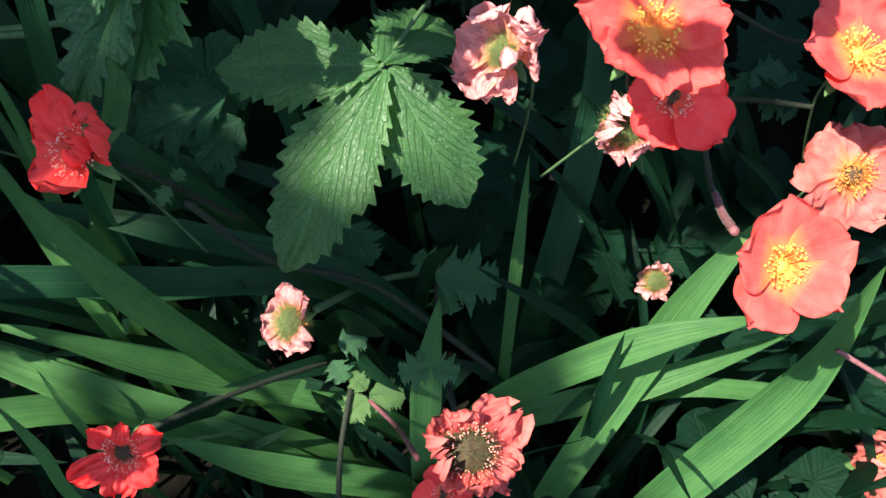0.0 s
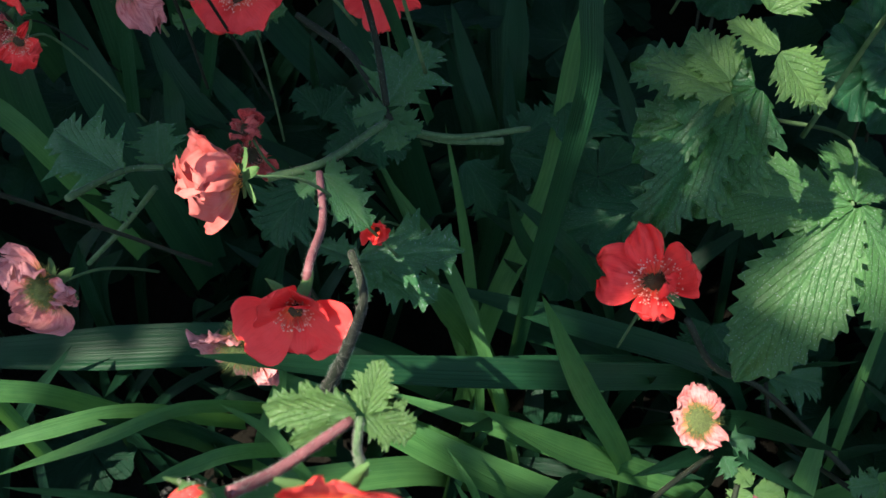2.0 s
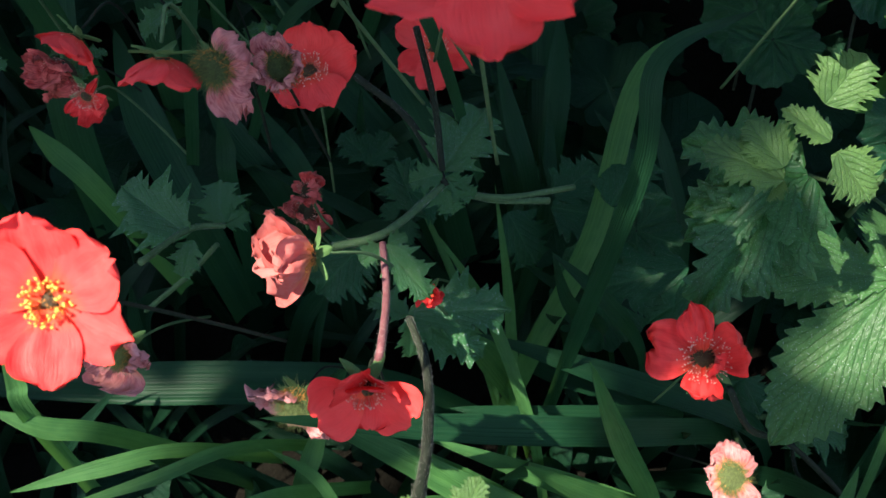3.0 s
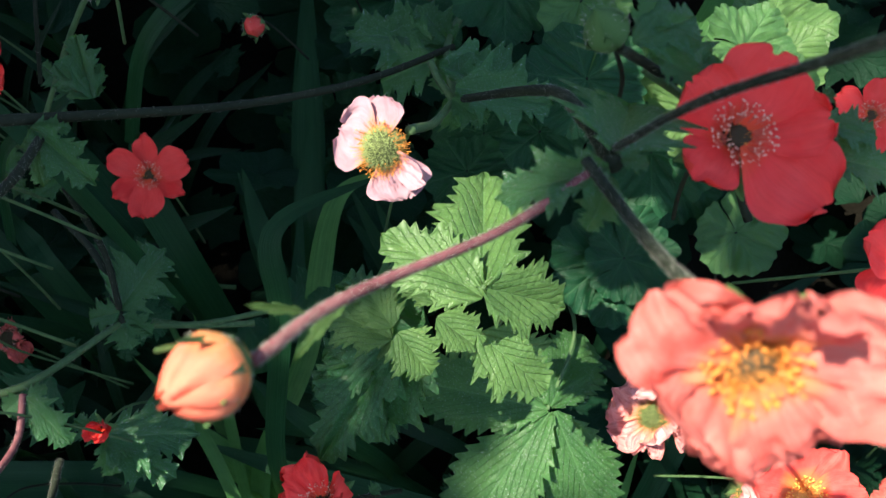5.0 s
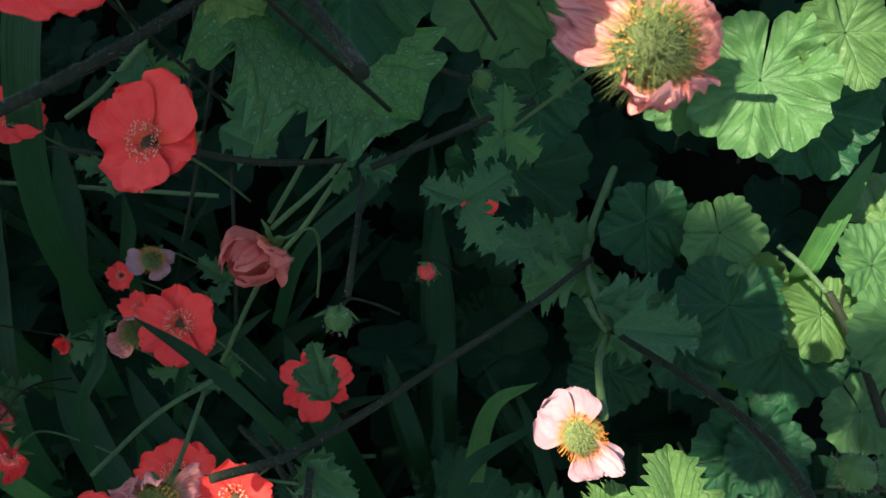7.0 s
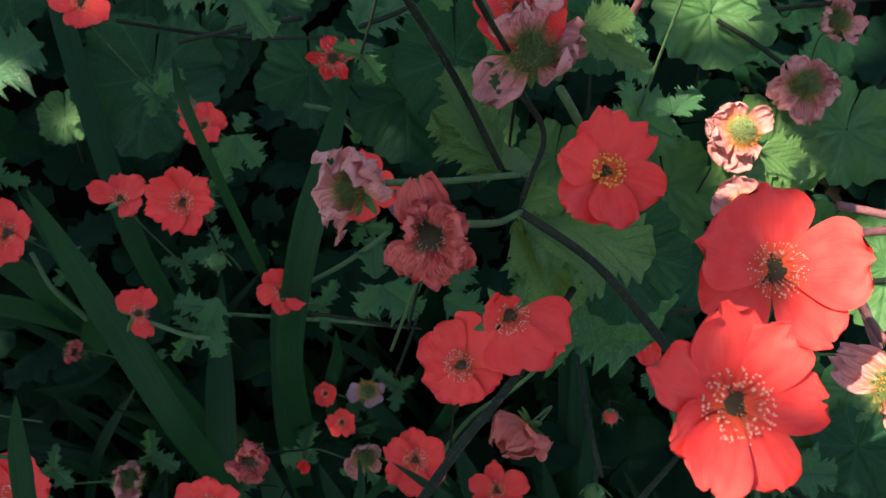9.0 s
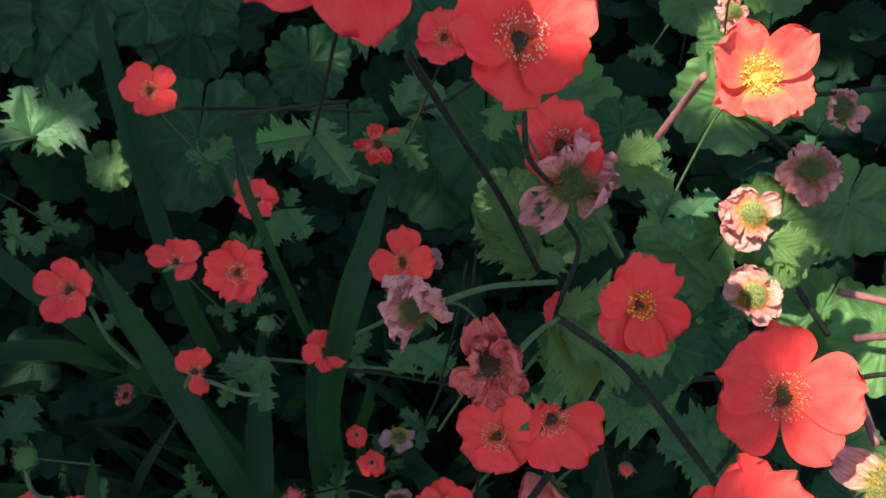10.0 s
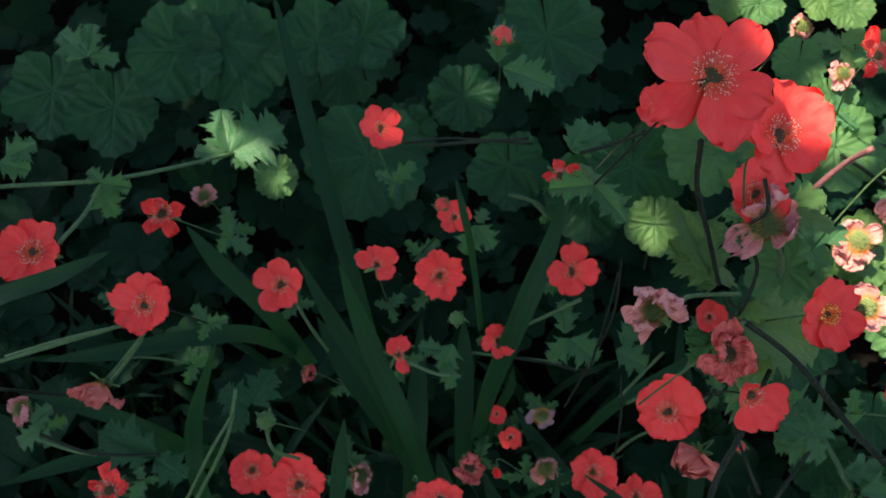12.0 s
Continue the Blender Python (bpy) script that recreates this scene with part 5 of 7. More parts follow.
leaf("jagged", [((-0.022, 0.308, 0.651), (-0.031, 0.313, 0.655), 0.80), ((-0.021, 0.308, 0.651), (-0.024, 0.317, 0.658), 0.70), ((-0.021, 0.308, 0.651), (-0.017, 0.312, 0.654), 0.80)], (0.086, -0.462, 0.882))
leaf("jagged", [((0.009, 0.309, 0.639), (0.023, 0.308, 0.638), 0.60), ((0.010, 0.303, 0.635), (0.029, 0.302, 0.633), 0.60), ((0.009, 0.313, 0.642), (0.012, 0.315, 0.644), 0.80)], (0.086, -0.462, 0.882))
leaf("dim", [((-0.224, 0.386, 0.422), (-0.236, 0.404, 0.437), 0.80), ((-0.227, 0.384, 0.421), (-0.210, 0.400, 0.434), 0.80), ((-0.227, 0.382, 0.419), (-0.229, 0.372, 0.411), 0.80)], (-0.012, -0.466, 0.885))
leaf("fresh", [((-0.090, 0.335, 0.502), (-0.117, 0.345, 0.510), 0.70), ((-0.090, 0.339, 0.504), (-0.102, 0.352, 0.515), 0.80), ((-0.090, 0.335, 0.502), (-0.097, 0.330, 0.497), 0.80)], (-0.014, -0.381, 0.925))
leaf("dim", [((-0.093, 0.370, 0.404), (-0.137, 0.362, 0.397), 0.60), ((-0.087, 0.363, 0.398), (-0.110, 0.349, 0.387), 0.70)], (-0.012, -0.466, 0.885))
leaf("crinkled", [((-0.191, 0.482, 0.670), (-0.207, 0.456, 0.649), 0.70), ((-0.189, 0.482, 0.670), (-0.168, 0.450, 0.641), 0.70), ((-0.190, 0.482, 0.670), (-0.214, 0.468, 0.659), 0.70), ((-0.187, 0.482, 0.670), (-0.159, 0.462, 0.651), 0.70)], (0.035, -0.577, 0.816))
leaf("jagged", [((-0.072, 0.499, 0.514), (-0.124, 0.504, 0.521), 0.55), ((-0.071, 0.500, 0.515), (-0.088, 0.515, 0.529), 0.70), ((-0.071, 0.498, 0.513), (-0.075, 0.482, 0.499), 0.80)], (0.033, -0.495, 0.868))
leaf("jagged", [((-0.069, 0.429, 0.546), (-0.027, 0.428, 0.543), 0.55), ((-0.070, 0.426, 0.543), (-0.055, 0.419, 0.537), 0.70)], (0.033, -0.495, 0.868))
leaf("jagged", [((-0.183, 0.459, 0.615), (-0.189, 0.472, 0.626), 0.60), ((-0.180, 0.459, 0.615), (-0.164, 0.458, 0.613), 0.70), ((-0.184, 0.458, 0.614), (-0.191, 0.451, 0.608), 0.60)], (0.033, -0.495, 0.868))
leaf("dim", [((-0.227, 0.386, 0.435), (-0.203, 0.383, 0.431), 0.80), ((-0.133, 0.385, 0.430), (-0.118, 0.406, 0.447), 0.90)], (0.033, -0.495, 0.868))
leaf("jagged", [((-0.038, 0.303, 0.663), (-0.025, 0.309, 0.666), 0.70), ((-0.037, 0.305, 0.664), (-0.032, 0.311, 0.669), 0.80), ((-0.034, 0.302, 0.661), (-0.021, 0.299, 0.658), 0.60)], (0.130, -0.489, 0.863))
leaf("fresh", [((-0.213, 0.419, 0.755), (-0.158, 0.418, 0.735), 0.62), ((-0.215, 0.416, 0.753), (-0.185, 0.402, 0.724), 0.66), ((-0.212, 0.422, 0.757), (-0.200, 0.418, 0.766), 0.70)], (0.069, -0.501, 0.863))
leaf("crinkled", [((-0.206, 0.442, 0.726), (-0.147, 0.419, 0.673), 0.80), ((-0.206, 0.442, 0.726), (-0.189, 0.424, 0.681), 0.62)], (0.168, -0.575, 0.801))
leaf("fresh", [((-0.221, 0.449, 0.752), (-0.247, 0.463, 0.767), 0.70), ((-0.224, 0.451, 0.754), (-0.241, 0.477, 0.779), 0.50), ((-0.219, 0.448, 0.750), (-0.209, 0.461, 0.747), 0.90), ((-0.220, 0.446, 0.749), (-0.235, 0.448, 0.752), 0.60)], (0.070, -0.582, 0.810))
leaf("jagged", [((-0.233, 0.473, 0.822), (-0.243, 0.460, 0.812), 0.60), ((-0.227, 0.474, 0.822), (-0.206, 0.480, 0.825), 0.60)], (0.070, -0.582, 0.810))
leaf("fresh", [((-0.193, 0.458, 0.806), (-0.175, 0.463, 0.808), 0.70), ((-0.193, 0.455, 0.804), (-0.169, 0.450, 0.797), 0.50), ((-0.195, 0.449, 0.811), (-0.186, 0.442, 0.804), 0.60)], (0.163, -0.491, 0.856))
leaf("fresh", [((-0.101, 0.503, 0.712), (-0.075, 0.499, 0.705), 0.80), ((-0.098, 0.497, 0.706), (-0.082, 0.490, 0.698), 0.90)], (0.066, -0.501, 0.863))
leaf("jagged", [((-0.298, 0.582, 0.726), (-0.273, 0.596, 0.737), 0.80), ((-0.298, 0.583, 0.727), (-0.289, 0.599, 0.741), 0.70)], (0.062, -0.498, 0.865))
leaf("jagged", [((-0.583, 0.644, 0.648), (-0.593, 0.673, 0.674), 0.70), ((-0.581, 0.644, 0.648), (-0.539, 0.667, 0.664), 0.90), ((-0.586, 0.642, 0.646), (-0.615, 0.643, 0.650), 0.60), ((-0.581, 0.642, 0.646), (-0.566, 0.637, 0.640), 0.80)], (0.062, -0.498, 0.865))
leaf("jagged", [((-0.729, 0.720, 0.686), (-0.759, 0.735, 0.702), 0.70), ((-0.729, 0.720, 0.686), (-0.729, 0.744, 0.707), 0.70), ((-0.727, 0.721, 0.686), (-0.701, 0.721, 0.684), 0.70)], (0.062, -0.498, 0.865))
leaf("jagged", [((-0.620, 0.521, 0.727), (-0.630, 0.526, 0.733), 0.80), ((-0.620, 0.520, 0.726), (-0.600, 0.520, 0.724), 0.70), ((-0.620, 0.520, 0.726), (-0.610, 0.503, 0.710), 0.70)], (0.062, -0.498, 0.865))
leaf("jagged", [((-0.671, 0.503, 0.756), (-0.652, 0.502, 0.753), 0.80), ((-0.667, 0.506, 0.758), (-0.650, 0.516, 0.765), 0.80)], (0.062, -0.498, 0.865))
leaf("dim", [((-0.509, 0.416, 0.621), (-0.531, 0.422, 0.629), 0.80), ((-0.506, 0.417, 0.622), (-0.495, 0.436, 0.638), 0.80), ((-0.509, 0.413, 0.618), (-0.524, 0.402, 0.611), 0.70)], (0.062, -0.498, 0.865))
leaf("dim", [((-0.571, 0.384, 0.601), (-0.614, 0.391, 0.612), 0.60), ((-0.571, 0.382, 0.600), (-0.548, 0.373, 0.590), 0.70)], (0.062, -0.498, 0.865))
leaf("fresh", [((-0.079, 0.722, 0.728), (-0.102, 0.728, 0.736), 0.70), ((-0.079, 0.722, 0.728), (-0.064, 0.711, 0.718), 0.70), ((-0.079, 0.724, 0.730), (-0.066, 0.727, 0.744), 0.70)], (0.054, -0.415, 0.908))
leaf("jagged", [((-0.149, 0.489, 0.744), (-0.164, 0.495, 0.751), 0.80), ((-0.148, 0.489, 0.744), (-0.137, 0.498, 0.751), 0.70), ((-0.149, 0.488, 0.743), (-0.155, 0.476, 0.733), 0.80)], (0.062, -0.498, 0.865))
leaf("jagged", [((-0.175, 0.497, 0.768), (-0.158, 0.491, 0.761), 0.70), ((-0.177, 0.500, 0.770), (-0.162, 0.507, 0.775), 0.70)], (0.062, -0.498, 0.865))
leaf("jagged", [((-0.373, 0.478, 0.624), (-0.380, 0.462, 0.610), 0.70), ((-0.381, 0.474, 0.621), (-0.398, 0.475, 0.624), 0.70), ((-0.377, 0.468, 0.616), (-0.371, 0.453, 0.602), 0.60)], (0.062, -0.498, 0.865))
leaf("jagged", [((-0.286, 0.501, 0.609), (-0.263, 0.491, 0.597), 0.80), ((-0.290, 0.504, 0.612), (-0.292, 0.523, 0.629), 0.60), ((-0.286, 0.501, 0.609), (-0.301, 0.487, 0.598), 0.70)], (0.062, -0.498, 0.865))
leaf("jagged", [((-0.251, 0.498, 0.603), (-0.225, 0.491, 0.594), 0.70), ((-0.247, 0.502, 0.606), (-0.235, 0.516, 0.617), 0.70)], (0.062, -0.498, 0.865))
leaf("jagged", [((-0.135, 0.423, 0.632), (-0.118, 0.433, 0.639), 0.70), ((-0.135, 0.423, 0.632), (-0.151, 0.427, 0.637), 0.70), ((-0.135, 0.422, 0.631), (-0.123, 0.410, 0.619), 0.70)], (0.062, -0.498, 0.865))
leaf("jagged", [((-0.634, 0.376, 0.641), (-0.648, 0.366, 0.634), 0.70), ((-0.638, 0.378, 0.644), (-0.628, 0.388, 0.651), 0.80)], (0.062, -0.498, 0.865))
leaf("jagged", [((-0.360, 0.534, 0.692), (-0.347, 0.523, 0.681), 0.70), ((-0.360, 0.536, 0.693), (-0.355, 0.544, 0.700), 0.80), ((-0.360, 0.534, 0.692), (-0.369, 0.518, 0.679), 0.70)], (0.062, -0.498, 0.865))
leaf("jagged", [((-0.350, 0.666, 0.733), (-0.308, 0.660, 0.724), 0.60), ((-0.355, 0.669, 0.736), (-0.353, 0.693, 0.757), 0.50)], (0.062, -0.498, 0.865))
round_leaf("fresh", (0.097, 0.510, 0.507), (-0.322, -0.783, -0.532), (-0.066, -0.488, 0.870), 0.0294)
round_leaf("lit", (0.083, 0.449, 0.509), (-0.554, -0.702, -0.449), (0.137, -0.436, 0.889), 0.0266)
round_leaf("fresh", (0.030, 0.501, 0.477), (0.192, -0.797, -0.572), (-0.116, -0.487, 0.866), 0.0259)
round_leaf("shaded", (0.054, 0.483, 0.447), (-0.154, -0.811, -0.565), (0.138, -0.378, 0.915), 0.0315)
round_leaf("shaded", (0.018, 0.415, 0.456), (0.358, -0.757, -0.546), (0.037, -0.487, 0.873), 0.0236)
round_leaf("shaded", (0.078, 0.614, 0.559), (0.192, -0.797, -0.572), (0.088, -0.484, 0.871), 0.0431)
round_leaf("lit", (0.089, 0.454, 0.433), (0.514, -0.696, -0.502), (0.039, -0.574, 0.818), 0.0275)
round_leaf("fresh", (-0.072, 0.559, 0.670), (-0.145, -0.807, -0.572), (0.171, -0.572, 0.802), 0.0294)
round_leaf("shaded", (-0.012, 0.448, 0.539), (-0.313, -0.784, -0.536), (-0.037, -0.585, 0.810), 0.0292)
round_leaf("shaded", (-0.030, 0.437, 0.517), (0.366, -0.742, -0.562), (0.166, -0.487, 0.858), 0.0232)
round_leaf("lit", (-0.013, 0.600, 0.647), (-0.313, -0.784, -0.536), (0.164, -0.385, 0.908), 0.0373)
round_leaf("lit", (-0.120, 0.568, 0.628), (0.200, -0.786, -0.585), (0.064, -0.496, 0.866), 0.0373)
round_leaf("fresh", (-0.187, 0.579, 0.641), (-0.186, -0.809, -0.558), (0.163, -0.477, 0.864), 0.0265)
round_leaf("lit", (-0.004, 0.516, 0.618), (-0.180, -0.747, -0.640), (-0.158, -0.411, 0.898), 0.0374)
round_leaf("lit", (-0.025, 0.551, 0.596), (-0.432, -0.691, -0.579), (0.033, -0.495, 0.868), 0.0335)
round_leaf("shaded", (0.029, 0.531, 0.590), (0.461, -0.658, -0.595), (0.033, -0.495, 0.868), 0.0380)
round_leaf("fresh", (0.034, 0.533, 0.631), (0.303, -0.712, -0.633), (0.031, -0.411, 0.911), 0.0274)
round_leaf("shaded", (-0.106, 0.619, 0.466), (0.016, -0.754, -0.656), (0.033, -0.495, 0.868), 0.0557)
round_leaf("shaded", (-0.048, 0.487, 0.555), (0.016, -0.754, -0.656), (0.033, -0.495, 0.868), 0.0258)
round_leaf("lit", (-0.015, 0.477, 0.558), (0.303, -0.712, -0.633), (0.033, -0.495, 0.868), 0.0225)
round_leaf("shaded", (-0.103, 0.610, 0.533), (0.016, -0.754, -0.656), (0.033, -0.495, 0.868), 0.0379)
round_leaf("shaded", (-0.061, 0.446, 0.481), (0.016, -0.754, -0.656), (0.033, -0.495, 0.868), 0.0235)
round_leaf("shaded", (-0.146, 0.581, 0.386), (0.212, -0.733, -0.647), (0.033, -0.495, 0.868), 0.0476)
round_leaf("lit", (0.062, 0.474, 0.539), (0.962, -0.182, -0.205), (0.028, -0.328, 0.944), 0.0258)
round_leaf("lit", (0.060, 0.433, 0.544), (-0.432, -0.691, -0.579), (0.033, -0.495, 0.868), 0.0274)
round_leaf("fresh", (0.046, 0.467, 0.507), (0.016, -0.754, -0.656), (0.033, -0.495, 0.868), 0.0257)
round_leaf("shaded", (0.030, 0.458, 0.487), (0.016, -0.754, -0.656), (0.033, -0.495, 0.868), 0.0352)
round_leaf("shaded", (0.013, 0.417, 0.453), (0.016, -0.754, -0.656), (0.033, -0.495, 0.868), 0.0352)
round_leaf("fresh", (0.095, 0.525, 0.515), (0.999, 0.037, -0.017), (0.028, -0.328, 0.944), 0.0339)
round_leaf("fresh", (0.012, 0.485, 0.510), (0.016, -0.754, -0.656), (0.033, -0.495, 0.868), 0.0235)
round_leaf("shaded", (-0.051, 0.496, 0.460), (0.021, -0.781, -0.624), (0.010, -0.459, 0.889), 0.0324)
round_leaf("shaded", (-0.123, 0.559, 0.368), (0.021, -0.781, -0.624), (0.010, -0.459, 0.889), 0.0355)
round_leaf("shaded", (-0.127, 0.381, 0.370), (0.021, -0.781, -0.624), (0.010, -0.459, 0.889), 0.0324)
round_leaf("shaded", (-0.110, 0.405, 0.389), (0.021, -0.781, -0.624), (0.010, -0.459, 0.889), 0.0265)
round_leaf("shaded", (-0.149, 0.440, 0.366), (0.021, -0.781, -0.624), (0.010, -0.459, 0.889), 0.0259)
round_leaf("shaded", (-0.657, 0.747, 0.679), (-0.223, -0.744, -0.630), (0.062, -0.498, 0.865), 0.0502)
round_leaf("shaded", (-0.599, 0.751, 0.676), (0.259, -0.713, -0.652), (0.062, -0.498, 0.865), 0.0555)
round_leaf("shaded", (-0.619, 0.758, 0.685), (-0.065, 0.747, 0.662), (0.062, -0.498, 0.865), 0.0475)
round_leaf("shaded", (-0.464, 0.658, 0.640), (-0.131, -0.752, -0.646), (0.062, -0.498, 0.865), 0.0595)
round_leaf("shaded", (-0.527, 0.765, 0.682), (-0.065, 0.747, 0.662), (0.062, -0.498, 0.865), 0.0423)
round_leaf("shaded", (-0.484, 0.774, 0.685), (0.131, 0.752, 0.646), (0.062, -0.498, 0.865), 0.0423)
round_leaf("shaded", (-0.312, 0.795, 0.682), (0.259, -0.713, -0.652), (0.062, -0.498, 0.865), 0.0583)
round_leaf("shaded", (-0.385, 0.712, 0.670), (0.065, -0.747, -0.662), (0.062, -0.498, 0.865), 0.0351)
round_leaf("shaded", (-0.432, 0.683, 0.650), (0.065, -0.747, -0.662), (0.062, -0.498, 0.865), 0.0300)
round_leaf("shaded", (-0.247, 0.603, 0.695), (0.065, -0.747, -0.662), (0.062, -0.498, 0.865), 0.0427)
round_leaf("shaded", (-0.278, 0.600, 0.668), (0.065, -0.747, -0.662), (0.062, -0.498, 0.865), 0.0398)
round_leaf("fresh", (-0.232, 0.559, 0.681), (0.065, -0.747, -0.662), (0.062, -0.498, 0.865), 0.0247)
round_leaf("shaded", (-0.729, 0.726, 0.624), (0.065, -0.747, -0.662), (0.062, -0.498, 0.865), 0.0497)
round_leaf("shaded", (-0.808, 0.755, 0.618), (0.065, -0.747, -0.662), (0.062, -0.498, 0.865), 0.0517)
round_leaf("lit", (-0.565, 0.690, 0.580), (0.065, -0.747, -0.662), (0.062, -0.498, 0.865), 0.0248)
round_leaf("shaded", (-0.519, 0.806, 0.633), (0.065, -0.747, -0.662), (0.062, -0.498, 0.865), 0.0517)
round_leaf("shaded", (-0.341, 0.624, 0.669), (0.065, -0.747, -0.662), (0.062, -0.498, 0.865), 0.0365)
round_leaf("shaded", (-0.170, 0.438, 0.715), (0.065, -0.747, -0.662), (0.062, -0.498, 0.865), 0.0298)
round_leaf("lit", (-0.201, 0.596, 0.724), (0.065, -0.747, -0.662), (0.062, -0.498, 0.865), 0.0365)
round_leaf("lit", (-0.108, 0.606, 0.722), (0.065, -0.747, -0.662), (0.062, -0.498, 0.865), 0.0365)
round_leaf("fresh", (-0.058, 0.785, 0.728), (0.348, -0.687, -0.638), (0.062, -0.498, 0.865), 0.0233)
round_leaf("fresh", (-0.075, 0.807, 0.723), (-0.309, -0.730, -0.609), (0.149, -0.404, 0.903), 0.0210)
round_leaf("lit", (-0.122, 0.818, 0.710), (0.065, -0.747, -0.662), (0.062, -0.498, 0.865), 0.0232)
round_leaf("lit", (-0.051, 0.723, 0.727), (0.259, -0.713, -0.652), (-0.036, -0.506, 0.862), 0.0210)
round_leaf("lit", (-0.113, 0.711, 0.722), (-0.131, -0.752, -0.646), (0.062, -0.498, 0.865), 0.0237)
round_leaf("fresh", (-0.149, 0.833, 0.700), (0.503, -0.624, -0.598), (0.054, -0.415, 0.908), 0.0201)
round_leaf("lit", (-0.101, 0.659, 0.728), (0.348, -0.687, -0.638), (0.062, -0.498, 0.865), 0.0214)
round_leaf("shaded", (-0.176, 0.548, 0.746), (0.065, -0.747, -0.662), (0.062, -0.498, 0.865), 0.0221)
round_leaf("fresh", (-0.070, 0.565, 0.662), (0.065, -0.747, -0.662), (0.062, -0.498, 0.865), 0.0375)
round_leaf("shaded", (-0.102, 0.534, 0.597), (0.065, -0.747, -0.662), (0.062, -0.498, 0.865), 0.0290)
grass_clump("shaded", ([(-0.271, 0.262, 0.449), (-0.215, 0.279, 0.411), (-0.128, 0.298, 0.373), (-0.064, 0.322, 0.327), (-0.033, 0.344, 0.255)], 0.0136, (0.208, -0.363, 0.909)), ([(-0.162, 0.358, 0.428), (-0.133, 0.345, 0.405), (-0.106, 0.355, 0.348), (-0.088, 0.372, 0.263)], 0.0103, (0.213, -0.361, 0.908)), ([(-0.161, 0.357, 0.427), (-0.150, 0.350, 0.397), (-0.128, 0.358, 0.365), (-0.106, 0.375, 0.283)], 0.0096, (0.207, -0.353, 0.912)))
grass_clump("lit", ([(-0.150, 0.299, 0.433), (-0.131, 0.288, 0.385), (-0.100, 0.287, 0.308), (-0.086, 0.297, 0.221)], 0.0137, (0.213, -0.361, 0.908)), ([(-0.172, 0.277, 0.381), (-0.128, 0.282, 0.330), (-0.062, 0.293, 0.261), (-0.035, 0.308, 0.182)], 0.0148, (0.213, -0.361, 0.908)), ([(-0.295, 0.330, 0.332), (-0.198, 0.301, 0.295), (-0.093, 0.269, 0.243), (-0.058, 0.269, 0.175)], 0.0203, (0.213, -0.361, 0.908)), ([(-0.007, 0.299, 0.345), (-0.016, 0.274, 0.313), (-0.020, 0.249, 0.269), (-0.024, 0.240, 0.184)], 0.0152, (0.211, -0.353, 0.911)), ([(0.039, 0.361, 0.366), (0.032, 0.336, 0.321), (0.022, 0.300, 0.256), (0.016, 0.290, 0.172)], 0.0071, (0.211, -0.353, 0.911)), ([(0.129, 0.277, 0.347), (0.079, 0.280, 0.325), (0.023, 0.283, 0.277), (-0.007, 0.295, 0.201)], 0.0158, (0.207, -0.353, 0.912)), ([(0.156, 0.290, 0.307), (0.091, 0.280, 0.286), (0.018, 0.281, 0.250), (-0.018, 0.292, 0.182)], 0.0144, (0.207, -0.353, 0.912)), ([(0.139, 0.321, 0.360), (0.102, 0.298, 0.318), (0.049, 0.254, 0.246), (0.028, 0.246, 0.168)], 0.0187, (0.211, -0.353, 0.911)), ([(0.157, 0.269, 0.391), (0.137, 0.252, 0.328), (0.084, 0.229, 0.260), (0.061, 0.228, 0.180)], 0.0224, (0.207, -0.353, 0.912)), ([(-0.218, 0.310, 0.335), (-0.141, 0.296, 0.312), (-0.057, 0.288, 0.268), (-0.021, 0.294, 0.199)], 0.0135, (0.207, -0.353, 0.912)), ([(-0.231, 0.315, 0.313), (-0.156, 0.289, 0.281), (-0.079, 0.279, 0.235), (-0.045, 0.284, 0.165)], 0.0171, (0.207, -0.353, 0.912)), ([(-0.141, 0.268, 0.290), (-0.096, 0.261, 0.260), (-0.039, 0.265, 0.213), (-0.008, 0.278, 0.138)], 0.0165, (0.207, -0.353, 0.912)))
grass_clump("lit", ([(-0.189, 0.288, 0.326), (-0.174, 0.270, 0.312), (-0.166, 0.262, 0.267), (-0.158, 0.266, 0.179)], 0.0042, (0.213, -0.361, 0.908)), ([(-0.233, 0.426, 0.407), (-0.203, 0.385, 0.361), (-0.178, 0.345, 0.304), (-0.164, 0.333, 0.223)], 0.0056, (0.213, -0.361, 0.908)), ([(-0.337, 0.265, 0.296), (-0.264, 0.279, 0.292), (-0.203, 0.298, 0.267), (-0.168, 0.319, 0.203)], 0.0172, (0.213, -0.361, 0.908)), ([(-0.183, 0.256, 0.357), (-0.172, 0.245, 0.335), (-0.168, 0.235, 0.303), (-0.162, 0.233, 0.215)], 0.0055, (0.207, -0.353, 0.912)), ([(-0.205, 0.365, 0.363), (-0.187, 0.354, 0.343), (-0.168, 0.350, 0.302), (-0.151, 0.357, 0.216)], 0.0166, (0.207, -0.353, 0.912)), ([(-0.214, 0.361, 0.436), (-0.187, 0.343, 0.395), (-0.164, 0.311, 0.344), (-0.149, 0.301, 0.262)], 0.0067, (0.194, -0.350, 0.917)), ([(-0.100, 0.429, 0.498), (-0.125, 0.423, 0.474), (-0.139, 0.382, 0.409), (-0.165, 0.350, 0.346), (-0.178, 0.344, 0.263)], 0.0122, (0.195, -0.362, 0.912)), ([(-0.188, 0.380, 0.447), (-0.178, 0.357, 0.390), (-0.171, 0.327, 0.328), (-0.168, 0.320, 0.242)], 0.0060, (0.195, -0.362, 0.912)))
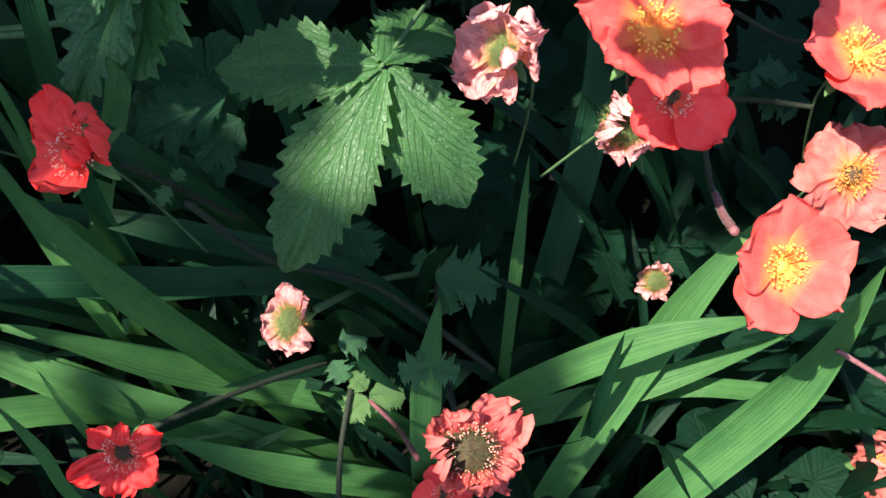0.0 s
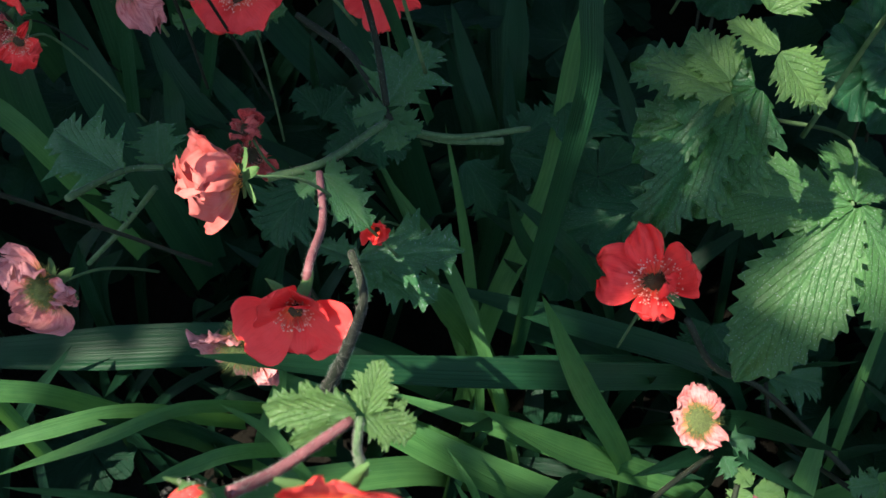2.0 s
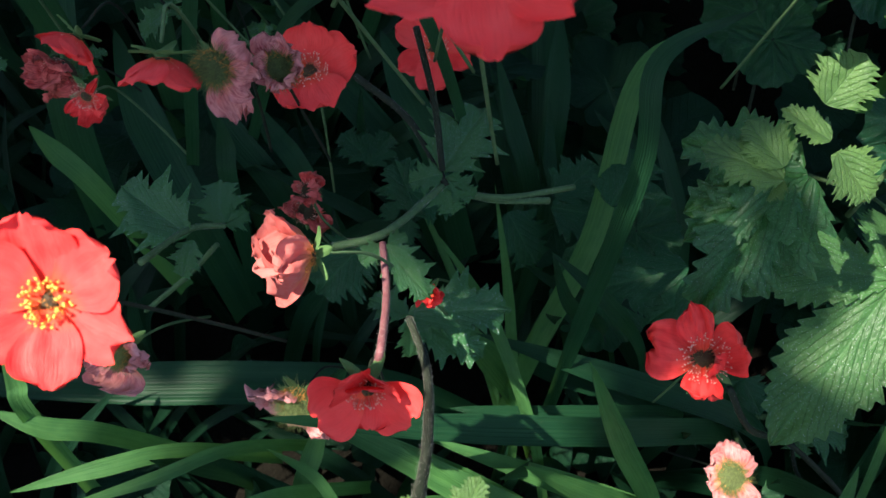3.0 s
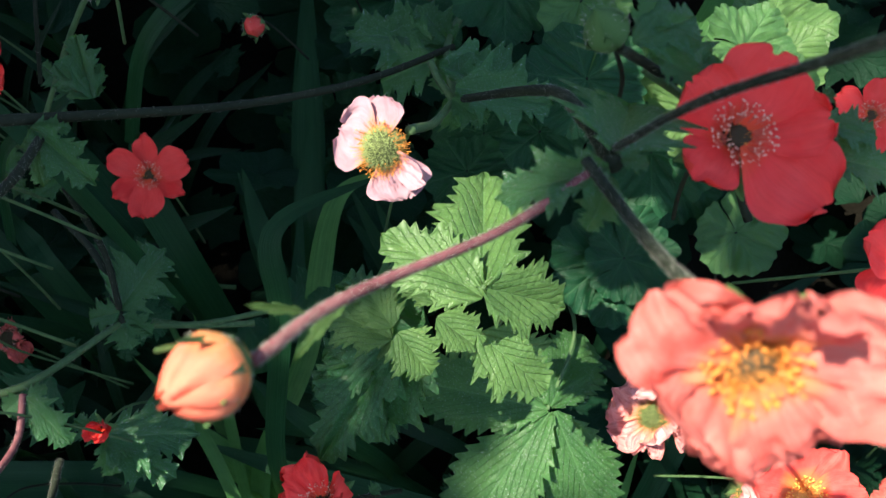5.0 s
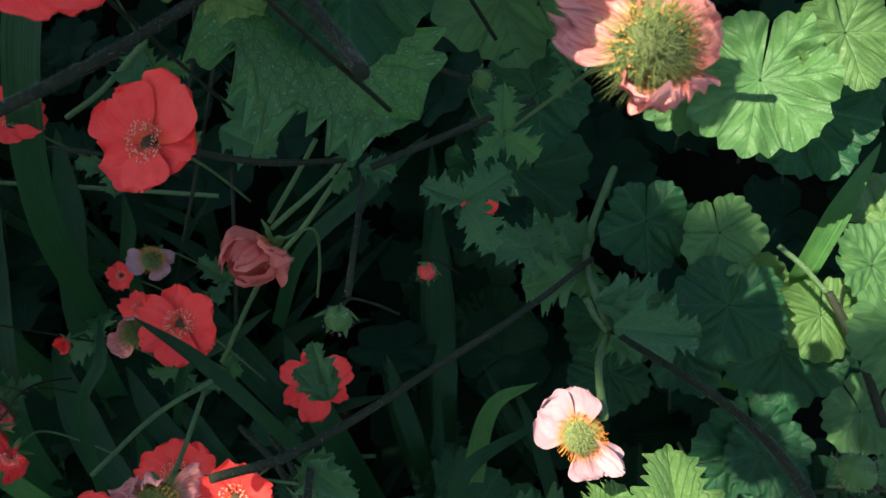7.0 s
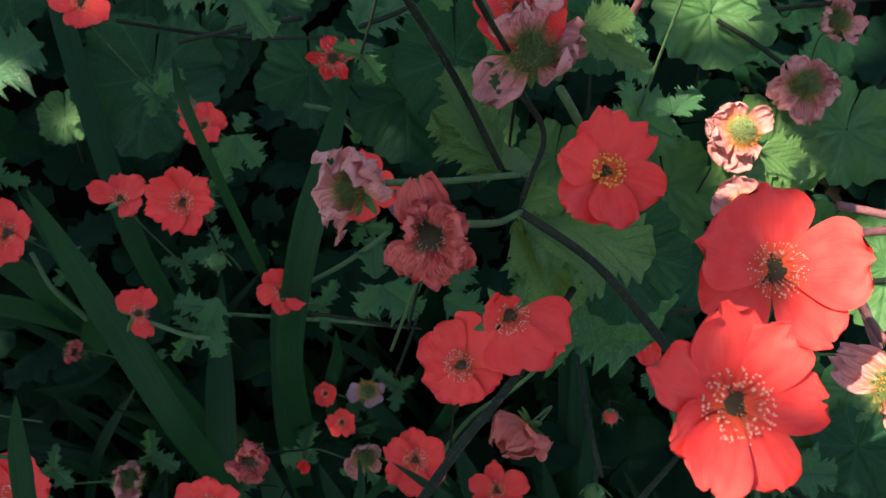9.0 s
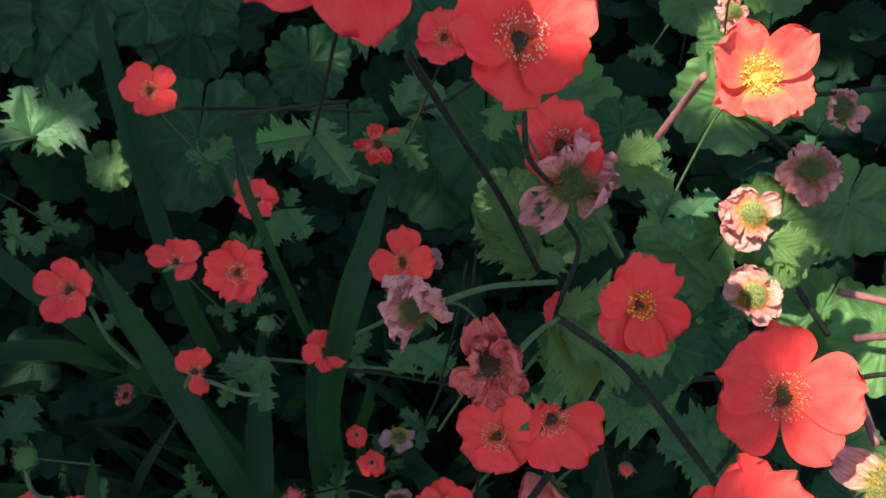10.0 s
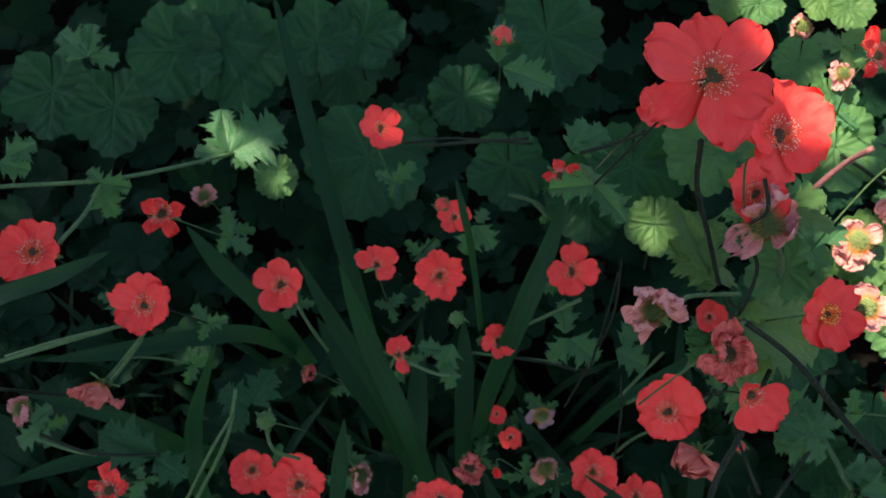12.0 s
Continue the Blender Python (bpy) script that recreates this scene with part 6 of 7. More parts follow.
grass_clump("shaded", ([(-0.512, 0.337, 0.316), (-0.402, 0.336, 0.326), (-0.305, 0.340, 0.328), (-0.240, 0.349, 0.308), (-0.184, 0.357, 0.249)], 0.0245, (0.208, -0.363, 0.909)))
grass_clump("shaded", ([(-0.193, 0.347, 0.375), (-0.126, 0.333, 0.362), (-0.053, 0.327, 0.331), (-0.016, 0.334, 0.265)], 0.0138, (0.208, -0.363, 0.909)), ([(-0.205, 0.313, 0.361), (-0.145, 0.319, 0.341), (-0.084, 0.334, 0.315), (-0.049, 0.354, 0.250)], 0.0156, (0.207, -0.353, 0.912)), ([(-0.197, 0.367, 0.340), (-0.148, 0.360, 0.322), (-0.096, 0.357, 0.295), (-0.061, 0.365, 0.226)], 0.0203, (0.207, -0.353, 0.912)), ([(-0.127, 0.484, 0.428), (-0.109, 0.464, 0.399), (-0.094, 0.453, 0.377), (-0.073, 0.447, 0.297)], 0.0086, (0.194, -0.350, 0.917)), ([(-0.110, 0.466, 0.437), (-0.094, 0.443, 0.406), (-0.081, 0.414, 0.370), (-0.070, 0.400, 0.290)], 0.0109, (0.195, -0.362, 0.912)), ([(-0.129, 0.480, 0.406), (-0.107, 0.460, 0.387), (-0.084, 0.446, 0.347), (-0.065, 0.444, 0.264)], 0.0108, (0.218, -0.397, 0.892)))
grass_clump("shaded", ([(-0.155, 0.480, 0.415), (-0.155, 0.425, 0.372), (-0.167, 0.412, 0.286), (-0.172, 0.416, 0.196)], 0.0128, (0.213, -0.361, 0.908)))
grass_clump("lit", ([(-0.267, 0.325, 0.341), (-0.275, 0.309, 0.316), (-0.283, 0.292, 0.290), (-0.292, 0.280, 0.207)], 0.0114, (0.213, -0.361, 0.908)))
grass_clump("shaded", ([(0.080, 0.444, 0.404), (0.074, 0.391, 0.351), (0.042, 0.333, 0.256), (0.031, 0.322, 0.173)], 0.0195, (0.211, -0.353, 0.911)))
grass_clump("lit", ([(0.188, 0.272, 0.269), (0.149, 0.278, 0.272), (0.107, 0.286, 0.266), (0.068, 0.303, 0.210)], 0.0102, (0.207, -0.353, 0.912)))
grass_clump("shaded", ([(-0.159, 0.586, 0.472), (-0.156, 0.532, 0.429), (-0.153, 0.481, 0.376), (-0.151, 0.464, 0.297)], 0.0202, (0.194, -0.350, 0.917)), ([(-0.190, 0.486, 0.432), (-0.175, 0.458, 0.396), (-0.168, 0.443, 0.372), (-0.158, 0.433, 0.289)], 0.0086, (0.194, -0.350, 0.917)), ([(-0.320, 0.533, 0.447), (-0.287, 0.498, 0.418), (-0.240, 0.464, 0.378), (-0.213, 0.455, 0.305)], 0.0212, (0.194, -0.350, 0.917)), ([(-0.249, 0.491, 0.447), (-0.236, 0.467, 0.428), (-0.218, 0.447, 0.399), (-0.199, 0.437, 0.319)], 0.0189, (0.195, -0.362, 0.912)), ([(-0.150, 0.520, 0.443), (-0.151, 0.488, 0.418), (-0.152, 0.469, 0.389), (-0.153, 0.456, 0.306)], 0.0166, (0.195, -0.362, 0.912)), ([(-0.186, 0.483, 0.439), (-0.176, 0.462, 0.410), (-0.165, 0.443, 0.382), (-0.153, 0.432, 0.300)], 0.0130, (0.195, -0.362, 0.912)), ([(-0.388, 0.478, 0.452), (-0.375, 0.450, 0.416), (-0.350, 0.417, 0.377), (-0.332, 0.404, 0.299)], 0.0223, (0.195, -0.362, 0.912)), ([(-0.347, 0.474, 0.435), (-0.332, 0.454, 0.406), (-0.306, 0.435, 0.378), (-0.282, 0.427, 0.301)], 0.0161, (0.195, -0.362, 0.912)), ([(-0.325, 0.429, 0.438), (-0.324, 0.424, 0.421), (-0.324, 0.415, 0.401), (-0.324, 0.409, 0.314)], 0.0103, (0.195, -0.362, 0.912)), ([(-0.321, 0.462, 0.425), (-0.307, 0.452, 0.404), (-0.292, 0.438, 0.393), (-0.265, 0.424, 0.323)], 0.0129, (0.195, -0.362, 0.912)), ([(-0.164, 0.628, 0.483), (-0.162, 0.562, 0.425), (-0.162, 0.495, 0.354), (-0.162, 0.477, 0.274)], 0.0193, (0.218, -0.397, 0.892)), ([(-0.192, 0.489, 0.416), (-0.181, 0.465, 0.395), (-0.171, 0.448, 0.353), (-0.162, 0.443, 0.267)], 0.0108, (0.218, -0.397, 0.892)))
grass_clump("shaded", ([(-0.097, 0.391, 0.533), (-0.135, 0.366, 0.528), (-0.136, 0.350, 0.489), (-0.148, 0.334, 0.401), (-0.153, 0.336, 0.311)], 0.0098, (0.194, -0.350, 0.917)))
grass_clump("lit", ([(-0.409, 0.408, 0.447), (-0.399, 0.404, 0.432), (-0.384, 0.398, 0.413), (-0.360, 0.397, 0.333)], 0.0114, (0.195, -0.362, 0.912)))
grass_clump("lit", ([(-0.403, 0.266, 0.354), (-0.365, 0.278, 0.356), (-0.333, 0.294, 0.342), (-0.300, 0.320, 0.278)], 0.0089, (0.195, -0.362, 0.912)), ([(-0.318, 0.256, 0.350), (-0.299, 0.264, 0.350), (-0.279, 0.276, 0.340), (-0.248, 0.306, 0.275)], 0.0077, (0.195, -0.362, 0.912)), ([(-0.414, 0.295, 0.377), (-0.391, 0.292, 0.367), (-0.371, 0.299, 0.347), (-0.344, 0.320, 0.270)], 0.0105, (0.195, -0.362, 0.912)), ([(-0.385, 0.260, 0.348), (-0.341, 0.275, 0.353), (-0.309, 0.296, 0.343), (-0.276, 0.326, 0.284)], 0.0068, (0.195, -0.362, 0.912)), ([(-0.288, 0.288, 0.363), (-0.268, 0.283, 0.345), (-0.256, 0.274, 0.326), (-0.236, 0.271, 0.244)], 0.0058, (0.195, -0.362, 0.912)), ([(-0.400, 0.307, 0.405), (-0.396, 0.300, 0.393), (-0.396, 0.295, 0.377), (-0.397, 0.294, 0.288)], 0.0089, (0.195, -0.362, 0.912)))
grass_clump("shaded", ([(-0.158, 0.547, 0.560), (-0.191, 0.530, 0.534), (-0.233, 0.516, 0.496), (-0.262, 0.516, 0.421)], 0.0110, (0.199, -0.387, 0.901)))
grass_clump("shaded", ([(-0.234, 0.454, 0.523), (-0.257, 0.448, 0.505), (-0.289, 0.445, 0.478), (-0.319, 0.453, 0.401)], 0.0073, (0.199, -0.387, 0.901)), ([(-0.326, 0.518, 0.540), (-0.327, 0.510, 0.520), (-0.335, 0.505, 0.490), (-0.346, 0.510, 0.402)], 0.0091, (0.199, -0.387, 0.901)))
grass_clump("lit", ([(0.082, 0.544, 0.557), (0.059, 0.515, 0.533), (0.040, 0.492, 0.487), (0.026, 0.486, 0.404)], 0.0144, (0.218, -0.397, 0.892)))
grass_clump("shaded", ([(-0.274, 0.409, 0.576), (-0.244, 0.395, 0.563), (-0.217, 0.384, 0.525), (-0.195, 0.385, 0.444)], 0.0070, (0.218, -0.397, 0.892)))
grass_clump("shaded", ([(-0.293, 0.414, 0.568), (-0.292, 0.399, 0.556), (-0.305, 0.388, 0.533), (-0.323, 0.382, 0.451)], 0.0062, (0.218, -0.397, 0.892)))
grass_clump("shaded", ([(-0.564, 0.776, 0.735), (-0.518, 0.671, 0.674), (-0.469, 0.569, 0.589), (-0.455, 0.550, 0.515)], 0.0157, (0.240, -0.389, 0.889)))
grass_clump("shaded", ([(-0.449, 0.482, 0.702), (-0.433, 0.466, 0.640), (-0.402, 0.434, 0.565), (-0.388, 0.429, 0.481)], 0.0168, (0.240, -0.389, 0.889)), ([(-0.496, 0.527, 0.653), (-0.469, 0.504, 0.604), (-0.438, 0.482, 0.554), (-0.419, 0.477, 0.472)], 0.0141, (0.240, -0.389, 0.889)))
grass_clump("shaded", ([(-0.375, 0.525, 0.748), (-0.369, 0.509, 0.734), (-0.362, 0.501, 0.699), (-0.354, 0.502, 0.611)], 0.0059, (0.240, -0.389, 0.889)))
grass_clump("shaded", ([(-0.295, 0.556, 0.731), (-0.311, 0.517, 0.686), (-0.327, 0.492, 0.639), (-0.345, 0.479, 0.563), (-0.354, 0.483, 0.474)], 0.0172, (0.240, -0.389, 0.889)))
grass_clump("shaded", ([(-0.509, 0.408, 0.710), (-0.559, 0.419, 0.582), (-0.565, 0.400, 0.526), (-0.570, 0.397, 0.439)], 0.0143, (0.240, -0.389, 0.889)))
grass_clump("shaded", ([(-0.433, 0.392, 0.661), (-0.436, 0.375, 0.633), (-0.439, 0.358, 0.592), (-0.442, 0.353, 0.505)], 0.0109, (0.240, -0.389, 0.889)))
grass_clump("shaded", ([(-0.555, 0.418, 0.777), (-0.583, 0.405, 0.768), (-0.629, 0.394, 0.749), (-0.665, 0.395, 0.685)], 0.0112, (0.240, -0.389, 0.889)))
grass_clump("shaded", ([(-0.407, 0.550, 0.557), (-0.406, 0.491, 0.506), (-0.406, 0.438, 0.432), (-0.406, 0.424, 0.350)], 0.0206, (0.240, -0.389, 0.889)))
grass_clump("shaded", ([(-0.597, 0.562, 0.641), (-0.571, 0.547, 0.611), (-0.535, 0.537, 0.559), (-0.513, 0.541, 0.476)], 0.0169, (0.240, -0.389, 0.889)), ([(-0.696, 0.459, 0.586), (-0.631, 0.477, 0.583), (-0.557, 0.512, 0.566), (-0.521, 0.539, 0.508)], 0.0163, (0.240, -0.389, 0.889)))
grass_clump("shaded", ([(-0.704, 0.431, 0.589), (-0.653, 0.431, 0.571), (-0.608, 0.434, 0.529), (-0.579, 0.445, 0.452)], 0.0132, (0.240, -0.389, 0.889)), ([(-0.689, 0.364, 0.570), (-0.652, 0.389, 0.561), (-0.608, 0.417, 0.541), (-0.576, 0.447, 0.477)], 0.0127, (0.240, -0.389, 0.889)))
grass_clump("shaded", ([(-0.494, 0.535, 0.567), (-0.470, 0.511, 0.529), (-0.430, 0.484, 0.475), (-0.408, 0.479, 0.395)], 0.0195, (0.240, -0.389, 0.889)), ([(-0.371, 0.554, 0.557), (-0.368, 0.526, 0.519), (-0.365, 0.483, 0.468), (-0.363, 0.467, 0.387)], 0.0178, (0.240, -0.389, 0.889)))
flowering_plant("green branching flower stems with fine pale hairs", ([(-0.222, 0.385, 0.525), (-0.215, 0.379, 0.494), (-0.211, 0.365, 0.470)], 0.00265, STEM, 200), ([(-0.211, 0.360, 0.466), (-0.230, 0.323, 0.480), (-0.249, 0.315, 0.480)], 0.00298, STEM_GREEN, 200), ([(-0.231, 0.317, 0.481), (-0.228, 0.297, 0.478), (-0.226, 0.265, 0.496), (-0.229, 0.263, 0.481)], 0.00261, STEM_PINK, 300), ([(-0.204, 0.372, 0.450), (-0.187, 0.377, 0.440), (-0.162, 0.384, 0.433)], 0.00303, STEM_GREEN, 100), ([(-0.251, 0.410, 0.481), (-0.226, 0.388, 0.476), (-0.209, 0.360, 0.466)], 0.00306, STEM, 100), ([(-0.204, 0.365, 0.457), (-0.182, 0.378, 0.441), (-0.149, 0.397, 0.429)], 0.00269, STEM_GREEN, 60))
flowering_plant("dark branching flower stems with fine pale hairs", ([(-0.221, 0.302, 0.455), (-0.213, 0.273, 0.470), (-0.210, 0.231, 0.508), (-0.211, 0.203, 0.530)], 0.00284, STEM, 400), ([(-0.202, 0.197, 0.535), (-0.202, 0.190, 0.536), (-0.199, 0.181, 0.547)], 0.00161, STEM_GREEN, 200), ([(-0.204, 0.197, 0.534), (-0.216, 0.185, 0.538), (-0.222, 0.178, 0.545)], 0.00219, STEM_PINK, 200))
flowering_plant("green branching flower stems with fine pale hairs", ([(-0.298, 0.341, 0.459), (-0.310, 0.334, 0.464), (-0.316, 0.305, 0.480)], 0.00237, STEM_GREEN, 100), ([(-0.301, 0.335, 0.454), (-0.317, 0.330, 0.437), (-0.341, 0.329, 0.412)], 0.00213, STEM_GREEN, 60))
flowering_plant("dark branching flower stems with fine pale hairs", ([(-0.093, 0.295, 0.423), (-0.072, 0.296, 0.385), (-0.034, 0.308, 0.342), (0.016, 0.286, 0.299)], 0.00285, STEM, 60), ([(-0.106, 0.292, 0.447), (-0.100, 0.304, 0.423), (-0.088, 0.325, 0.376)], 0.00230, STEM, 60))
flowering_plant("dark branching flower stems with fine pale hairs", ([(-0.114, 0.237, 0.367), (-0.088, 0.260, 0.347), (-0.058, 0.286, 0.319)], 0.00230, STEM, 60), ([(-0.049, 0.271, 0.319), (-0.055, 0.251, 0.304), (-0.058, 0.232, 0.289)], 0.00250, STEM, 40), ([(-0.041, 0.267, 0.315), (-0.028, 0.248, 0.326), (-0.017, 0.210, 0.387)], 0.00200, STEM_PINK, 40))
flowering_plant("dark branching flower stems with fine pale hairs", ([(-0.009, 0.344, 0.291), (-0.010, 0.310, 0.291), (-0.004, 0.238, 0.363)], 0.00237, STEM, 40), ([(-0.012, 0.349, 0.295), (-0.042, 0.346, 0.293), (-0.060, 0.294, 0.350)], 0.00335, STEM_GREEN, 40))
flowering_plant("dark branching flower stems with fine pale hairs", ([(0.100, 0.328, 0.411), (0.102, 0.310, 0.397), (0.100, 0.298, 0.401)], 0.00218, STEM, 80), ([(0.100, 0.299, 0.402), (0.095, 0.281, 0.413), (0.085, 0.254, 0.438)], 0.00273, STEM_PINK, 150))
flowering_plant("single dark flower stem with fine hairs", ([(0.118, 0.358, 0.396), (0.138, 0.356, 0.394), (0.154, 0.345, 0.399)], 0.00217, STEM, 40))
flowering_plant("single dark flower stem with fine hairs", ([(0.140, 0.412, 0.399), (0.158, 0.392, 0.397), (0.171, 0.374, 0.408)], 0.00230, STEM, 40))
flowering_plant("single green flower stem with fine hairs", ([(-0.230, 0.451, 0.378), (-0.210, 0.447, 0.375), (-0.197, 0.452, 0.366)], 0.00267, STEM_GREEN, 0))
flowering_plant("single reddish flower stem with fine hairs", ([(0.147, 0.255, 0.355), (0.155, 0.250, 0.352), (0.168, 0.243, 0.346)], 0.00199, STEM_PINK, 40))
flowering_plant("dark branching flower stems with fine pale hairs", ([(-0.208, 0.320, 0.618), (-0.184, 0.337, 0.606), (-0.147, 0.396, 0.562), (-0.109, 0.445, 0.535), (-0.070, 0.493, 0.519)], 0.00307, STEM, 300), ([(-0.080, 0.445, 0.547), (-0.076, 0.439, 0.542), (-0.070, 0.433, 0.537)], 0.00308, STEM_GREEN, 80), ([(-0.182, 0.335, 0.604), (-0.181, 0.309, 0.609), (-0.191, 0.293, 0.610)], 0.00258, STEM, 200), ([(-0.067, 0.433, 0.537), (-0.047, 0.345, 0.616), (-0.046, 0.293, 0.652), (-0.044, 0.274, 0.659)], 0.00316, STEM, 400), ([(-0.044, 0.276, 0.661), (-0.037, 0.266, 0.680), (-0.027, 0.257, 0.695), (-0.019, 0.249, 0.708)], 0.00142, STEM, 500), ([(-0.047, 0.273, 0.659), (-0.063, 0.262, 0.655), (-0.086, 0.241, 0.664), (-0.0952, 0.2279, 0.6689)], 0.00166, STEM_PINK, 900), ([(-0.049, 0.274, 0.660), (-0.042, 0.262, 0.658), (-0.039, 0.249, 0.663), (-0.038, 0.238, 0.671), (-0.039, 0.230, 0.678)], 0.00194, STEM, 500), ([(-0.069, 0.433, 0.537), (-0.073, 0.491, 0.518), (-0.067, 0.521, 0.516), (-0.049, 0.573, 0.510), (-0.044, 0.605, 0.455)], 0.00405, STEM_GREEN, 80), ([(-0.070, 0.432, 0.536), (-0.077, 0.410, 0.544), (-0.084, 0.363, 0.583)], 0.00313, STEM_GREEN, 80), ([(-0.040, 0.302, 0.662), (-0.032, 0.306, 0.655), (-0.026, 0.307, 0.650)], 0.00194, STEM, 100), ([(-0.033, 0.308, 0.653), (-0.026, 0.305, 0.650), (-0.015, 0.309, 0.640)], 0.00186, STEM_GREEN, 20))
flowering_plant("green branching flower stems with fine pale hairs", ([(0.013, 0.474, 0.552), (0.024, 0.467, 0.546), (0.036, 0.458, 0.537)], 0.00265, STEM_GREEN, 100), ([(0.037, 0.458, 0.537), (0.051, 0.437, 0.519), (0.069, 0.416, 0.486)], 0.00428, STEM, 100))
flowering_plant("green branching flower stems with fine pale hairs", ([(-0.191, 0.529, 0.599), (-0.196, 0.497, 0.585), (-0.235, 0.485, 0.549)], 0.00265, STEM_GREEN, 60), ([(-0.211, 0.512, 0.585), (-0.224, 0.504, 0.565), (-0.239, 0.494, 0.544)], 0.00245, STEM_GREEN, 40))
flowering_plant("single dark flower stem with fine hairs", ([(-0.168, 0.552, 0.617), (-0.156, 0.542, 0.608), (-0.134, 0.536, 0.602)], 0.00326, STEM, 60))
flowering_plant("green branching flower stems with fine pale hairs", ([(-0.186, 0.461, 0.617), (-0.208, 0.430, 0.644), (-0.239, 0.426, 0.654)], 0.00248, STEM, 60), ([(-0.178, 0.457, 0.613), (-0.176, 0.418, 0.619), (-0.173, 0.380, 0.630)], 0.00226, STEM, 60), ([(-0.175, 0.459, 0.615), (-0.139, 0.472, 0.624), (-0.109, 0.466, 0.644)], 0.00313, STEM, 60), ([(-0.184, 0.461, 0.617), (-0.208, 0.453, 0.584), (-0.235, 0.453, 0.546), (-0.263, 0.439, 0.496)], 0.00230, STEM_GREEN, 20))
flowering_plant("green branching flower stems with fine pale hairs", ([(-0.257, 0.331, 0.594), (-0.249, 0.361, 0.580), (-0.235, 0.382, 0.571)], 0.00180, STEM_GREEN, 20), ([(-0.234, 0.310, 0.601), (-0.234, 0.337, 0.584), (-0.238, 0.379, 0.568)], 0.00171, STEM_GREEN, 20))
flowering_plant("dark branching flower stems with fine pale hairs", ([(-0.264, 0.410, 0.883), (-0.252, 0.433, 0.836), (-0.236, 0.442, 0.795), (-0.220, 0.443, 0.754)], 0.00265, STEM, 300), ([(-0.231, 0.415, 0.860), (-0.229, 0.405, 0.851), (-0.217, 0.444, 0.802)], 0.00189, STEM, 200), ([(-0.214, 0.413, 0.762), (-0.186, 0.400, 0.748), (-0.161, 0.368, 0.738), (-0.152, 0.347, 0.743)], 0.00320, STEM, 300), ([(-0.213, 0.412, 0.762), (-0.221, 0.402, 0.767), (-0.231, 0.365, 0.805)], 0.00210, STEM_GREEN, 100), ([(-0.213, 0.429, 0.764), (-0.239, 0.426, 0.763), (-0.257, 0.397, 0.789)], 0.00227, STEM_GREEN, 100), ([(-0.201, 0.442, 0.792), (-0.194, 0.442, 0.779), (-0.184, 0.456, 0.750)], 0.00305, STEM_GREEN, 100), ([(-0.214, 0.441, 0.791), (-0.205, 0.440, 0.772), (-0.212, 0.423, 0.758), (-0.211, 0.438, 0.718), (-0.203, 0.455, 0.665)], 0.00210, STEM, 200), ([(-0.193, 0.403, 0.732), (-0.213, 0.365, 0.734), (-0.233, 0.332, 0.739), (-0.249, 0.294, 0.755), (-0.257, 0.278, 0.761)], 0.00284, STEM, 400))
flowering_plant("single reddish flower stem with fine hairs", ([(-0.167, 0.462, 0.841), (-0.168, 0.478, 0.815), (-0.177, 0.485, 0.782)], 0.00293, STEM_PINK, 150))
flowering_plant("single green flower stem with fine hairs", ([(-0.497, 0.407, 0.612), (-0.490, 0.395, 0.601), (-0.477, 0.401, 0.578)], 0.00238, STEM_GREEN, 30))
flowering_plant("green branching flower stems with fine pale hairs", ([(-0.515, 0.418, 0.639), (-0.523, 0.396, 0.607), (-0.549, 0.369, 0.560)], 0.00275, STEM_GREEN, 30), ([(-0.516, 0.405, 0.628), (-0.533, 0.389, 0.602), (-0.555, 0.370, 0.561)], 0.00236, STEM_GREEN, 30))
flowering_plant("dark branching flower stems with fine pale hairs", ([(-0.567, 0.384, 0.601), (-0.610, 0.376, 0.612), (-0.645, 0.382, 0.621)], 0.00231, STEM, 20), ([(-0.649, 0.380, 0.619), (-0.619, 0.380, 0.603), (-0.573, 0.388, 0.592)], 0.00273, STEM_GREEN, 20))
flowering_plant("green branching flower stems with fine pale hairs", ([(-0.552, 0.408, 0.714), (-0.581, 0.417, 0.672), (-0.592, 0.405, 0.662)], 0.00215, STEM_GREEN, 20), ([(-0.661, 0.393, 0.659), (-0.639, 0.413, 0.621), (-0.590, 0.394, 0.667)], 0.00263, STEM, 20), ([(-0.549, 0.400, 0.720), (-0.571, 0.405, 0.686), (-0.586, 0.397, 0.669)], 0.00244, STEM_GREEN, 20))
flowering_plant("single green flower stem with fine hairs", ([(-0.575, 0.421, 0.701), (-0.617, 0.416, 0.688), (-0.659, 0.409, 0.673)], 0.00217, STEM_GREEN, 20))
flowering_plant("green branching flower stems with fine pale hairs", ([(-0.337, 0.592, 0.667), (-0.317, 0.590, 0.663), (-0.304, 0.588, 0.647)], 0.00267, STEM_GREEN, 20), ([(-0.339, 0.592, 0.668), (-0.322, 0.591, 0.664), (-0.307, 0.582, 0.655)], 0.00265, STEM_GREEN, 20))
flowering_plant("single green flower stem with fine hairs", ([(-0.502, 0.517, 0.613), (-0.486, 0.499, 0.601), (-0.476, 0.498, 0.572)], 0.00269, STEM_GREEN, 20))
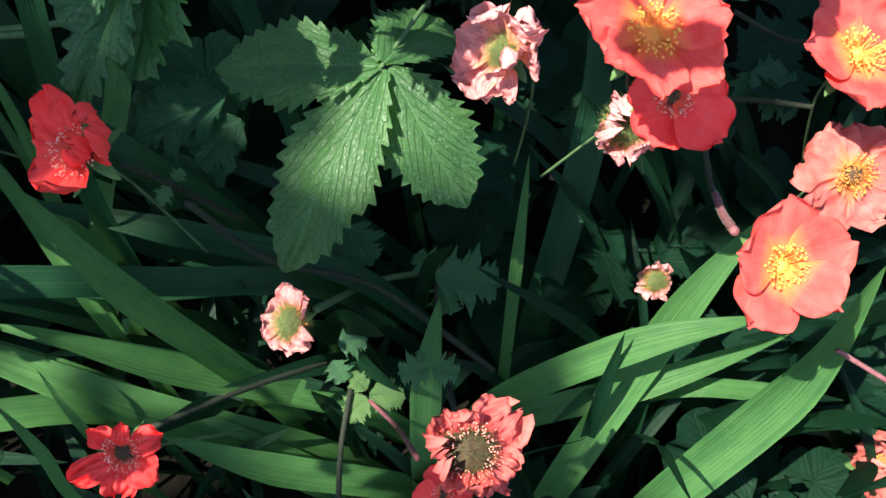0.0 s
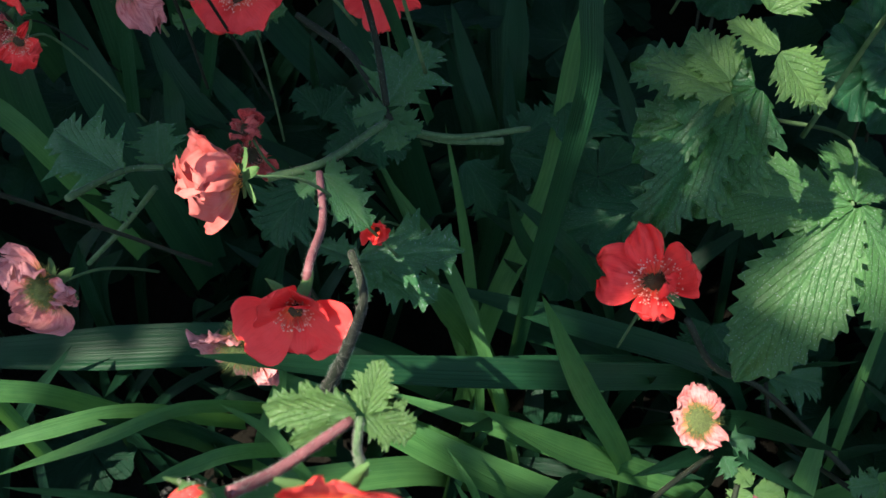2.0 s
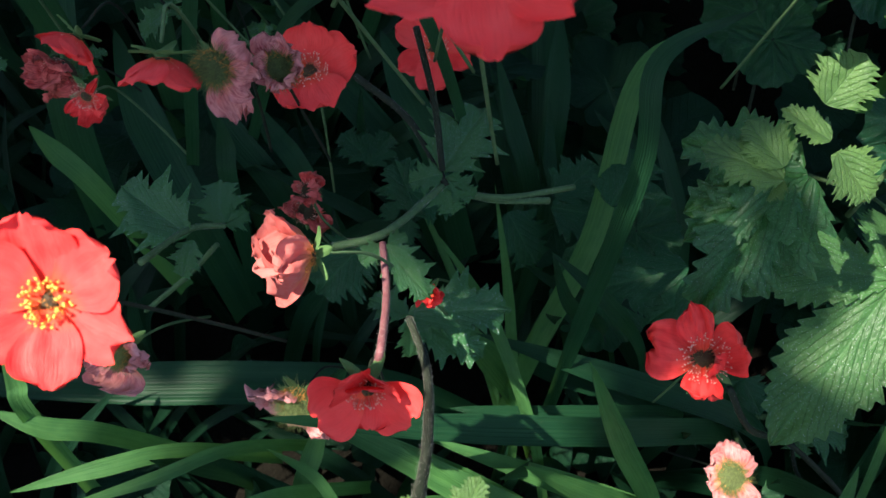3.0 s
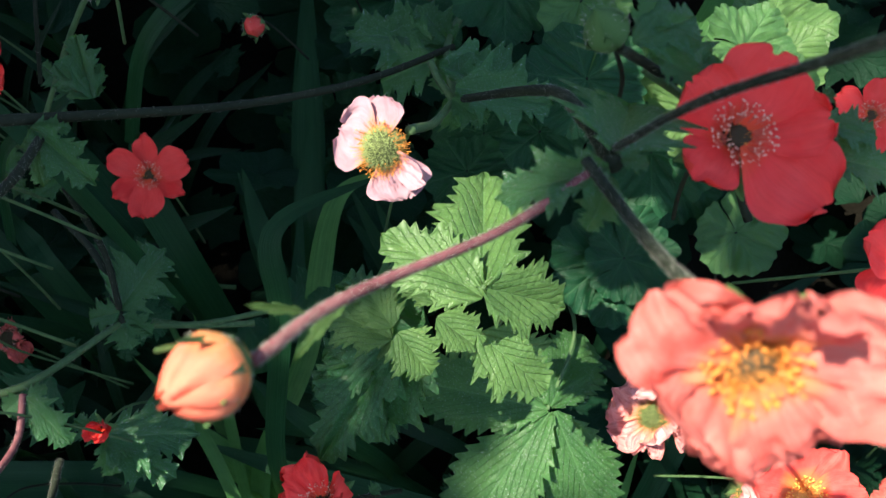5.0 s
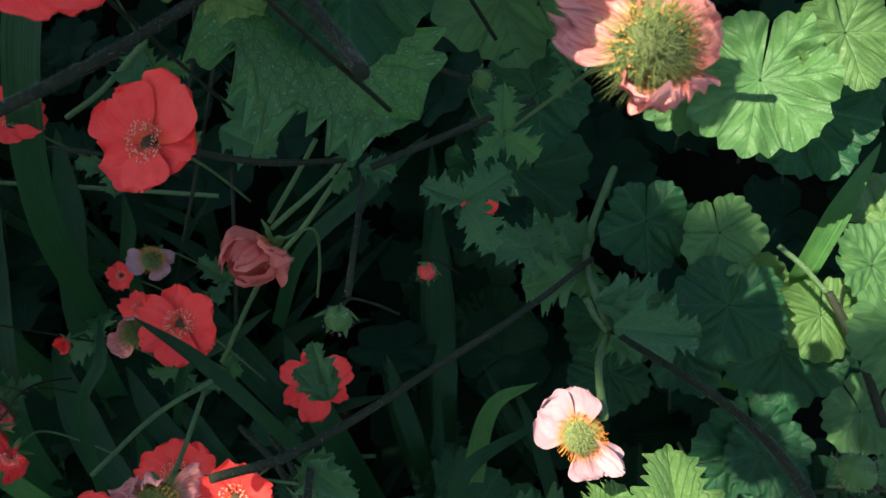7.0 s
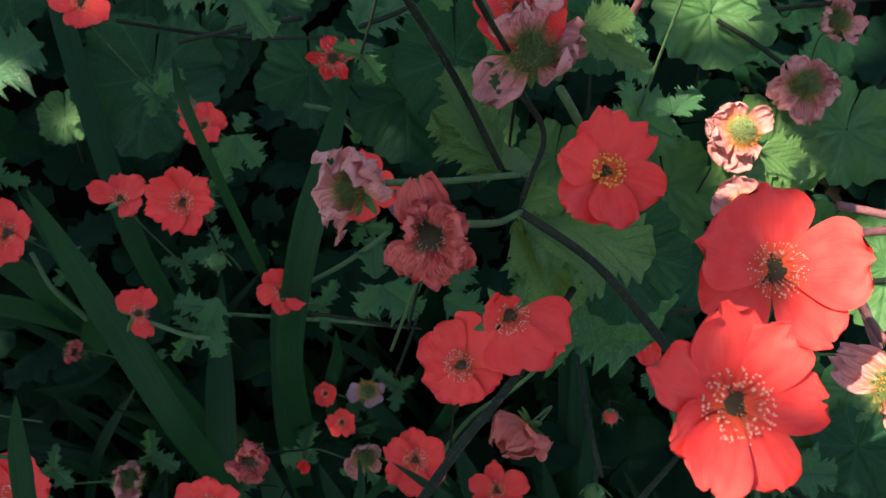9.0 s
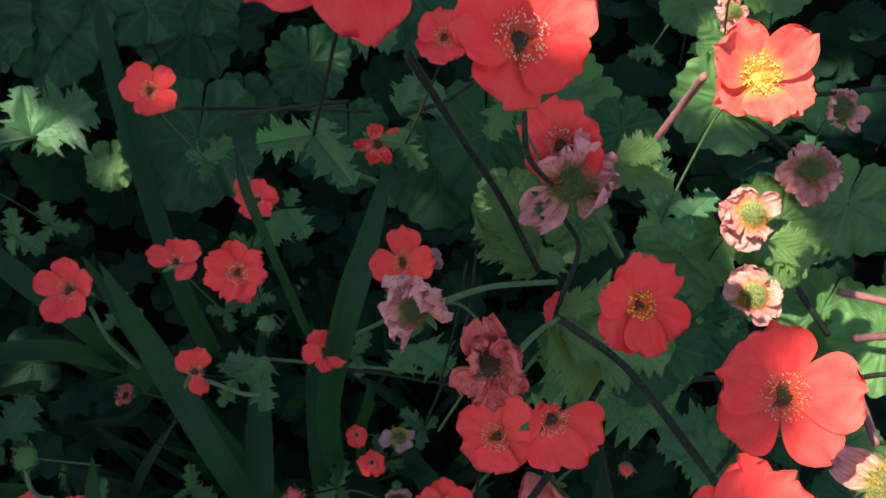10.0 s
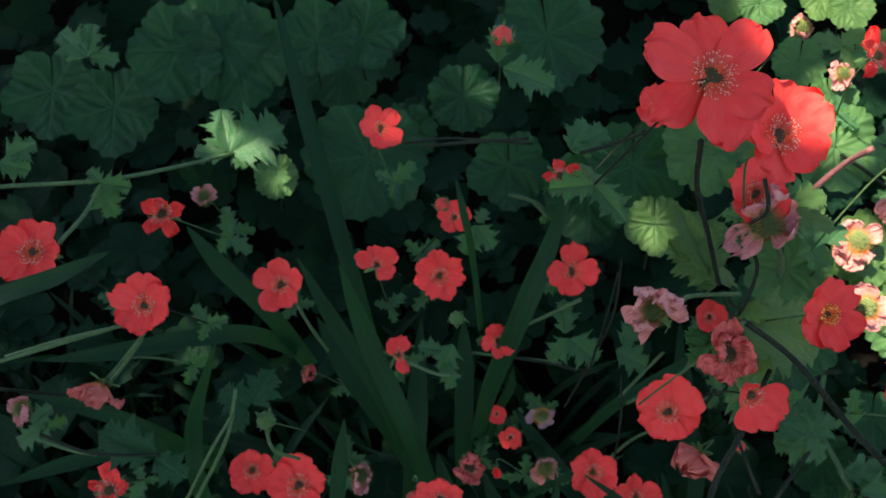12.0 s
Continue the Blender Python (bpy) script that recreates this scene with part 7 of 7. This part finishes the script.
flowering_plant("green branching flower stems with fine pale hairs", ([(-0.256, 0.530, 0.658), (-0.261, 0.511, 0.628), (-0.271, 0.483, 0.592)], 0.00176, STEM, 20), ([(-0.327, 0.486, 0.600), (-0.297, 0.486, 0.596), (-0.263, 0.484, 0.592)], 0.00150, STEM, 20), ([(-0.246, 0.486, 0.591), (-0.244, 0.460, 0.569), (-0.246, 0.436, 0.534)], 0.00181, STEM, 20), ([(-0.251, 0.550, 0.648), (-0.255, 0.517, 0.620), (-0.269, 0.498, 0.578), (-0.283, 0.483, 0.540)], 0.00184, STEM, 20), ([(-0.336, 0.487, 0.601), (-0.306, 0.486, 0.598), (-0.278, 0.495, 0.576)], 0.00181, STEM, 20))
flowering_plant("single dark flower stem with fine hairs", ([(-0.323, 0.622, 0.695), (-0.386, 0.627, 0.692), (-0.411, 0.553, 0.749)], 0.00235, STEM, 20))
flowering_plant("dark branching flower stems with fine pale hairs", ([(-0.103, 0.606, 0.716), (-0.071, 0.613, 0.719), (-0.007, 0.623, 0.721)], 0.00290, STEM, 20), ([(-0.106, 0.599, 0.721), (-0.087, 0.591, 0.713), (-0.066, 0.581, 0.702)], 0.00253, STEM, 20))
flowering_plant("dark branching flower stems with fine pale hairs", ([(-0.065, 0.487, 0.694), (-0.053, 0.486, 0.692), (-0.038, 0.485, 0.689)], 0.00384, STEM_PINK, 60), ([(-0.086, 0.487, 0.696), (-0.079, 0.480, 0.689), (-0.061, 0.483, 0.663)], 0.00335, STEM, 20))
flowering_plant("reddish branching flower stems with fine pale hairs", ([(-0.085, 0.420, 0.718), (-0.080, 0.412, 0.710), (-0.075, 0.402, 0.701)], 0.00368, STEM_PINK, 60), ([(-0.127, 0.376, 0.769), (-0.094, 0.420, 0.719), (-0.085, 0.420, 0.718)], 0.00280, STEM_GREEN, 100), ([(-0.084, 0.419, 0.717), (-0.085, 0.406, 0.719), (-0.100, 0.373, 0.748)], 0.00280, STEM_PINK, 100), ([(-0.082, 0.420, 0.718), (-0.070, 0.422, 0.719), (-0.051, 0.425, 0.719)], 0.00229, STEM, 60))
flowering_plant("single reddish flower stem with fine hairs", ([(-0.094, 0.420, 0.746), (-0.081, 0.422, 0.746), (-0.061, 0.424, 0.746)], 0.00316, STEM_PINK, 60))
flowering_plant("single green flower stem with fine hairs", ([(-0.332, 0.512, 0.598), (-0.310, 0.515, 0.612), (-0.281, 0.517, 0.638)], 0.00274, STEM_GREEN, 20))
flowering_plant("single green flower stem with fine hairs", ([(-0.419, 0.537, 0.530), (-0.346, 0.538, 0.524), (-0.283, 0.538, 0.519)], 0.00258, STEM_GREEN, 0))
flowering_plant("single dark flower stem with fine hairs", ([(-0.406, 0.599, 0.707), (-0.359, 0.591, 0.722), (-0.328, 0.588, 0.729)], 0.00249, STEM, 20))
flowering_plant("single dark flower stem with fine hairs", ([(-0.254, 0.560, 0.764), (-0.270, 0.568, 0.746), (-0.293, 0.565, 0.738)], 0.00266, STEM, 20))
flowering_plant("single green flower stem with fine hairs", ([(-0.709, 0.531, 0.705), (-0.634, 0.558, 0.694), (-0.579, 0.644, 0.647)], 0.00311, STEM_GREEN, 20))
flowering_plant("single green flower stem with fine hairs", ([(-0.620, 0.518, 0.725), (-0.625, 0.496, 0.719), (-0.623, 0.462, 0.729)], 0.00265, STEM_GREEN, 20))
flowering_plant("single green flower stem with fine hairs", ([(-0.694, 0.431, 0.629), (-0.655, 0.444, 0.636), (-0.618, 0.463, 0.636)], 0.00285, STEM_GREEN, 20))
flowering_plant("single green flower stem with fine hairs", ([(-0.404, 0.458, 0.627), (-0.383, 0.454, 0.621), (-0.371, 0.454, 0.620)], 0.00242, STEM_GREEN, 20))

# ---- undergrowth, and an unseen tree added to shade the bed ----


def mesh_arrays(me):
    """Vertices, faces and uvs of a mesh, for joining."""
    co = np.empty(len(me.vertices) * 3, dtype=np.float32)
    me.vertices.foreach_get("co", co)
    loops = np.empty(len(me.loops), dtype=np.int32)
    me.loops.foreach_get("vertex_index", loops)
    flat = np.empty(len(me.loops) * 2, dtype=np.float32)
    me.uv_layers[0].data.foreach_get("uv", flat)
    uv = np.zeros((len(me.vertices), 2), dtype=np.float32)
    uv[loops] = flat.reshape(-1, 2)
    return co.reshape(-1, 3), [tuple(p.vertices) for p in me.polygons], uv


class Heap:
    """Many small copies joined into one mesh."""

    def __init__(self):
        self.verts, self.faces, self.uvs, self.count = [], [], [], 0

    def add(self, verts, faces, uvs):
        self.faces += [tuple(i + self.count for i in f) for f in faces]
        self.verts.append(np.asarray(verts, dtype=np.float32))
        self.uvs.append(np.asarray(uvs, dtype=np.float32))
        self.count += len(verts)

    def put(self, arrays, m):
        verts, faces, uvs = arrays
        k = np.array(m)
        self.add(verts @ k[:3, :3].T + k[:3, 3], faces, uvs)

    def mesh(self, name, material):
        return mesh_of(name, np.concatenate(self.verts).tolist(), self.faces, material, np.concatenate(self.uvs))


def low_leaves():
    """Leaves low over the soil, between and behind the taller plants; their colour is darkened for shade."""
    rng = random.Random(5)
    shapes = [mesh_arrays(round_leaf_mesh("low_leaf", LEAF_FLOOR_SHADED, i + 21, 5, 0.16, 2, rings=5, fine=9)) for i in range(3)]
    shapes += [mesh_arrays(leaflet_mesh("low_leaflet", LEAF_FLOOR_SHADED, i + 31, 0.62, 6, 0.22, 0.7, cols=5, fine=5)) for i in range(3)]
    heap = Heap()
    for i in range(3300):
        x, y = rng.uniform(-1.35, 0.95), rng.uniform(0.06, 1.6)
        if (abs(x + 0.2) / 1.15) ** 4 + (abs(y - 0.75) / 0.82) ** 4 > rng.uniform(0.45, 1.2):
            continue
        grassy = y < 0.42 and x < 0.0
        if grassy and rng.random() < 0.8:
            continue
        z = bank(x, y) + rng.uniform(0.01, 0.14 if y > 0.4 else 0.09)
        turn = rng.uniform(0, 6.283)
        way = Vector((math.cos(turn), math.sin(turn), 0.2))
        face = Vector((rng.gauss(0, 0.35), -0.5 + rng.gauss(0, 0.35), 1.0))
        n = rng.randrange(len(shapes))
        size = rng.uniform(0.022, 0.045) if n < 3 else rng.uniform(0.03, 0.06)
        heap.put(shapes[n], aim((x, y, z), way, face) @ Matrix.Diagonal((size, size, size, 1)))
    ob = new("undergrowth", heap.mesh("undergrowth", LEAF_FLOOR_SHADED))
    tagged(ob, "dense low leaves over the soil, green darkened for shade", "undergrowth", kind="stuff")


def low_grass():
    """Blades that fill the bed's grassy front, with shade put into their dark green."""
    rng = random.Random(8)
    heap = Heap()
    for i in range(1100):
        x, y = rng.uniform(-1.0, 0.45), rng.uniform(0.02, 0.62)
        if y > 0.45 and x > -0.25:
            continue
        foot = Vector((x, y, bank(x, y)))
        lean = rng.uniform(0, 6.283)
        tall = rng.uniform(0.08, 0.19)
        out = rng.uniform(0.03, 0.15)
        tip = foot + Vector((math.cos(lean) * out, math.sin(lean) * out * 0.7, tall))
        mid = foot.lerp(tip, 0.5) + Vector((0, 0, 0.03))
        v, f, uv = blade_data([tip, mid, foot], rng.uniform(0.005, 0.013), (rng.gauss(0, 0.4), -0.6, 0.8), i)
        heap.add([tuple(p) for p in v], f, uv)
    ob = new("low_grass", heap.mesh("low_grass", BLADE_FLOOR_SHADED))
    tagged(ob, "dense grass filling the bed, green darkened for shade", "grass", kind="stuff")


def tree():
    """A leafy tree added out of view beside the bed; the sun falls through the gaps set in its crown."""
    rng = random.Random(11)
    centre = Vector((-0.25, 0.45, 0.5)) + SUN_WAY * REACH
    right = SUN_WAY.cross(Vector((0, 0, 1))).normalized()
    up = right.cross(SUN_WAY)
    base = Vector((-1.8, -0.9, bank(-1.8, -0.9)))
    one = thing("tree", Matrix.Translation(base), "unseen leafy tree added to shade the bed", "tree")
    fork = Vector((0.25, 0.35, 1.45))
    v, f, uv, _ = tube([Vector((0, 0, -0.1)), Vector((-0.05, 0.05, 0.75)), fork], 0.11, 0.07, 12, 8, 0.1, 1)
    part("trunk", mesh_of("trunk", v, f, BARK, uv), one)
    for i in range(9):
        spot = centre + right * rng.uniform(-0.9, 0.9) + up * rng.uniform(-0.8, 0.8) - base + SUN_WAY * 0.15
        v, f, uv, _ = tube([fork - Vector((0, 0, rng.uniform(0, 0.4))), fork.lerp(spot, 0.5) + Vector((0, 0, 0.12)), spot], 0.03, 0.006, 7, 7, 0.1, i)
        part("limb", mesh_of("limb", v, f, BARK, uv), one)
    heap = Heap()
    leaf_shape = mesh_arrays(leaflet_mesh("tree_leaf", LEAF, 3, 0.62, 1, 0.10, cols=3, fine=3))
    # No leaf grows over a set gap, which shapes the sun patches.
    gaps = [((Vector(p) - centre).dot(right), (Vector(p) - centre).dot(up), r) for p, r in GAPS]
    for i in range(37000):
        a, b = rng.uniform(-1.25, 1.25), rng.uniform(-1.15, 1.15)
        inside = 1 - (a / 1.25) ** 2 - (b / 1.15) ** 2 + rng.gauss(0, 0.08)
        if inside < 0:
            continue
        c = rng.uniform(-0.55, 0.55) * math.sqrt(inside)
        size = rng.uniform(0.032, 0.052)
        if any(math.hypot(a - x, b - y) < r + size * 0.30 for x, y, r in gaps):
            continue
        at = centre + right * a + up * b + SUN_WAY * c - base
        turn = rng.uniform(0, 6.283)
        way = right * math.cos(turn) + up * math.sin(turn) + SUN_WAY * rng.gauss(0, 0.25)
        face = SUN_WAY + right * rng.gauss(0, 0.35) + up * rng.gauss(0, 0.35)
        heap.put(leaf_shape, aim(at - way * size * 0.5, way, face) @ Matrix.Diagonal((size, size, size, 1)))
    tagged(part("crown", heap.mesh("crown", LEAF), one), "crown of many small green leaves with gaps set for sun")


low_leaves()
low_grass()
tree()
